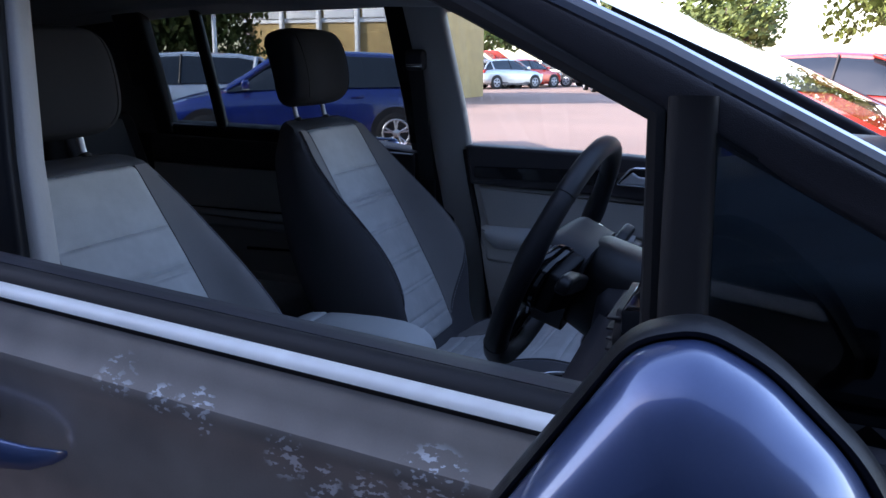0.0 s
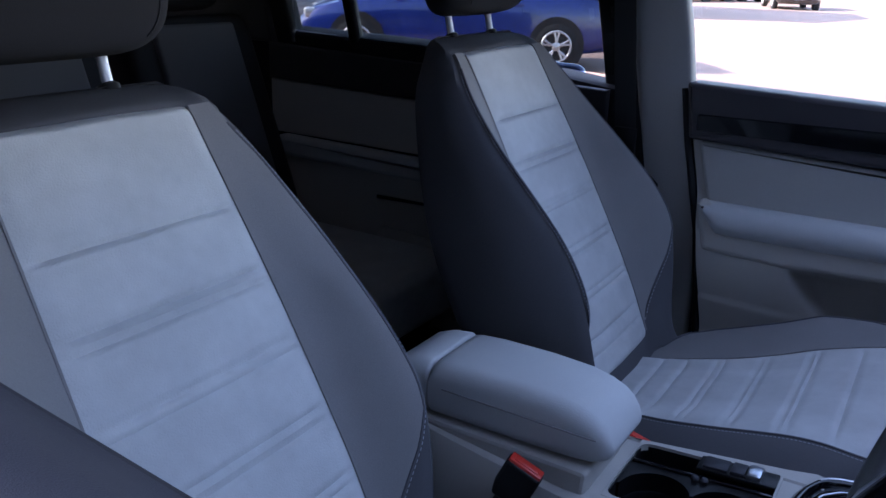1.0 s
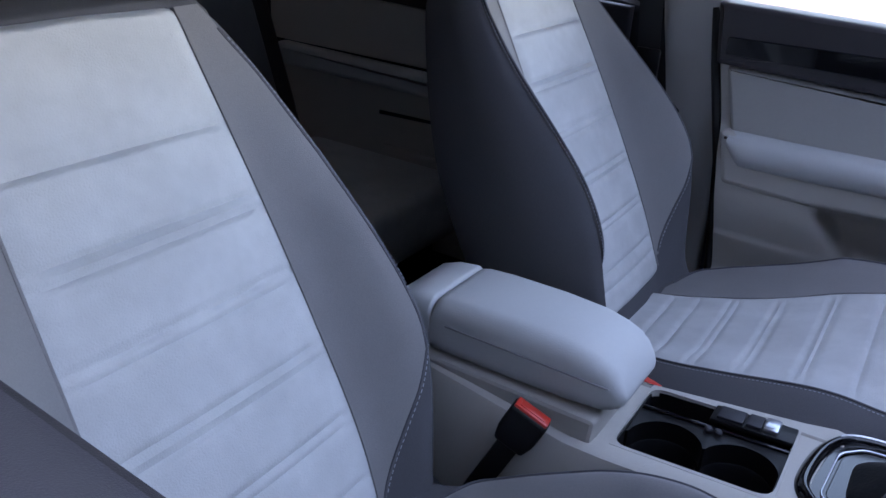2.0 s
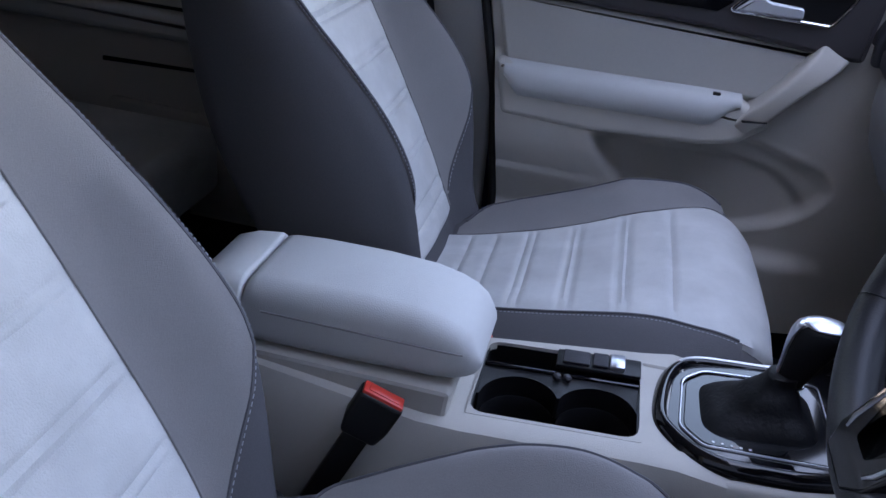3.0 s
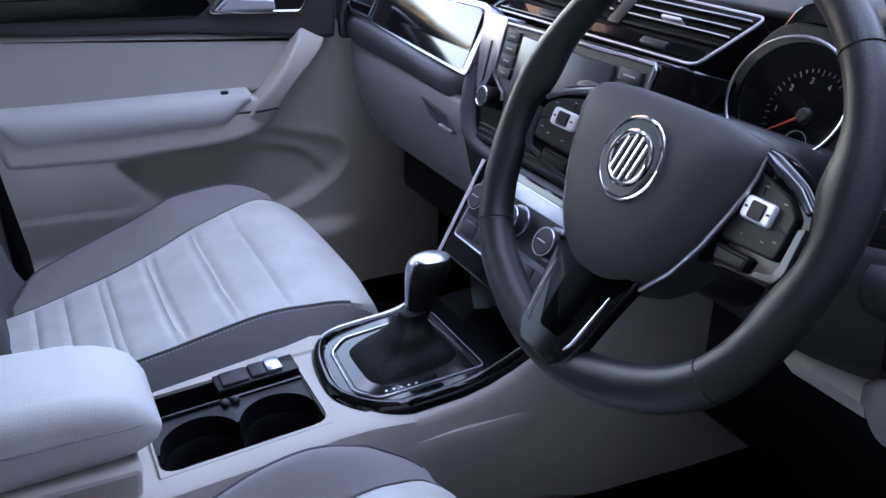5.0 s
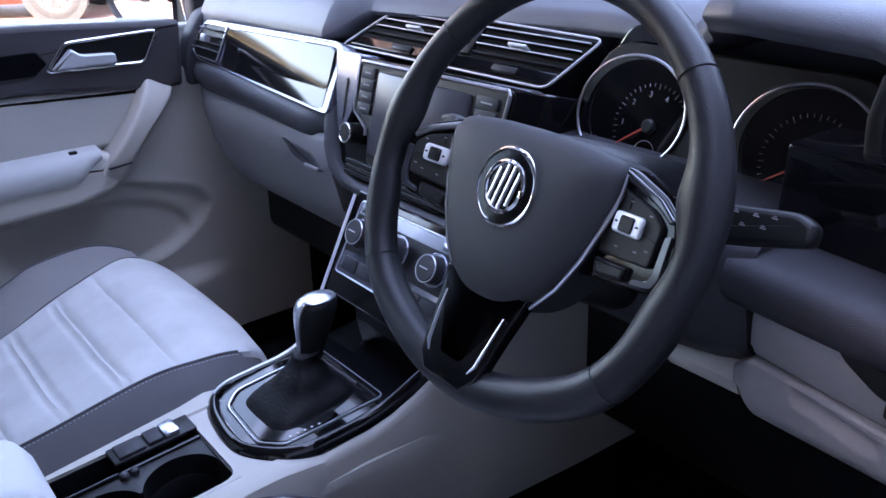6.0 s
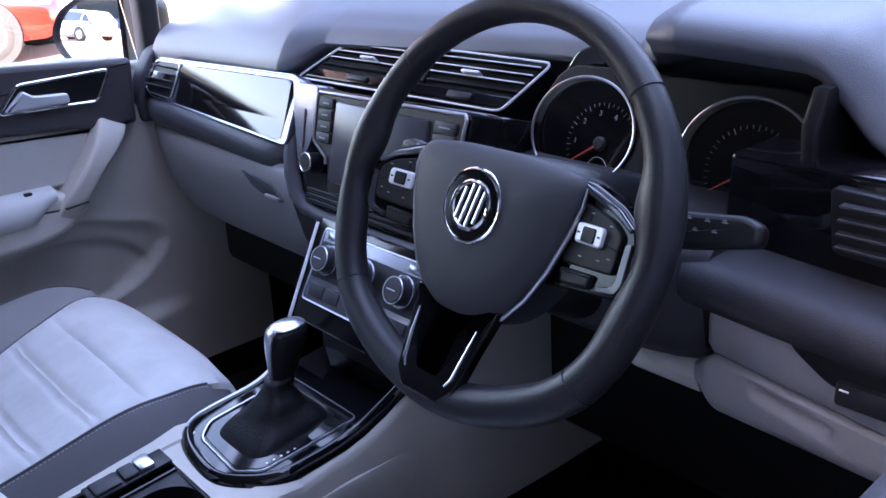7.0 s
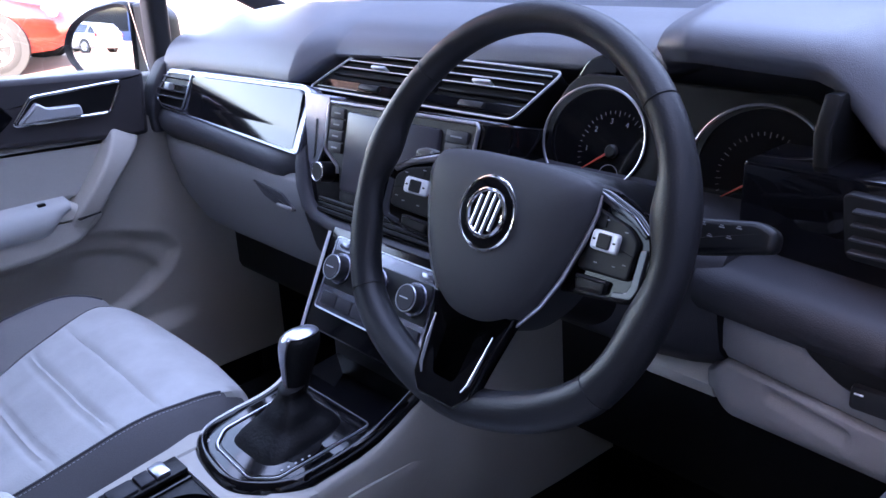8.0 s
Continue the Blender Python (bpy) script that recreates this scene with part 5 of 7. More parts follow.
        rings.append([V(x, 0.25, 0.992), V(x, 0.116 + e, 0.992), V(x, 0.108 + e, 0.986), V(x, 0.106 + e, 0.965), V(x, 0.109 + e, zl + 0.004), V(x, 0.113 + e, zl), V(x, 0.25, zl)])
    kp = part("knee_panel", loft(bm, rings), KNEE, d, "plastic knee panel with a storage drawer, shade put into its grey", 50)

    def drawer(a, t):
        x = 0.511 + 0.229 * a ** 1.4
        e = smooth(0.534, 0.511, x)
        zt = 0.9352 - 0.125 * (x - 0.529) - 0.020 * e
        bot = 0.863 + 0.020 * e - 0.03 * (x - 0.53) * (1 - e)
        z = zt + (bot - zt) * t
        y = 0.1085 + 0.004 * t + 0.030 * t ** 5 + 0.010 * e * e + 0.003 * (1 - smooth(0, 0.05, t))
        along = (x - 0.571) / 0.066
        slot = (z - (0.9165 - 0.014 * along)) / 0.0075
        dent = smooth(-0.08, 0.04, along) * smooth(1.08, 0.96, along) * smooth(1.25, 0.8, slot) * smooth(-1.6, 0.4, slot)
        return V(x, y + 0.007 * dent, z)
    part("drawer", sheet(bmesh.new(), drawer, 90, 40, (0, 0.06, 0)), KNEE, kp, "storage drawer with a grip slot, in shade-darkened grey", 60)
    part("switch_recess", prism(bmesh.new(), rounded([(0.588, 0.991), (0.74, 0.991), (0.74, 0.923), (0.665, 0.944), (0.632, 0.951), (0.603, 0.970)], 0.008), "y", 0.1025, 0.12, 0.002), VENTBLACK, kp, "black switch recess")
    sw = part("light_switch", box(bmesh.new(), 0.640, 0.686, 0.096, 0.11, 0.939, 0.960, 0.004, 2), BLACKPLASTIC, kp)
    part("switch_edge", box(bmesh.new(), 0.644, 0.651, 0.0952, 0.0965, 0.9535, 0.9550, 0.0003, 1), WHITEMARK, sw)
    bm = bmesh.new()
    rings = []
    for x in (0.40, 0.403, 0.41, 0.44, 0.48, 0.505, 0.5115):
        e = 0.02 * smooth(0.43, 0.40, x)
        rings.append([V(x, 0.40, 0.915), V(x, 0.150 + e, 0.913), V(x, 0.130 + e, 0.906), V(x, 0.125 + e, 0.896), V(x, 0.133 + e, 0.880), V(x, 0.155 + e, 0.870), V(x, 0.40, 0.86)])
    loft(bm, rings)
    bm2 = bmesh.new()
    rings = []
    for x in np.linspace(0.19, 0.519, 12):
        e = 0.03 * (abs(x - 0.36) / 0.16) ** 4
        rings.append([V(x, 0.30, 1.035), V(x, 0.10 + e, 1.035), V(x, 0.086 + e, 1.022), V(x, 0.080 + e, 0.98), V(x, 0.092 + e, 0.935), V(x, 0.118 + e, 0.910), V(x, 0.30, 0.905)])
    part("column_cover", loft(bm2, rings), DARKTRIM, d, "dark grey cover under the column", 60)
    part("column_panel", bm, BEIGE, d, "pale grey panel under the steering column", 50)
    return d


dashboard()


# ---------------------------------------------------------------- steering wheel
STALKS = (
    (-1, [(-0.06, 0.010), (-0.14, 0.043), (-0.178, 0.0495), (-0.195, 0.044), (-0.189, 0.030), (-0.15, 0.022), (-0.06, -0.008)], 0.056),
    (1, [(0.06, 0.014), (0.165, 0.045), (0.212, 0.052), (0.227, 0.047), (0.228, 0.031), (0.180, 0.018), (0.06, -0.008)], 0.052),
)


def steering_wheel():
    m = Matrix.Translation((0.3555, 0.006, 1.0563)) @ Matrix.Rotation(radians(-1.6), 4, "Z") @ Matrix.Rotation(radians(-22.4), 4, "X")
    w = thing("steering_wheel", (0.3555, 0.006, 1.0563), "black leather three-spoke steering wheel with silver trim", "steering wheel")

    def flat_rim(a):
        r = 0.1818
        x, z = r * math.cos(a), r * math.sin(a)
        return x, z + 0.0135 * smooth(0.10, r, -z)
    bm = bmesh.new()
    rings = []
    n = 120
    for i in range(n):
        a = i * math.tau / n
        deg = math.degrees(a) if a < math.pi * 1.5 else math.degrees(a) - 360
        x, z = flat_rim(a)
        x2, z2 = flat_rim(a + 0.01)
        t = V(x2 - x, 0, z2 - z).normalized()
        out = V(t.z, 0, -t.x)
        low = smooth(0.02, -0.16, z)
        ra, rb = 0.0138 + 0.0042 * low, 0.0150 + 0.0026 * low
        off = min(abs(deg - 13), abs(deg - 167))
        rest = 0.0105 * math.exp(-(off / 9) ** 2)          # thumb rests above the side spokes
        heel = 0.006 * math.exp(-(min(abs(deg + 14), abs(deg - 194)) / 10) ** 2)
        sec = []
        for k in range(18):
            c, s = math.cos(k * math.tau / 18), math.sin(k * math.tau / 18)
            rad = ra * c - (rest + heel) * max(0.0, -c) ** 1.5 + (0.002 * math.exp(-(off / 16) ** 2) if c > 0 else 0) * c
            sec.append(m @ (V(x, 0, z) + rad * out + (rb + 0.25 * rest) * s * V(0, 1, 0)))
        rings.append(sec)
    loft(bm, rings, True, False, True)
    rim = part("rim", bm, LEATHER, w, "black leather rim", 80)
    for deg in (42, 138, 216, 324):
        a = radians(deg)
        x, z = flat_rim(a)
        low = smooth(0.02, -0.16, z)
        out = V(math.cos(a), 0, math.sin(a))
        bm = bmesh.new()
        tube(bm, [m @ (V(x, 0, z) + (0.0141 + 0.0042 * low) * math.cos(k * math.tau / 20) * out + (0.0153 + 0.0026 * low) * math.sin(k * math.tau / 20) * V(0, 1, 0)) for k in range(20)], 0.0006, 5, True)
        part("rim_seam", bm, BLACKPLASTIC, rim)
    mh = m @ Matrix.Translation((0, 0.028, 0))
    # airbag cover: a soft shield, domed, with a moulded lower lip
    half = [(0.0, 0.058), (0.045, 0.0575), (0.078, 0.0545), (0.0935, 0.0505), (0.1005, 0.042), (0.1010, 0.026), (0.0945, -0.001), (0.0835, -0.033), (0.0690, -0.061), (0.0505, -0.0835), (0.031, -0.0970), (0.013, -0.1025)]
    outline = rounded(half + [(-x, z) for x, z in half[:0:-1]], 0.010, 3)
    bm = bmesh.new()
    rings = []
    for f, y in ((0.96, 0.03), (0.985, -0.012), (0.990, -0.0185), (0.980, -0.0235), (0.950, -0.0280), (0.89, -0.0322), (0.79, -0.0360), (0.64, -0.0388), (0.46, -0.0402), (0.3, -0.0408)):
        rings.append([mh @ V(p[0] * f, y, -0.012 + (p[1] + 0.012) * f) for p in outline])
    loft(bm, rings)
    cover = part("airbag_cover", bm, HUBPLASTIC, w, "black soft airbag cover", 60)
    lip = [(0.060, -0.0575), (0.043, -0.0755), (0.026, -0.0865), (0.010, -0.0905)]
    part("cover_crease", tube(bmesh.new(), [mh @ V(x, -0.0262, z) for x, z in lip] + [mh @ V(-x, -0.0262, z) for x, z in lip[::-1]], [0.0004, 0.0026, 0.0034, 0.0036, 0.0036, 0.0034, 0.0026, 0.0004], 10), HUBPLASTIC, cover, "", 70)
    # emblem: a dark glossy dish with a plain silver ring and bars
    em = part("emblem", disc(bmesh.new(), mh @ V(0, -0.0362, 0.003), mh.to_3x3() @ V(0, -1, 0), 0.0325, 0.0060, 48, 0.002), PIANO, w, "round silver emblem in a glossy black dish")
    part("emblem_ring", tube(bmesh.new(), [mh @ V(0.0328 * math.cos(a), -0.0410, 0.003 + 0.0328 * math.sin(a)) for a in np.linspace(0, math.tau, 57)[:-1]], 0.0016, 8, True), CHROME, em)
    part("emblem_ring", tube(bmesh.new(), [mh @ V(0.0212 * math.cos(a), -0.0428, 0.003 + 0.0212 * math.sin(a)) for a in np.linspace(0, math.tau, 45)[:-1]], 0.0021, 8, True), CHROME, em)
    for x, h in ((-0.0115, 0.0150), (-0.0038, 0.0190), (0.0038, 0.0190), (0.0115, 0.0150)):
        part("emblem_bar", tube(bmesh.new(), [mh @ V(x - 0.2 * h, -0.0428, 0.003 - h), mh @ V(x + 0.2 * h, -0.0428, 0.003 + h)], 0.0019, 6), SATIN, em)
    # bright edge round the lower hub, widest at the sides
    low = half[4:]
    pts = [mh @ V(x * 1.006, -0.0225, -0.012 + (z + 0.012) * 1.006) for x, z in low] + [mh @ V(-x * 1.006, -0.0225, -0.012 + (z + 0.012) * 1.006) for x, z in low[::-1]]
    wd = [0.0008, 0.0020, 0.0025, 0.0024, 0.0021, 0.0018, 0.0015, 0.0014]
    part("trim_line", tube(bmesh.new(), pts, wd + wd[::-1], 8), SATIN, w, "satin silver line under the cover")
    # side spokes: glossy arms with a switch pad set into each
    for s in (-1, 1):
        ms = m @ Matrix(((1, 0, 0, 0), (-0.16 * s, 1, 0, 0.036), (0, 0, 1, 0), (0, 0, 0, 1)))
        sp = part("spoke", prism(bmesh.new(), rounded([(s * 0.060, 0.050), (s * 0.100, 0.0485), (s * 0.138, 0.036), (s * 0.158, 0.022), (s * 0.166, 0.0), (s * 0.162, -0.026), (s * 0.150, -0.036), (s * 0.098, -0.042), (s * 0.060, -0.046)], 0.007), "y", -0.008, 0.016, 0.004, 3, ms), PIANO, w, "glossy black side spoke with switches")
        part("spoke_strip", prism(bmesh.new(), rounded([(s * 0.094, 0.0470), (s * 0.137, 0.0330), (s * 0.156, 0.0205), (s * 0.153, 0.0165), (s * 0.134, 0.0270), (s * 0.097, 0.0385)], 0.003), "y", -0.0105, 0.0, 0.002, 2, ms), SATIN if s < 0 else TRIMGLOSS, sp, "bright upper edge strip")
        part("spoke_strip", prism(bmesh.new(), rounded([(s * 0.1515, 0.008), (s * 0.1585, 0.010), (s * 0.1590, -0.022), (s * 0.1540, -0.031), (s * 0.1330, -0.034), (s * 0.1340, -0.0295), (s * 0.1480, -0.0265), (s * 0.1510, -0.020)], 0.002), "y", -0.0105, 0.0, 0.001, 2, ms), TRIMGLOSS, sp, "bright outer edge strip")
        pad = part("switch_pad", prism(bmesh.new(), rounded([(s * 0.090, 0.0345), (s * 0.135, 0.0235), (s * 0.149, 0.0135), (s * 0.1475, -0.0180), (s * 0.092, -0.0205)], 0.005), "y", -0.0122, -0.003, 0.002, 2, ms), BLACKPLASTIC, sp, "matt black switch pad")
        part("pad_groove", tube(bmesh.new(), [ms @ V(s * 0.112, -0.0124, 0.0275), ms @ V(s * 0.1125, -0.0124, 0.018)], 0.0005, 5), VENTBLACK, pad)
        part("pad_groove", tube(bmesh.new(), [ms @ V(s * 0.133, -0.0124, 0.004), ms @ V(s * 0.148, -0.0124, 0.001)], 0.0005, 5), VENTBLACK, pad)
        part("silver_switch", prism(bmesh.new(), rounded([(s * 0.117 - 0.0150, 0.0155), (s * 0.117 + 0.0150, 0.0155), (s * 0.117 + 0.0150, -0.0010), (s * 0.117 - 0.0150, -0.0010)], 0.004), "y", -0.0160, -0.008, 0.002, 2, ms), BRIGHTTRIM, pad, "silver rocker switch")
        part("black_switch", prism(bmesh.new(), rounded([(s * 0.117 - 0.0072, 0.0132), (s * 0.117 + 0.0072, 0.0132), (s * 0.117 + 0.0072, 0.0010), (s * 0.117 - 0.0072, 0.0010)], 0.002), "y", -0.0172, -0.010, 0.001, 2, ms), BLACKPLASTIC, pad)
        for dx in (-0.0110, 0.0110):
            part("switch_mark", box(bmesh.new(), s * 0.117 + dx - 0.0013, s * 0.117 + dx + 0.0013, -0.0165, -0.0158, 0.0066, 0.0082, 0, 1, ms), BLACKPLASTIC, pad)
        part("lower_switch", prism(bmesh.new(), rounded([(s * 0.092, -0.0240), (s * 0.1290, -0.0225), (s * 0.1270, -0.0345), (s * 0.096, -0.0375)], 0.003), "y", -0.0135, -0.004, 0.003, 2, ms), BLACKPLASTIC, sp, "black lower rocker")
        bm = bmesh.new()
        for dx, dz in ((-0.004, 0.0245), (0.018, 0.0185), (0.024, -0.0065), (-0.006, -0.0110), (0.014, -0.0100)):
            box(bm, s * 0.117 + s * dx - 0.0016, s * 0.117 + s * dx + 0.0016, -0.0128, -0.0119, dz - 0.0005, dz + 0.0005, 0, 1, ms)
        part("pad_mark", bm, DIALMARK, pad, kind="stuff")
        part("upper_web", prism(bmesh.new(), rounded([(s * 0.060, 0.048), (s * 0.100, 0.046), (s * 0.150, 0.022), (s * 0.150, -0.034), (s * 0.060, -0.044)], 0.006), "y", 0.014, 0.034, 0.004, 2, ms), BLACKPLASTIC, sp)
    # lower forked spoke: two arms with a bridge at the rim, open between
    ms = m @ Matrix(((1, 0, 0, 0), (0, 1, 0.20, 0.024), (0, 0, 1, 0), (0, 0, 0, 1)))
    fork = part("spoke", prism(bmesh.new(), rounded([(-0.052, -0.078), (-0.0165, -0.088), (-0.0160, -0.104), (-0.0120, -0.1470), (0.0120, -0.1470), (0.0160, -0.104), (0.0165, -0.088), (0.052, -0.078), (0.0440, -0.118), (0.0375, -0.158), (0.024, -0.172), (-0.024, -0.172), (-0.0375, -0.158), (-0.0440, -0.118)], 0.003), "y", -0.010, 0.004, 0.003, 3, ms), PIANO, w, "glossy black forked lower spoke")
    for s in (-1, 1):
        part("spoke_strip", tube(bmesh.new(), [ms @ V(s * x, -0.0102, z) for x, z in ((0.0375, -0.100), (0.0350, -0.122), (0.0315, -0.146), (0.0265, -0.1540))], [0.0006, 0.0016, 0.0019, 0.0008], 8), SATIN, fork, "thin silver line along the arm")
    part("spoke_inset", tube(bmesh.new(), [ms @ V(x, -0.0090, z) for x, z in ((0.0165, -0.102), (0.0158, -0.110), (0.0123, -0.1475), (-0.004, -0.1482))], [0.0004, 0.0008, 0.0010, 0.0005], 8), SATIN, fork, "thin silver line inside the fork")
    # column shroud behind the wheel and stalks
    col = thing("steering_column", (0.356, 0.12, 1.0), "black plastic steering column with stalks", "steering column")
    bm = bmesh.new()
    rings = []
    for y, rx, rz, cz in ((0.045, 0.062, 0.058, -0.005), (0.06, 0.075, 0.068, -0.008), (0.11, 0.082, 0.074, -0.010), (0.22, 0.088, 0.080, -0.012)):
        rings.append([m @ V(rx * math.copysign(abs(math.cos(a)) ** 0.75, math.cos(a)), y, cz + rz * math.copysign(abs(math.sin(a)) ** 0.75, math.sin(a))) for a in np.linspace(0, math.tau, 37)[:-1]])
    loft(bm, rings)
    part("shroud", bm, BLACKPLASTIC, col, "black column shroud", 60)
    for s, poly, y0 in STALKS:
        st = part("stalk", prism(bmesh.new(), rounded(poly, 0.006), "y", y0, y0 + 0.018, 0.005, 3, m), BLACKPLASTIC, col, "black control stalk with pale marks")
        tip = max(abs(p[0]) for p in poly)
        bm = bmesh.new()
        zc = sum(p[1] for p in poly if abs(p[0]) > tip - 0.06) / sum(1 for p in poly if abs(p[0]) > tip - 0.06)
        for i, (dx, dz) in enumerate(((0.030, 0.006), (0.036, -0.003), (0.044, 0.004), (0.052, -0.005), (0.060, 0.003), (0.068, -0.002))):
            cx = s * (tip - dx)
            box(bm, cx - 0.0022, cx + 0.0022, y0 - 0.0006, y0 + 0.0004, zc + dz - 0.0005, zc + dz + 0.0005, 0, 1, m)
            box(bm, cx - 0.0016, cx + 0.0010, y0 - 0.0006, y0 + 0.0004, zc + dz + 0.0011, zc + dz + 0.0018, 0, 1, m)
        part("stalk_mark", bm, DIALMARK, st, kind="stuff")
    return w


steering_wheel()


# ---------------------------------------------------------------- doors
def inside(poly, y, z):
    """Signed distance from a closed outline, positive within."""
    best, odd = 9.0, False
    for (ya, za), (yb, zb) in zip(poly, poly[1:] + poly[:1]):
        ey, ez = yb - ya, zb - za
        t = max(0.0, min(1.0, ((y - ya) * ey + (z - za) * ez) / (ey * ey + ez * ez)))
        best = min(best, math.hypot(y - ya - t * ey, z - za - t * ez))
        if (za > z) != (zb > z) and y < ya + (z - za) / (zb - za) * ey:
            odd = not odd
    return best if odd else -best


HOLDER = rounded([(-0.292, 0.764), (-0.158, 0.772), (-0.053, 0.785), (-0.010, 0.794), (0.075, 0.777), (0.156, 0.756), (0.189, 0.713), (0.162, 0.671), (0.106, 0.631), (0.044, 0.612), (-0.05, 0.590), (-0.19, 0.585), (-0.222, 0.655)], 0.03, 4)
HOLLOW = rounded([(-0.275, 0.752), (0.00, 0.752), (0.075, 0.734), (0.120, 0.702), (0.142, 0.664), (0.10, 0.632), (0.0, 0.606), (-0.20, 0.60), (-0.215, 0.66)], 0.02, 4)


def card(a, b, x):
    """The moulded lower door card: full under the armrest's rear end, hollowed for the pocket before it."""
    z = 0.41 + 0.58 * b
    y0 = lerp([(0.40, -0.430), (0.60, -0.443), (0.80, -0.468), (0.985, -0.508)], z)
    y = y0 + (0.40 - y0) * a
    full = 0.026 + 0.038 * smooth(0.56, 0.775, z) * (1 - smooth(0.80, 0.90, z))
    full += 0.004 * smooth(0.668, 0.660, z - 0.02 * (y + 0.44) * -5 * 0.2)
    left = 1 - smooth(-0.30, -0.20, y)
    base = 0.026 + (full - 0.026) * left
    d1, d2 = inside(HOLDER, y, z), inside(HOLLOW, y, z)
    ramp = 0.030 if y < -0.18 else 0.008 + 0.022 * smooth(0.02, 0.12, y)
    h = base - (base - 0.014) * smooth(-0.002, ramp, d1) - 0.011 * smooth(-0.006, 0.012, d2)
    h += 0.0025 * math.exp(-(d1 / 0.006) ** 2) * smooth(-0.05, 0.03, y)
    h += 0.024 * smooth(0.585, 0.545, z) * (1 - smooth(0.10, 0.24, y))
    return V(x + h, y, z)


def passenger_door():
    d = thing("passenger_door", (-0.76, -0.1, 0.45), "closed front passenger door with pale grey and dark trim", "car door")
    X = -0.745
    part("panel", prism(bmesh.new(), [(-0.432, 0.40), (-0.445, 0.60), (-0.470, 0.80), (-0.512, 0.985), (-0.530, 1.09), (0.22, 1.06), (0.40, 1.02), (0.40, 0.40)], "x", X - 0.07, X - 0.030, 0.006), BEIGE, d, "pale grey door card")
    part("lower_card", sheet(bmesh.new(), lambda a, b: card(a, b, X), 130, 90, (-0.03, 0, 0)), BEIGE, d, "pale grey moulded lower card with a bottle holder", 70)
    part("seal", tube(bmesh.new(), [V(X + 0.024, -0.438, 0.42), V(X + 0.024, -0.452, 0.60), V(X + 0.024, -0.478, 0.80), V(X + 0.022, -0.520, 0.985), V(X + 0.018, -0.540, 1.09)], 0.009, 8), RUBBER, d, "black rubber door seal")
    up = part("upper_trim", prism(bmesh.new(), rounded([(-0.515, 0.992), (-0.531, 1.105), (-0.10, 1.095), (0.158, 1.080), (0.150, 0.960), (0.12, 0.958), (-0.11, 0.980)], 0.008), "x", X - 0.03, X + 0.047, 0.010, 3), DOORTOP, d, "slate grey upper door trim")
    part("gloss_strip", prism(bmesh.new(), rounded([(-0.50, 1.012), (-0.50, 1.045), (-0.10, 1.052), (-0.085, 1.03), (-0.11, 1.010)], 0.004), "x", X + 0.03, X + 0.0505, 0.002), PIANO, up, "dark glossy strip")
    part("handle_recess", prism(bmesh.new(), rounded([(-0.086, 1.018), (-0.050, 1.058), (0.107, 1.064), (0.078, 1.016)], 0.008), "x", X + 0.03, X + 0.049, 0.002), BLACKPLASTIC, up)
    bm = bmesh.new()
    tube(bm, [V(X + 0.050, p[0], p[1]) for p in rounded([(-0.090, 1.016), (-0.052, 1.061), (0.110, 1.067), (0.080, 1.013)], 0.010)], 0.003, 8, True)
    part("handle_frame", bm, CHROME, up, "chrome frame")
    part("handle", prism(bmesh.new(), rounded([(-0.082, 1.018), (-0.046, 1.052), (-0.030, 1.040), (0.028, 1.037), (0.030, 1.018)], 0.006), "x", X + 0.040, X + 0.060, 0.004, 3), LEVER, up, "silver inner door handle")
    part("insert", prism(bmesh.new(), rounded([(-0.495, 0.990), (-0.11, 0.978), (0.11, 0.962), (0.070, 0.925), (0.010, 0.866), (-0.462, 0.864)], 0.012), "x", X, X + 0.038, 0.008, 3), BEIGE_SOFT, d, "pale grey padded insert")
    bm = bmesh.new()
    rings = []
    for y in np.linspace(-0.458, -0.030, 30):
        e = smooth(-0.466, -0.425, y) * (1 - smooth(-0.085, -0.030, y))
        zt = 0.870 + 0.004 * smooth(-0.4, -0.05, y)
        h = 0.022 + 0.040 * e
        o = 0.4 + 0.6 * e
        rings.append([V(X + 0.030, y, zt + 0.002), V(X + 0.052, y, zt), V(X + 0.064 + 0.004 * o, y, zt - 0.10 * h), V(X + 0.068 + 0.010 * o, y, zt - 0.32 * h), V(X + 0.068 + 0.012 * o, y, zt - 0.60 * h), V(X + 0.067 + 0.009 * o, y, zt - 0.85 * h), V(X + 0.064, y, zt - h), V(X + 0.030, y, zt - h)])
    loft(bm, rings)
    part("armrest_pad", bm, ARMVINYL, d, "soft pale grey armrest pad", 60)
    part("armrest", prism(bmesh.new(), rounded([(-0.476, 0.872), (-0.455, 0.872), (-0.430, 0.862), (-0.06, 0.868), (-0.02, 0.862), (0.012, 0.850), (0.03, 0.83), (-0.02, 0.790), (-0.08, 0.776), (-0.30, 0.764), (-0.455, 0.770)], 0.012), "x", X, X + 0.069, 0.012, 4), BEIGE, d, "pale grey armrest body")
    bm = bmesh.new()
    rings = []
    for y, z, hw, xo in ((-0.040, 0.800, 0.018, 0.060), (-0.018, 0.824, 0.024, 0.072), (0.000, 0.846, 0.025, 0.080), (0.022, 0.874, 0.023, 0.086), (0.046, 0.904, 0.024, 0.086), (0.070, 0.932, 0.029, 0.080), (0.092, 0.957, 0.034, 0.066), (0.104, 0.972, 0.036, 0.045)):
        sec = rounded([(-hw, X + 0.01), (hw, X + 0.01), (hw * 0.86, X + xo), (-hw * 0.86, X + xo)], 0.010, 4)
        rings.append([V(q, y + p * 0.77, z - p * 0.42) for p, q in sec])
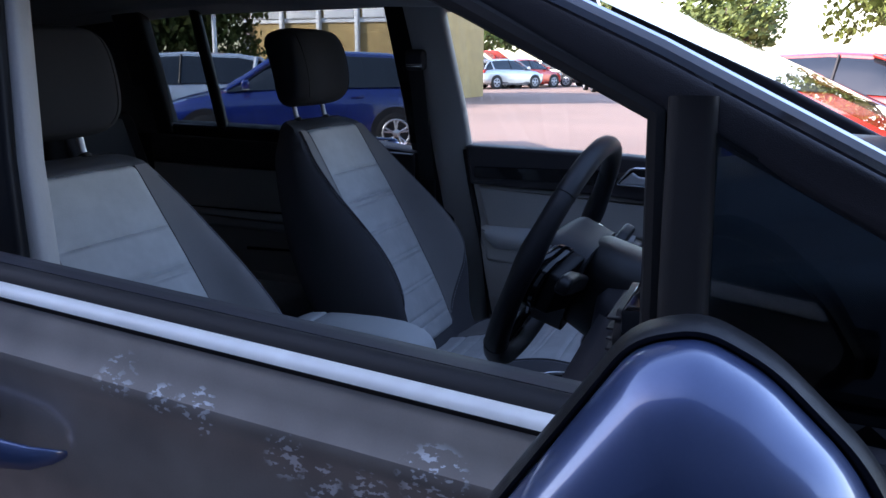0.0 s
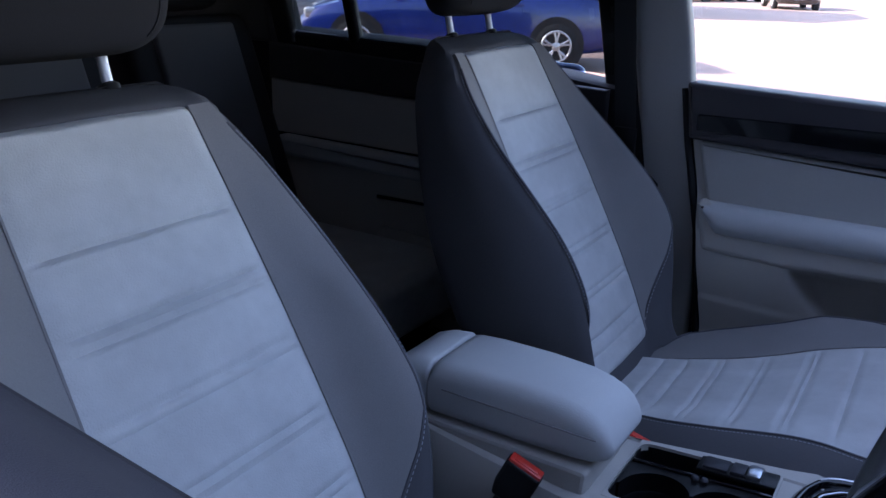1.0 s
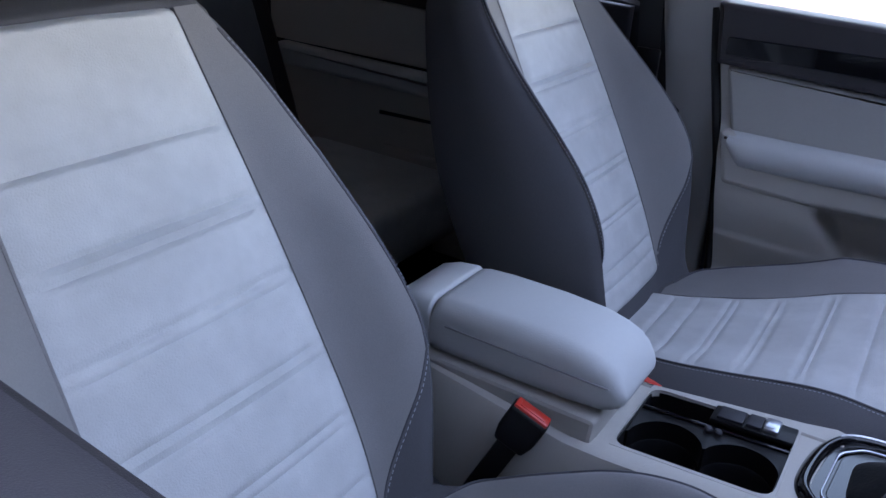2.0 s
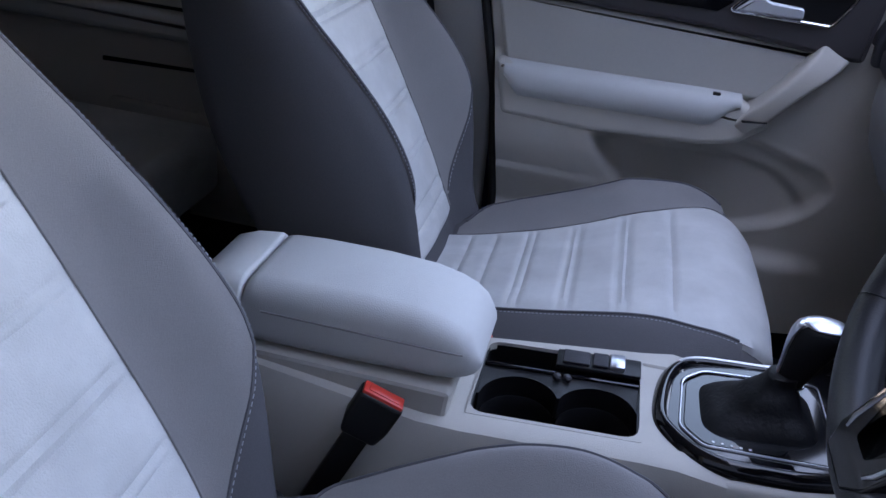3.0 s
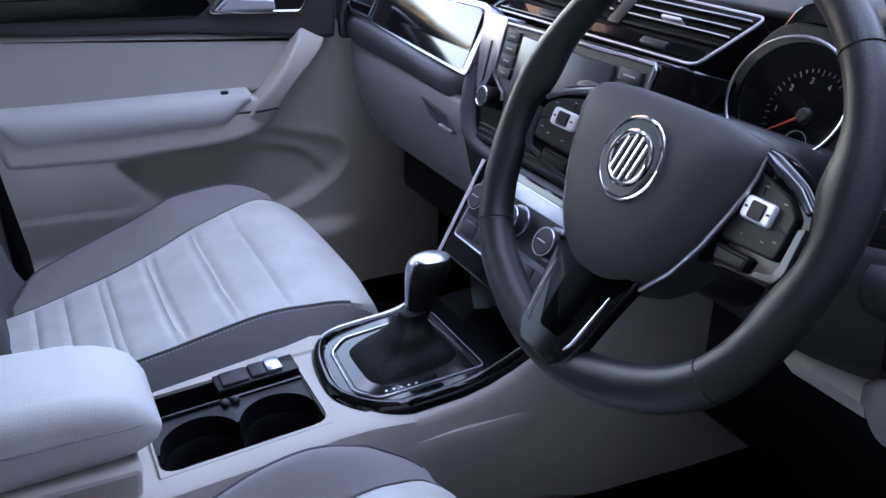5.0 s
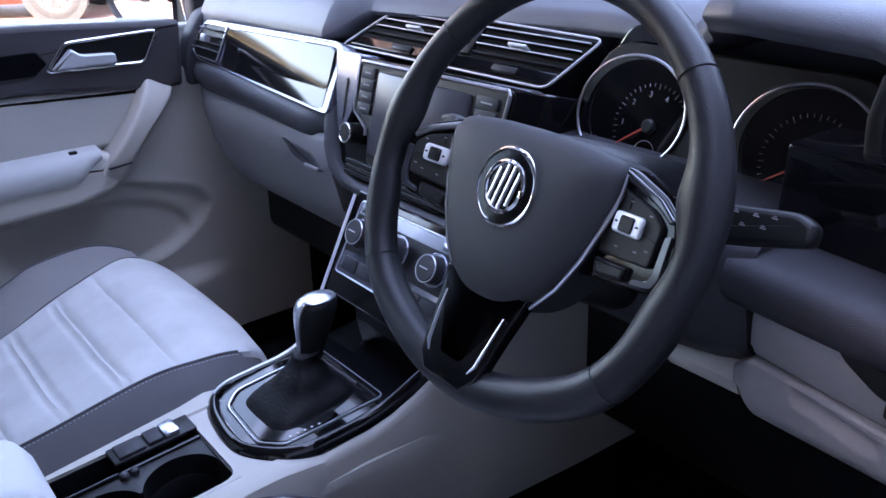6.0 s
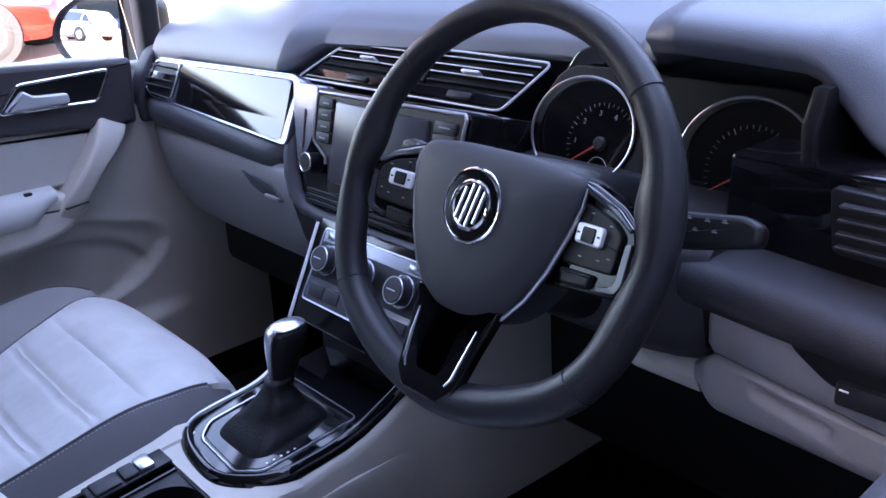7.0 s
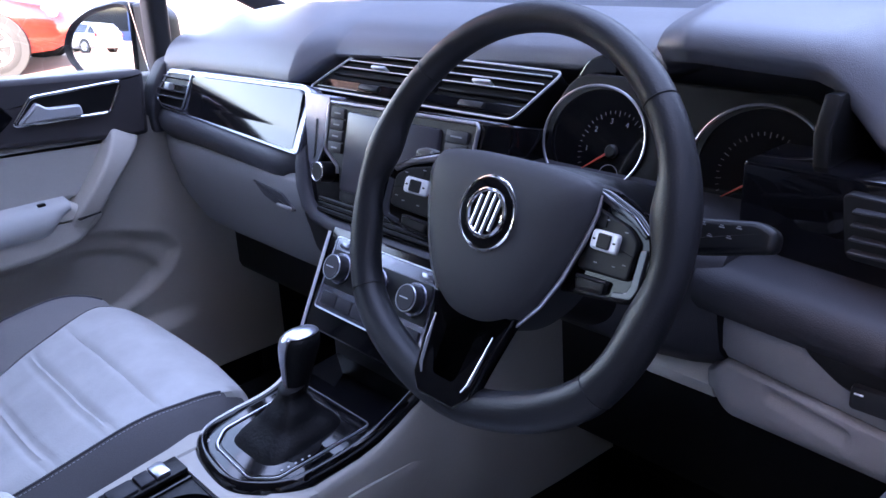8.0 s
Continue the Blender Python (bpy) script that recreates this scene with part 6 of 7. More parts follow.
    gh = part("grab_handle", loft(bm, rings), BEIGE, d, "pale grey slanted grab handle", 60)
    part("handle_line", box(bmesh.new(), X + 0.055, X + 0.0845, -0.024, 0.018, 0.8385, 0.8402, 0.0005, 1, Matrix(((1, 0, 0, 0), (0, 1, 0, 0), (0, 0.12, 1, 0), (0, 0, 0, 1)))), BLACKPLASTIC, gh)
    part("window_switch", box(bmesh.new(), X + 0.052, X + 0.062, -0.082, -0.068, 0.868, 0.8755, 0.002, 2), BLACKPLASTIC, d)
    # pane and outer weather strip
    bm = prism(bmesh.new(), [(-0.545, 1.09), (0.195, 1.05), (0.165, 1.27), (-0.18, 1.47), (-0.62, 1.53)], "x", -0.755, -0.751)
    g = part("pane", bm, GLASS, d, "clear door window")
    g.visible_shadow = False
    part("outer_skin", prism(bmesh.new(), [(-0.60, 0.42), (-0.60, 1.09), (0.24, 1.05), (0.45, 1.02), (0.45, 0.42)], "x", -0.90, -0.83, 0.02), PAINT, d, "dark blue grey painted outer skin")
    return d


passenger_door()


# Painted reflections of broken sunlight: y, z and radius of each cluster
LIGHT_FLECKS = ((-0.13, 0.569, 0.026), (-0.070, 0.549, 0.017), (-0.028, 0.550, 0.022), (-0.018, 0.528, 0.014), (0.078, 0.512, 0.024), (0.118, 0.492, 0.022), (0.17, 0.494, 0.02), (0.235, 0.516, 0.034))


def flecked_with_light(m):
    """Pale clusters below the crease of a painted door: reflected sun flecks put into its colour."""
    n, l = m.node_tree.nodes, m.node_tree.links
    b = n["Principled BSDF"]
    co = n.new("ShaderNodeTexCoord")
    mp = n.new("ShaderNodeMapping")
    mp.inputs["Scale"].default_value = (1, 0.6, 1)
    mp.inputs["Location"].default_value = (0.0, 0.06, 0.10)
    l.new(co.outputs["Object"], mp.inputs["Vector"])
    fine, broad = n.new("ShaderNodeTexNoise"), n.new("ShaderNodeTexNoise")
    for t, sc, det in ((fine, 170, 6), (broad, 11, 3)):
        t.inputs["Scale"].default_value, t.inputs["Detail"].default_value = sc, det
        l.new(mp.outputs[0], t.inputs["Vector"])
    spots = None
    for y, z, r in LIGHT_FLECKS:
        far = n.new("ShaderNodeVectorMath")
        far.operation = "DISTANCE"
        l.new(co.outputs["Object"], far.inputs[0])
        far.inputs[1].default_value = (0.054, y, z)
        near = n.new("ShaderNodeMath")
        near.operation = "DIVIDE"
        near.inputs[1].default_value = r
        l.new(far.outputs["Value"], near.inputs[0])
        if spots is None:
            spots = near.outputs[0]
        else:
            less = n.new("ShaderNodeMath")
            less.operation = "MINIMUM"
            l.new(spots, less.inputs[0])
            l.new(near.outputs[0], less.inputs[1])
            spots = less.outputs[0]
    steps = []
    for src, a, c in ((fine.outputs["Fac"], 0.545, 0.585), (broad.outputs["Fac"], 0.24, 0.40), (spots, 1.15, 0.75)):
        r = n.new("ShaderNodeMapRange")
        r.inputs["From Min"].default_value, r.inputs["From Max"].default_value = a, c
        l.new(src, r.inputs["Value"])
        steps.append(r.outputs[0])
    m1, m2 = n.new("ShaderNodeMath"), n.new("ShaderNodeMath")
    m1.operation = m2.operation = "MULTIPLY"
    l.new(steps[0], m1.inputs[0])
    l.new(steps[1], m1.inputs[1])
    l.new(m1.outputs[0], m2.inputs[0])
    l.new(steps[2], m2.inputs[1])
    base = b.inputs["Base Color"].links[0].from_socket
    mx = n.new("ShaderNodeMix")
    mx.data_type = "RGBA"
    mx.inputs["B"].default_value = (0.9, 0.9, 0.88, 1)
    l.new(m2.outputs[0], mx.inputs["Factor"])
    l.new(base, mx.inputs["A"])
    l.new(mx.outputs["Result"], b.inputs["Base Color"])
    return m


# Paler, warmer copy of PAINT: light off the ground put into the colour.
DOORPAINT = flecked_with_light(mat("lit_fleck_door_paint", (0.36, 0.315, 0.27), 0.26, metal=0.15, var=0.06, scale=400, coat=1.0, var2=0.22, scale2=6))
# No metal: the strip's bright reflection is put into a pale base colour.
SILLTRIM = mat("reflection_white_trim", (0.96, 0.93, 0.85), 0.30, metal=0.0, var=0.08, scale=40, var2=0.08, scale2=5)


def driver_door():
    d = thing("driver_door", (0.86, -0.2, 0.45), "dark blue grey driver door with its window lowered", "car door")
    ys = np.linspace(-0.80, 0.42, 26)

    def skin(profile):
        return [[V(x, y, belt(y) + dz) for x, dz in profile] for y in ys]
    prof = [(0.872, -0.002), (0.884, -0.012), (0.892, -0.022), (0.896, -0.036), (0.903, -0.050), (0.912, -0.060), (0.914, -0.070), (0.910, -0.085), (0.913, -0.14), (0.916, -0.20), (0.908, -0.30), (0.890, -0.42), (0.870, -0.52), (0.82, -0.52), (0.82, -0.03)]
    part("outer_skin", loft(bmesh.new(), skin(prof)), DOORPAINT, d, "painted skin with a crease, ground light put into its warm grey", 30)
    part("chrome_strip", loft(bmesh.new(), skin([(0.870, 0.0050), (0.875, 0.0062), (0.8825, 0.0040), (0.8885, -0.0005), (0.890, -0.0045), (0.872, -0.008)])), SILLTRIM, d, "polished strip along the window sill, reflection put into its pale colour", 50)
    part("strip_seal", loft(bmesh.new(), skin([(0.872, -0.004), (0.8865, -0.005), (0.8865, -0.0085), (0.885, -0.012), (0.872, -0.012)])), RUBBER, d, "thin black seal under the strip", 50)
    part("seal", loft(bmesh.new(), skin([(0.838, 0.014), (0.850, 0.018), (0.862, 0.015), (0.870, 0.0060), (0.870, -0.01), (0.838, -0.01)])), RUBBER, d, "black rubber window seal", 50)
    part("sill_pad", loft(bmesh.new(), skin([(0.745, -0.05), (0.742, -0.015), (0.752, -0.012), (0.775, 0.002), (0.806, 0.010), (0.826, 0.010), (0.830, -0.02), (0.80, -0.05)])), DASH, d, "slate grey inner sill", 60)
    # Unseen card, made dark to lessen bounce into the driver's footwell.
    part("panel", prism(bmesh.new(), [(-0.55, 0.36), (-0.55, 1.02), (0.36, 0.95), (0.36, 0.36)], "x", 0.745, 0.81, 0.01), DASH, d, "unseen door card, coloured dark to cut bounced light")
    part("upper_trim", prism(bmesh.new(), [(-0.55, 0.96), (-0.55, 1.062), (0.36, 0.99), (0.36, 0.92)], "x", 0.730, 0.76, 0.008), DARKTRIM, d, "slate grey upper door trim")
    part("armrest", box(bmesh.new(), 0.70, 0.76, -0.48, 0.0, 0.80, 0.86, 0.015, 3), ARMVINYL, d)
    # outer handle
    bm = bmesh.new()
    rings = []
    for y, x, r in ((-0.640, 0.918, 0.008), (-0.62, 0.944, 0.016), (-0.55, 0.955, 0.019), (-0.47, 0.953, 0.018), (-0.43, 0.943, 0.014), (-0.412, 0.928, 0.009), (-0.405, 0.917, 0.004)):
        rings.append([V(x + 0.55 * r * math.cos(a), y, 0.922 + (y + 0.5) * -0.10 + r * math.sin(a)) for a in np.linspace(0, math.tau, 17)[:-1]])
    part("handle", loft(bm, rings), PAINT, d, "painted pull handle", 60)
    part("handle_cup", disc(bmesh.new(), (0.9125, -0.545, 0.945), (1, 0, 0), 0.04, 0.004, 28, 0.001), BLACKPLASTIC, d)
    # window frame chrome along the pillar
    part("frame_strip", tube(bmesh.new(), [V(0.790, 0.45, 1.226), V(0.780, 0.20, 1.354), V(0.768, 0.09, 1.405), V(0.735, -0.12, 1.495), V(0.69, -0.6, 1.57)], 0.009, 8), CHROME, d, "bright strip over the window")
    part("quarter_pane", prism(bmesh.new(), [(0.25, 1.03), (0.62, 1.02), (0.62, 1.08), (0.25, 1.28)], "x", 0.770, 0.774), CARGLASS, d, "small dark quarter window")
    part("frame_seal", tube(bmesh.new(), [V(0.765, 0.205, 1.03), V(0.755, 0.197, 1.295), V(0.735, 0.0, 1.395), V(0.70, -0.18, 1.475)], 0.012, 8), RUBBER, d)
    return d


driver_door()


def door_mirror(name, label, loc, rz, s, base=None):
    """A door mirror built facing the rear (-y), its foot towards -x for s = 1 and +x for s = -1."""
    w = thing(name, (0, 0, 0), label, "door mirror", "door mirrors")
    base = base or rounded([(s * -0.078, -0.068), (s * 0.075, -0.064), (s * 0.112, -0.020), (s * 0.098, 0.030), (s * 0.040, 0.072), (s * -0.050, 0.070), (s * -0.085, 0.02)], 0.035, 5)
    bm = bmesh.new()
    rings = [[V(p[0] * f, y, p[1] * f) for p in base] for y, f in ((0.028, 0.90), (0.045, 0.895), (0.058, 0.875), (0.070, 0.835), (0.080, 0.775), (0.089, 0.70), (0.097, 0.60), (0.104, 0.49), (0.109, 0.37), (0.1125, 0.24), (0.1145, 0.12), (0.115, 0.03))]
    part("cap", loft(bm, rings), PAINT, w, "painted mirror cap", 60)
    bm = bmesh.new()
    rings = [[V(p[0] * f, y, p[1] * f) for p in base] for y, f in ((0.034, 0.89), (0.043, 0.92), (0.044, 0.96), (0.036, 1.01), (0.020, 1.04), (0.004, 1.05), (-0.014, 1.045), (-0.020, 0.99), (-0.014, 0.92), (0.004, 0.90))]
    part("housing", loft(bm, rings), BLACKPLASTIC, w, "black housing", 60)
    part("glass", prism(bmesh.new(), [(p[0] * 0.91, p[1] * 0.91) for p in base], "y", -0.010, -0.004), MIRROR, w, "mirror glass")
    part("foot", tube(bmesh.new(), [V(s * -0.07, 0.03, -0.045), V(s * -0.12, 0.03, -0.065), V(s * -0.17, 0.04, -0.075)], [0.032, 0.028, 0.03], 14), BLACKPLASTIC, w, "black foot")
    if s < 0:
        part("inner_housing", prism(bmesh.new(), rounded([(0.078, -0.085), (0.150, -0.110), (0.165, -0.02), (0.155, 0.075), (0.120, 0.098), (0.078, 0.094)], 0.015), "y", -0.012, 0.05, 0.008, 3), BLACKPLASTIC, w, "black inner end of the housing")
    w.matrix_basis = loc @ pose(0, 0, 0, 0, 0, rz)
    return w


door_mirror("door_mirror", "dark blue grey driver door mirror with glossy cap", pose(0.975, 0.25, 1.08) @ pose(0, 0, 0, 0, -12, 0), -86, 1, rounded([(0.150, -0.100), (0.036, 0.073), (-0.012, 0.087), (-0.060, 0.065), (-0.120, 0.011), (-0.160, -0.055), (-0.120, -0.115), (0.10, -0.125)], 0.02, 5))
door_mirror("door_mirror", "black rimmed door mirror outside the passenger window", pose(-0.935, 0.195, 1.098, -3.8, 0, 0), 20, -1, rounded([(0.088, -0.078), (-0.02, -0.080), (-0.085, -0.052), (-0.122, -0.006), (-0.095, 0.045), (-0.03, 0.080), (0.05, 0.096), (0.088, 0.092)], 0.03, 6))


def car_body():
    """The outer shell of the people carrier: roof, bonnet, wings and rear sides."""
    c = thing("car_body", (0, -0.5, 0.3), "dark blue grey painted body of the people carrier", "car body")
    bm = bmesh.new()
    rings = []
    for y, z in ((-0.16, 1.535), (-0.3, 1.575), (-0.8, 1.615), (-1.5, 1.605), (-2.2, 1.545), (-2.58, 1.45)):
        top = [V(x, y, z + 0.06 - 0.11 * (x / 0.74) ** 4) for x in np.linspace(-0.74, 0.74, 15)]
        rings.append(top + [p + V(0, 0, -0.02) for p in reversed(top)])
    part("roof", loft(bm, rings), PAINT, c, "painted roof", 50)
    bm = bmesh.new()
    rings = []
    for y, z, w in ((0.90, 1.045, 0.80), (1.15, 1.01, 0.80), (1.45, 0.94, 0.76), (1.65, 0.86, 0.68), (1.74, 0.78, 0.58)):
        top = [V(x, y - 0.10 * (x / w) ** 2, z - 0.03 * (x / w) ** 2) for x in np.linspace(-w, w, 13)]
        rings.append(top + [p + V(0, 0, -0.03) for p in reversed(top)])
    part("bonnet", loft(bm, rings), PAINT, c, "painted bonnet", 50)
    for s in (-1, 1):
        part("wing", prism(bmesh.new(), rounded([(0.46, 0.40), (0.46, 0.98), (0.85, 1.00), (1.30, 0.94), (1.62, 0.78), (1.66, 0.45), (1.52, 0.40), (1.44, 0.60), (1.22, 0.71), (1.00, 0.60), (0.92, 0.40)], 0.04), "x", s * 0.82, s * 0.875, 0.02, 3), PAINT, c, "painted front wing")
        part("rear_side", prism(bmesh.new(), rounded([(-2.60, 0.45), (-2.60, 1.12), (-0.82, 1.10), (-0.82, 0.40), (-1.62, 0.40), (-1.70, 0.60), (-1.92, 0.71), (-2.14, 0.60), (-2.22, 0.40)], 0.03), "x", s * 0.852, s * 0.885, 0.012, 3), PAINT, c, "painted rear door and quarter")
        for y in (1.22, -1.92):
            wheel(c, s * 0.76, y, 0.325, s)
    part("bumper", box(bmesh.new(), -0.80, 0.80, 1.58, 1.76, 0.38, 0.78, 0.07, 4), PAINT, c, "painted front bumper")
    part("bumper", box(bmesh.new(), -0.80, 0.80, -2.74, -2.58, 0.38, 0.85, 0.06, 4), PAINT, c, "painted rear bumper")
    return c


def seat_belt():
    b = thing("seat_belt", (-0.70, -0.66, 1.3), "dark seat belt hanging down the passenger side pillar", "seat belt")
    part("strap", loft(bmesh.new(), [[V(x + o, y + dy, z) for o, dy in ((0, -0.023), (0.0015, -0.023), (0.0015, 0.023), (0, 0.023))] for x, y, z in ((-0.672, -0.675, 1.33), (-0.685, -0.66, 1.15), (-0.70, -0.645, 0.95), (-0.715, -0.62, 0.70), (-0.72, -0.60, 0.50))]), RUBBER, b, "dark woven strap")
    part("guide", box(bmesh.new(), -0.695, -0.660, -0.705, -0.645, 1.315, 1.375, 0.012, 3), DARKTRIM, b, "grey belt guide")
    part("guide_slot", box(bmesh.new(), -0.664, -0.656, -0.70, -0.65, 1.325, 1.335, 0.003, 2), CHROME, b)
    part("tongue", box(bmesh.new(), -0.700, -0.690, -0.672, -0.622, 0.94, 1.0, 0.004, 2), BLACKPLASTIC, b, "black belt tongue")


seat_belt()


# ---------------------------------------------------------------- outside
GROUND = mat("pink_brick_paving", (0.27, 0.168, 0.13), 0.9, var=0.12, scale=3, bump=0.3, bscale=40, var2=0.12, scale2=0.15)


def ground():
    bm = bmesh.new()
    n = 24
    r = 900.0
    bm.faces.new([bm.verts.new((r * math.cos(a), r * math.sin(a), 0)) for a in np.linspace(0, math.tau, n + 1)[:-1]])
    tagged(part("ground", bm, GROUND, None, "pinkish brick paved car park"), category="ground", kind="structure")


ground()


def wheel(parent, x, y, r, s):
    wh = part("wheel", loft(bmesh.new(), [[V(x + dx, y + rr * math.cos(a), r + rr * math.sin(a)) for a in np.linspace(0, math.tau, 33)[:-1]] for dx, rr in ((-0.10, r * 0.62), (-0.105, r * 0.9), (-0.085, r), (0.085, r), (0.105, r * 0.9), (0.10, r * 0.62))]), RUBBER, parent, "black tyre")
    bm = bmesh.new()
    disc(bm, (x + s * 0.06, y, r), (s, 0, 0), r * 0.62, 0.015, 28)
    part("rim_back", bm, DARKTRIM, wh)
    bm = bmesh.new()
    tube(bm, [V(x + s * 0.095, y + r * 0.62 * math.cos(a), r + r * 0.62 * math.sin(a)) for a in np.linspace(0, math.tau, 33)[:-1]], 0.018, 8, True)
    for k in range(5):
        a = k * math.tau / 5 + 0.3
        for da in (-0.16, 0.16):
            tube(bm, [V(x + s * 0.095, y + 0.05 * math.cos(a), r + 0.05 * math.sin(a)), V(x + s * 0.095, y + r * 0.60 * math.cos(a + da), r + r * 0.60 * math.sin(a + da))], 0.018, 6)
    disc(bm, (x + s * 0.08, y, r), (s, 0, 0), 0.06, 0.03, 20, 0.008)
    part("rim", bm, ALLOY, wh, "silver alloy rim", 50)


ALLOY = mat("silver_alloy", (0.6, 0.6, 0.62), 0.35, metal=0.7)


def parked_car(name, label, paint, m, length=4.25, height=1.47, hatch_open=False):
    """A hatchback that faces +y, standing on z = 0."""
    c = thing(name, (0, 0, 0), label, "car", "parked cars")
    L = length
    st = [(-0.50, 0.70, 0.42, 0.78, 0.0), (-0.495, 0.80, 0.33, 0.90, 0.0), (-0.47, 0.86, 0.25, 0.97, 0.0), (-0.36, 0.89, 0.21, 1.0, 0), (-0.1, 0.90, 0.19, 0.985, 0), (0.12, 0.90, 0.19, 0.965, 0), (0.24, 0.89, 0.20, 0.93, 0), (0.36, 0.87, 0.21, 0.84, 0), (0.45, 0.82, 0.24, 0.73, 0), (0.485, 0.74, 0.30, 0.64, 0), (0.50, 0.62, 0.38, 0.55, 0)]
    bm = bmesh.new()
    rings = []
    for f, w, zb, zt, _ in st:
        y = f * L
        right = [(w * 0.9, zb), (w, zb + 0.10), (w * 1.0, zb + 0.30 * (zt - zb)), (w * 0.995, zb + 0.62 * (zt - zb)), (w * 0.965, zt - 0.06), (w * 0.92, zt - 0.012), (w * 0.7, zt + 0.012), (w * 0.35, zt + 0.03)]
        rings.append([V(x, y, z) for x, z in right] + [V(-x, y, z) for x, z in reversed(right)])
    loft(bm, rings)
    part("body", bm, paint, c, "painted body", 40)
    gl = [(-0.478, 0.74, 0.96, 0.98), (-0.44, 0.70, 0.97, 1.18), (-0.38, 0.66, 0.98, height - 0.09), (-0.30, 0.64, 0.98, height - 0.03), (-0.1, 0.63, 0.97, height), (0.03, 0.62, 0.96, height - 0.03), (0.09, 0.64, 0.95, height - 0.12), (0.17, 0.72, 0.94, 1.13), (0.245, 0.80, 0.92, 0.945)]
    bm = bmesh.new()
    rings = []
    for f, w, zb, zt in gl:
        y = f * L
        right = [(0.86, zb), (0.86 - (0.86 - w) * 0.5 * (zt - zb) / 0.5, (zb + zt) / 2), (w, zt - 0.03), (w - 0.06, zt), (w * 0.5, zt + 0.012)]
        rings.append([V(x, y, z) for x, z in right] + [V(-x, y, z) for x, z in reversed(right)])
    loft(bm, rings)
    part("cabin_glass", bm, CARBLACK, c, "dark cabin glass", 40)
    # roof skin and pillars over the glass
    bm = bmesh.new()
    rings = []
    for f, w, zb, zt in gl[2:6]:
        rings.append([V(x, f * L, z) for x, z in ((w + 0.012, zt - 0.055), (w + 0.006, zt - 0.018), (w - 0.06, zt + 0.014), (0, zt + 0.03), (-w + 0.06, zt + 0.014), (-w - 0.006, zt - 0.018), (-w - 0.012, zt - 0.055))])
    loft(bm, rings)
    part("roof", bm, paint, c, "painted roof", 40)
    for s in (-1, 1):
        for pts in (((0.805, 0.245, 0.945), (0.73, 0.17, 1.135), (0.65, 0.09, height - 0.105), (0.635, 0.03, height - 0.03)), ((0.86, -0.35, 0.98), (0.75, -0.36, 1.2), (0.665, -0.37, height - 0.07)), ((0.76, -0.475, 0.97), (0.71, -0.438, 1.19), (0.67, -0.38, height - 0.08))):
            part("pillar", tube(bmesh.new(), [V(s * (x + 0.004), f * L, z) for x, f, z in pts], 0.04 if pts[0][1] < -0.3 else 0.028, 8), paint, c)
        part("pillar", tube(bmesh.new(), [V(s * 0.868, -0.07 * L, 0.97), V(s * 0.635, -0.08 * L, height - 0.03)], 0.022, 6), BLACKPLASTIC, c)
        part("sill_line", box(bmesh.new(), s * 0.893 - 0.006, s * 0.893 + 0.006, -0.37 * L, 0.22 * L, 0.30, 0.34, 0.004), BLACKPLASTIC, c)
        mr = part("mirror", box(bmesh.new(), s * 0.99 - 0.09, s * 0.99 + 0.09, 0.185 * L - 0.06, 0.185 * L + 0.05, 0.97, 1.09, 0.035, 3), paint, c, "door mirror")
        part("mirror_line", box(bmesh.new(), s * 0.98 - 0.09, s * 0.98 + 0.08, 0.185 * L - 0.05, 0.185 * L + 0.05, 0.955, 0.97, 0.004), CHROME, mr)
        part("headlight", box(bmesh.new(), s * 0.63 - 0.15, s * 0.63 + 0.15, 0.44 * L, 0.478 * L, 0.60, 0.73, 0.03, 3), LENS_CLEAR, c, "headlight")
        part("tail_light", box(bmesh.new(), s * 0.70 - 0.13, s * 0.70 + 0.13, -0.5 * L, -0.45 * L, 0.80, 0.95, 0.03, 3), LENS_RED, c, "red tail light")
        for f in (-0.31, 0.315):
            part("wheel_arch", disc(bmesh.new(), (s * 0.84, f * L, 0.33), (s, 0, 0), 0.375, 0.062, 32), RUBBER, c)
            wheel(c, s * 0.80, f * L, 0.32, s)
        for f in (-0.18, 0.05):
            part("door_handle", box(bmesh.new(), s * 0.90 - 0.012, s * 0.90 + 0.012, f * L - 0.09, f * L + 0.09, 0.83, 0.86, 0.006), paint, c)
    part("grille", box(bmesh.new(), -0.42, 0.42, 0.485 * L, 0.503 * L, 0.40, 0.52, 0.01), BLACKPLASTIC, c)
    part("number_plate", box(bmesh.new(), -0.26, 0.26, 0.503 * L, 0.507 * L, 0.42, 0.53, 0.002), WHITEMARK, c, "plain pale plate")
    part("number_plate", box(bmesh.new(), -0.26, 0.26, -0.507 * L, -0.499 * L, 0.60, 0.71, 0.002), WHITEMARK, c, "plain pale plate")
    if hatch_open:
        part("tailgate", box(bmesh.new(), -0.62, 0.62, -0.02, 0.02, 0, 0.95, 0.015, 2, Matrix.Translation((0, -0.40 * L, height - 0.02)) @ Matrix.Rotation(radians(62), 4, "X")), paint, c, "raised tailgate")
    c.matrix_basis = m
    return c


CARBLACK = mat("dark_car_glass", (0.012, 0.015, 0.018), 0.06, var=0.05, coat=0.5)


def car_paint(name, col, metal=0.2):
    return mat(name, col, 0.25, metal=metal, var=0.03, scale=300, coat=1.0)


P_ORANGE = car_paint("orange_red_paint", (0.30, 0.012, 0.004))
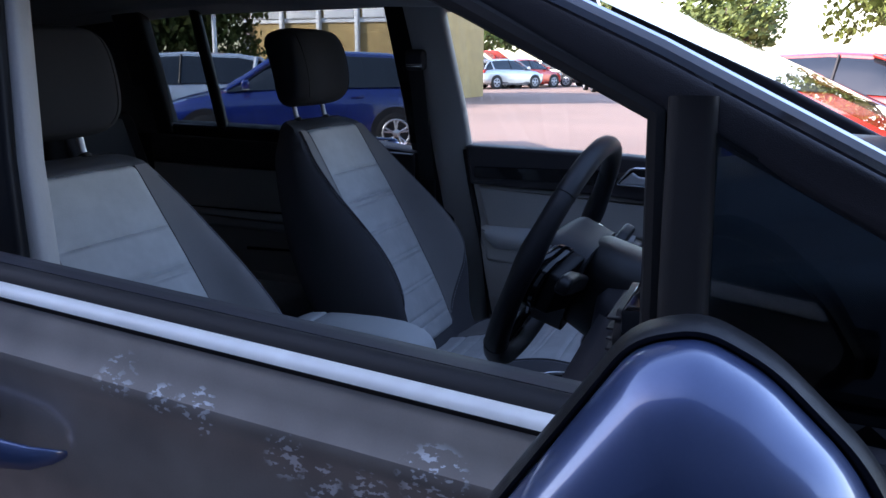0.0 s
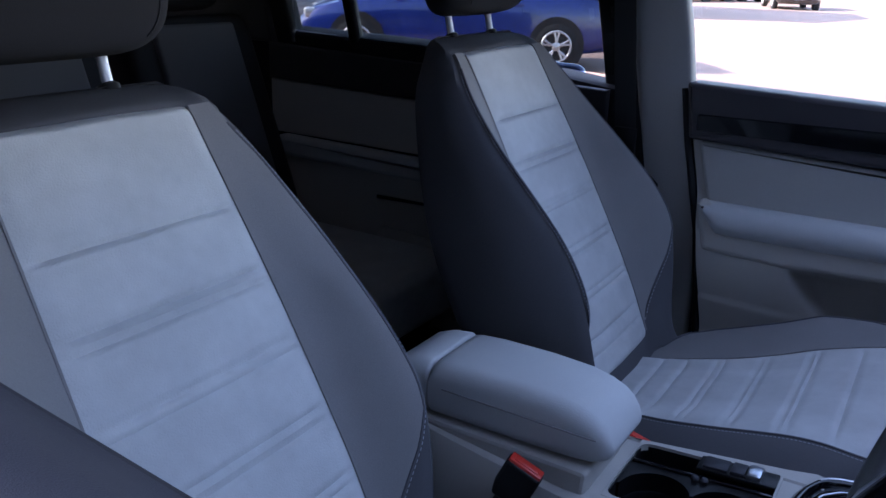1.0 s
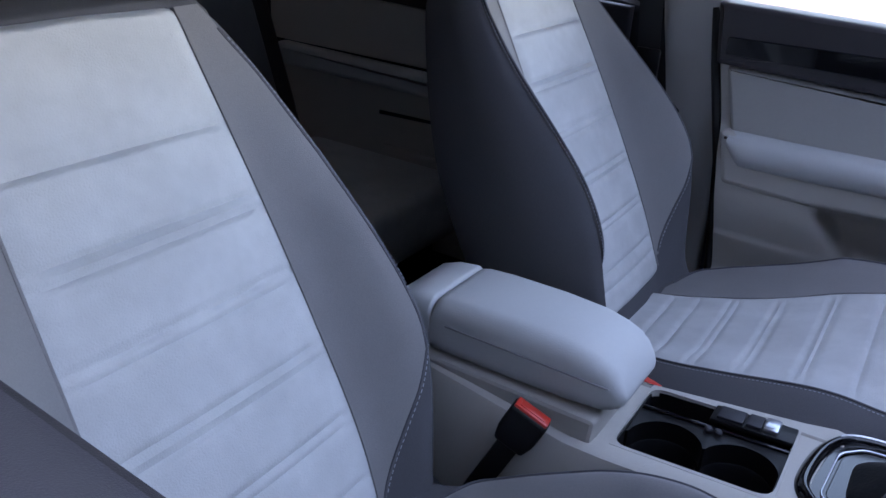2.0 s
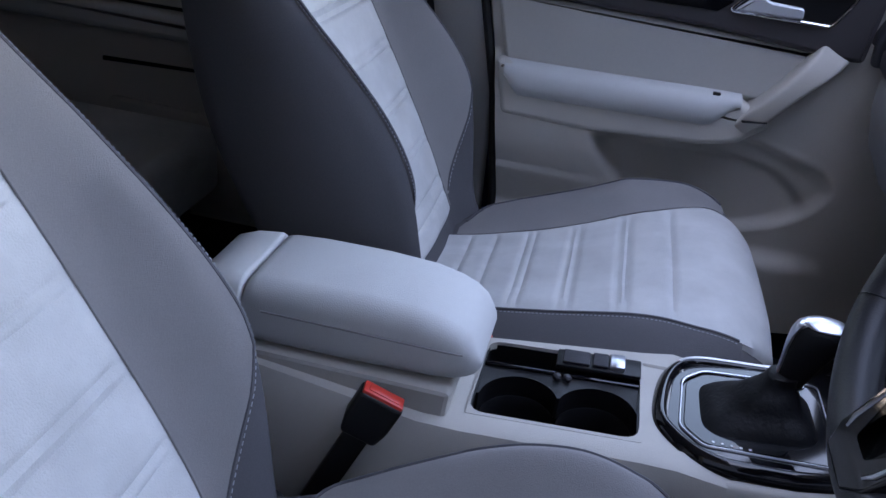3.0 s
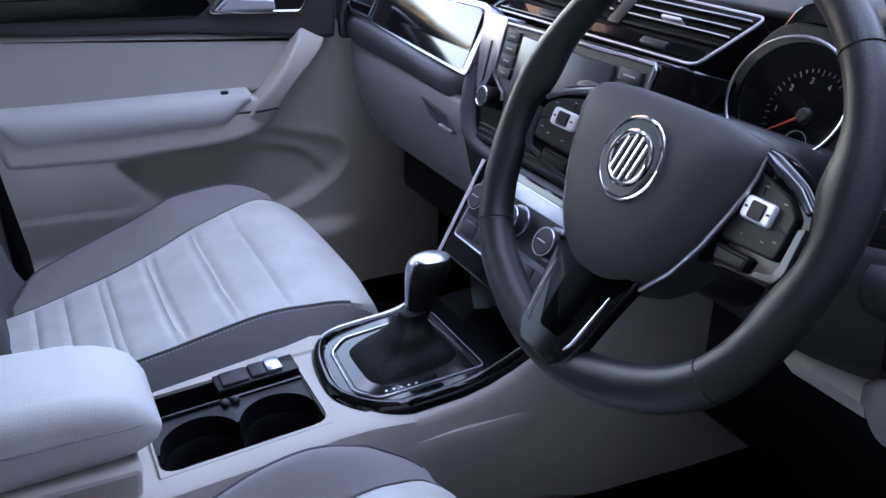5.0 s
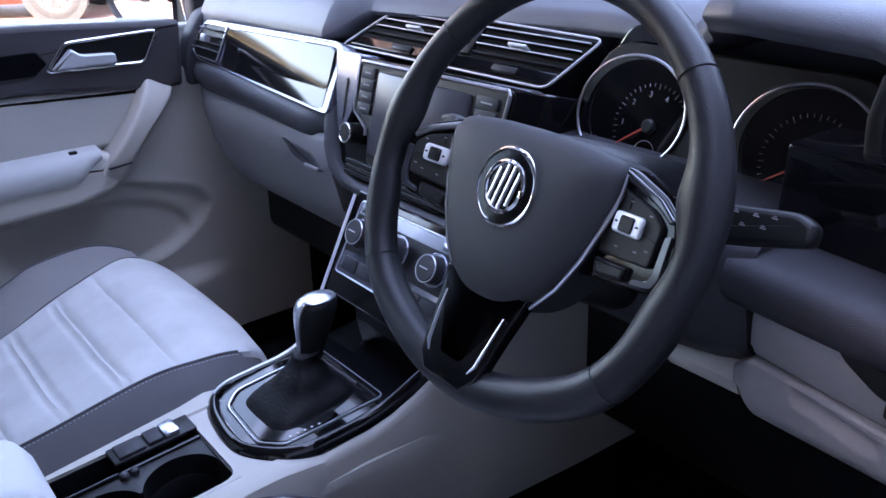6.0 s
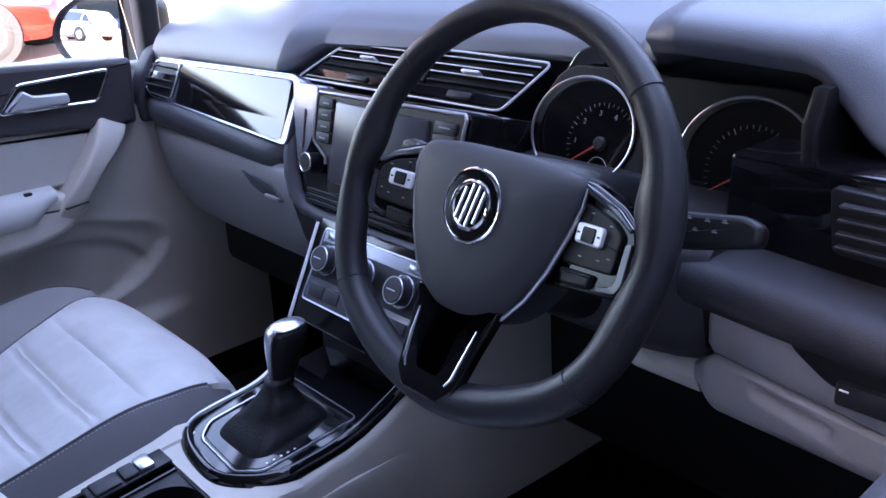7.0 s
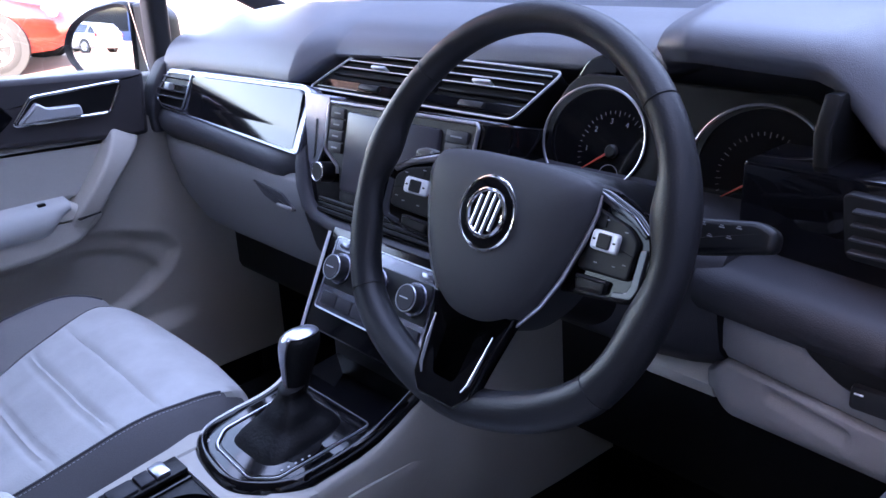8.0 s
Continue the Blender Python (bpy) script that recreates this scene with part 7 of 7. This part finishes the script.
P_BLUE, P_SILVER, P_RED, P_WHITE, P_BLACK = car_paint("blue_paint", (0.006, 0.022, 0.17)), car_paint("silver_paint", (0.55, 0.57, 0.58), 0.5), car_paint("red_paint", (0.6, 0.04, 0.02)), car_paint("white_paint", (0.75, 0.76, 0.78)), car_paint("black_paint", (0.012, 0.012, 0.014))
car_body()
parked_car("parked_car", "dark blue hatchback parked on the paving", P_BLUE, pose(-9.32, -6.39, 0, 0, 0, 215.6))
parked_car("parked_car", "silver hatchback parked behind the blue one", P_SILVER, pose(-10.3, -9.7, 0, 0, 0, 215.6))
parked_car("parked_car", "red hatchback with silver rims parked on the paving", P_ORANGE, pose(-10.92, 1.65, 0, 0, 0, -35))
parked_car("parked_car", "white car parked ahead on the paving", P_WHITE, pose(-9.5, 8.0, 0, 0, 0, 20))
parked_car("parked_car", "white hatchback with its tailgate raised", P_WHITE, pose(-39, -14.2, 0, 0, 0, 60), hatch_open=True)
parked_car("parked_car", "pale hatchback with its tailgate raised", P_SILVER, pose(-40, -12.9, 0, 0, 0, 60), hatch_open=True)
parked_car("parked_car", "red hatchback with its tailgate raised", P_RED, pose(-42, -12.4, 0, 0, 0, 60), hatch_open=True)
parked_car("parked_car", "black hatchback in the far row", P_BLACK, pose(-45, -11.6, 0, 0, 0, 165))
parked_car("parked_car", "dark car in the far row", P_BLACK, pose(-38, -7.2, 0, 0, 0, -70))
parked_car("parked_car", "silver hatchback seen in the door mirror", P_SILVER, pose(-23.5, -39, 0, 0, 0, 110))


# ---------------------------------------------------------------- greenery and buildings
LEAF = mat("spring_leaves", (0.10, 0.13, 0.025), 0.7, var=0.5, scale=1.5, var2=0.4, scale2=0.6)
LEAF_DARK = mat("hedge_leaves", (0.075, 0.105, 0.025), 0.7, var=0.6, scale=3, var2=0.4, scale2=1.2)
BARK = mat("grey_bark", (0.09, 0.075, 0.06), 0.9, var=0.3, scale=8, bump=0.5, bscale=30)
OCHRE = mat("ochre_brick", (0.42, 0.29, 0.12), 0.85, var=0.2, scale=10, bump=0.3, bscale=40, var2=0.1)
WHITEPAINT = mat("white_painted_metal", (0.75, 0.76, 0.77), 0.5, var=0.04)
PALEPANE = mat("pale_window_glass", (0.45, 0.48, 0.52), 0.1, var=0.05, coat=0.5)
rnd = random.Random(4)


def leaves(bm, blobs, count, size):
    """Many small leaf clumps scattered through a set of uneven clouds."""
    total = sum(b[1] ** 2 for b in blobs)
    for c, r in blobs:
        for _ in range(int(count * r * r / total)):
            d = Vector((rnd.gauss(0, 1), rnd.gauss(0, 1), rnd.gauss(0, 1))).normalized() * r * (0.55 + 0.5 * rnd.random())
            p = Vector(c) + Vector((d.x, d.y, d.z * 0.85))
            u = Vector((rnd.gauss(0, 1), rnd.gauss(0, 1), rnd.gauss(0, 1))).normalized()
            w = u.orthogonal().normalized()
            s = size * (0.6 + 0.8 * rnd.random())
            q = u.cross(w)
            bm.faces.new([bm.verts.new(p + s * (a * u * 0.6 + b * w) + s * 0.15 * e * q) for a, b, e in ((-1, -0.2, 0), (0, -1, 1), (1, 0.1, 0), (0.1, 1, 1))])
    return bm


def plain_part(name, bm, material, parent, label="", kind=""):
    me = bpy.data.meshes.new(name)
    bm.to_mesh(me)
    bm.free()
    me.materials.append(material)
    ob = new(name, me)
    ob.parent = parent
    return tagged(ob, label, kind=kind)


def tree(x, y, h, r, material, label):
    t = thing("tree", (0, 0, 0), label, "tree", "trees round the car park")
    bm = bmesh.new()
    tube(bm, [V(0, 0, -0.1), V(0.05, 0.03, h * 0.2), V(-0.04, 0.06, h * 0.42), V(0.06, 0, h * 0.75)], [r * 0.09, r * 0.07, r * 0.055, r * 0.02], 9)
    for k in range(7):
        a = k * 2.4
        z0 = h * (0.28 + 0.05 * k)
        tube(bm, [V(0, 0, z0), V(r * 0.35 * math.cos(a), r * 0.35 * math.sin(a), z0 + h * 0.12), V(r * 0.7 * math.cos(a), r * 0.7 * math.sin(a), z0 + h * 0.2)], [r * 0.04, r * 0.025, r * 0.01], 6)
    part("trunk", bm, BARK, t, "grey bark")
    blobs = [((0, 0, h * 0.72), r * 0.6)]
    for k in range(11):
        a, q = k * 2.4, rnd.uniform(0.4, 0.8)
        blobs.append(((r * q * math.cos(a), r * q * math.sin(a), h * rnd.uniform(0.45, 0.85)), r * rnd.uniform(0.25, 0.45)))
    plain_part("crown", leaves(bmesh.new(), blobs, 2600, 0.05 * r + 0.05), material, t, "loose crown of small leaves", "stuff")
    t.matrix_basis = pose(x, y, 0, 0, 0, rnd.uniform(0, 360))


for x, y, h, r in ((-62, -22, 7, 4), (-66, -13, 8, 4.5), (-64, -30, 8, 5), (-70, -4, 8, 5), (-60, 8, 9, 5), (-52, -44, 9, 5), (-54, -68, 9, 6), (-44, -72, 8, 5)):
    tree(x, y, h, r, LEAF, "spring tree with yellow green leaves beside the paving")


def hedge(x0, y0, x1, y1, h, n, label):
    t = thing("hedge", (x0, y0, 0), label, "hedge")
    blobs = []
    for k in range(n):
        f = (k + 0.5) / n
        for lev in (0.3, 0.75):
            blobs.append(((x0 + (x1 - x0) * f + rnd.uniform(-0.3, 0.3) - x0, y0 + (y1 - y0) * f + rnd.uniform(-0.3, 0.3) - y0, h * lev), h * rnd.uniform(0.32, 0.45)))
    plain_part("leaves", leaves(bmesh.new(), blobs, 6000 * n // 2, 0.12), LEAF_DARK, t, "dense dark leaves", "stuff")


hedge(-18.3, -14.1, -13.4, -18.9, 4.2, 9, "tall dark green hedge behind the parked cars")


def building():
    b = thing("building", (-26, -13.4, 0), "low ochre brick building with white window frames", "building")
    part("wall", box(bmesh.new(), -30, -22, -16.2, -10.6, -0.1, 4.55, 0.02), OCHRE, b, "ochre brick wall")
    part("roof", prism(bmesh.new(), [(-30.4, 4.55), (-21.6, 4.55), (-26, 5.3)], "y", -16.6, -10.2), mat("dark_roof_tiles", (0.10, 0.07, 0.06), 0.9, var=0.3, scale=6), b, "dark tiled roof")
    part("band", box(bmesh.new(), -22.02, -21.95, -16.2, -10.6, 2.52, 2.66, 0.01), WHITEPAINT, b, "white sill band")
    for k in range(4):
        y = -15.85 + 1.36 * k
        w = part("window", box(bmesh.new(), -22.0, -21.9, y, y + 1.05, 2.66, 4.3, 0.01), WHITEPAINT, b, "white framed window")
        for j in (0, 1):
            part("pane", box(bmesh.new(), -21.905, -21.885, y + 0.08 + 0.48 * j, y + 0.50 + 0.48 * j, 2.95, 4.22), PALEPANE, w, "pale window pane reflecting the sky")
        part("post", box(bmesh.new(), -21.98, -21.82, y - 0.24, y - 0.12, 0, 4.5, 0.01), WHITEPAINT, b, "white upright post")
    return b


building()


def pole(x, y, h, sign, label):
    p = thing("sign_pole", (x, y, 0), label, "pole")
    part("mast", tube(bmesh.new(), [V(x, y, -0.05), V(x, y, h)], [0.09, 0.06], 10), WHITEPAINT, p)
    if sign:
        part("panel", box(bmesh.new(), x - 0.05, x + 0.05, y - 0.5, y + 0.5, h * 0.5, h, 0.02), sign, p, "plain coloured panel")


pole(-48, -13.0, 7, None, "white lamp mast in the car park")
pole(-50, -11.4, 9, P_RED, "mast with a plain red panel")
pole(-40, -14.4, 6, WHITEPAINT, "white sign pillar in the car park")


def hanging_sign():
    p = thing("sign_pole", (-12.1, -9.95, 0), "grey post with a plain orange red sign box", "sign")
    part("mast", tube(bmesh.new(), [V(-12.1, -9.95, -0.05), V(-12.1, -9.95, 2.85)], [0.05, 0.04], 10), WHITEPAINT, p)
    part("panel", box(bmesh.new(), -0.06, 0.06, -0.32, 0.32, -0.22, 0.42, 0.02, 2, pose(-12.05, -9.95, 2.45, 0, 0, 36)), P_RED, p, "plain orange red box")


hanging_sign()


# unseen wall added behind the camera to block daylight, tinted for blue sky
bm = box(bmesh.new(), 2.05, 2.4, -30, 7.0, -0.1, 4.7, 0.02)
tagged(part("wall_east", bm, mat("light_block_blue_grey", (0.072, 0.088, 0.116), 0.9, var=0.3, scale=6, bump=0.4, bscale=30, var2=0.1), None, "unseen plain wall added to keep daylight off the driver side"), category="wall", kind="structure")


def far_hall():
    b = thing("building", (-48, -88, 0), "long low blue grey hall beyond the car park", "building")
    m = Matrix.Translation((-48, -88, 0)) @ Matrix.Rotation(radians(-32), 4, "Z")
    part("wall", box(bmesh.new(), -34, 34, -5, 5, -0.1, 6.5, 0.05, 2, m), mat("blue_cladding", (0.05, 0.09, 0.2), 0.6, var=0.1, scale=2), b, "blue clad wall")
    part("roof", box(bmesh.new(), -34.5, 34.5, -5.5, 5.5, 6.5, 7.2, 0.05, 2, m), mat("grey_roof", (0.2, 0.2, 0.21), 0.8), b, "flat grey roof")
    for k in range(9):
        part("window", box(bmesh.new(), -31 + 7 * k, -26.5 + 7 * k, 4.98, 5.06, 1.0, 3.6, 0.02, 1, m), CARBLACK, b, "dark glazed window")


far_hall()
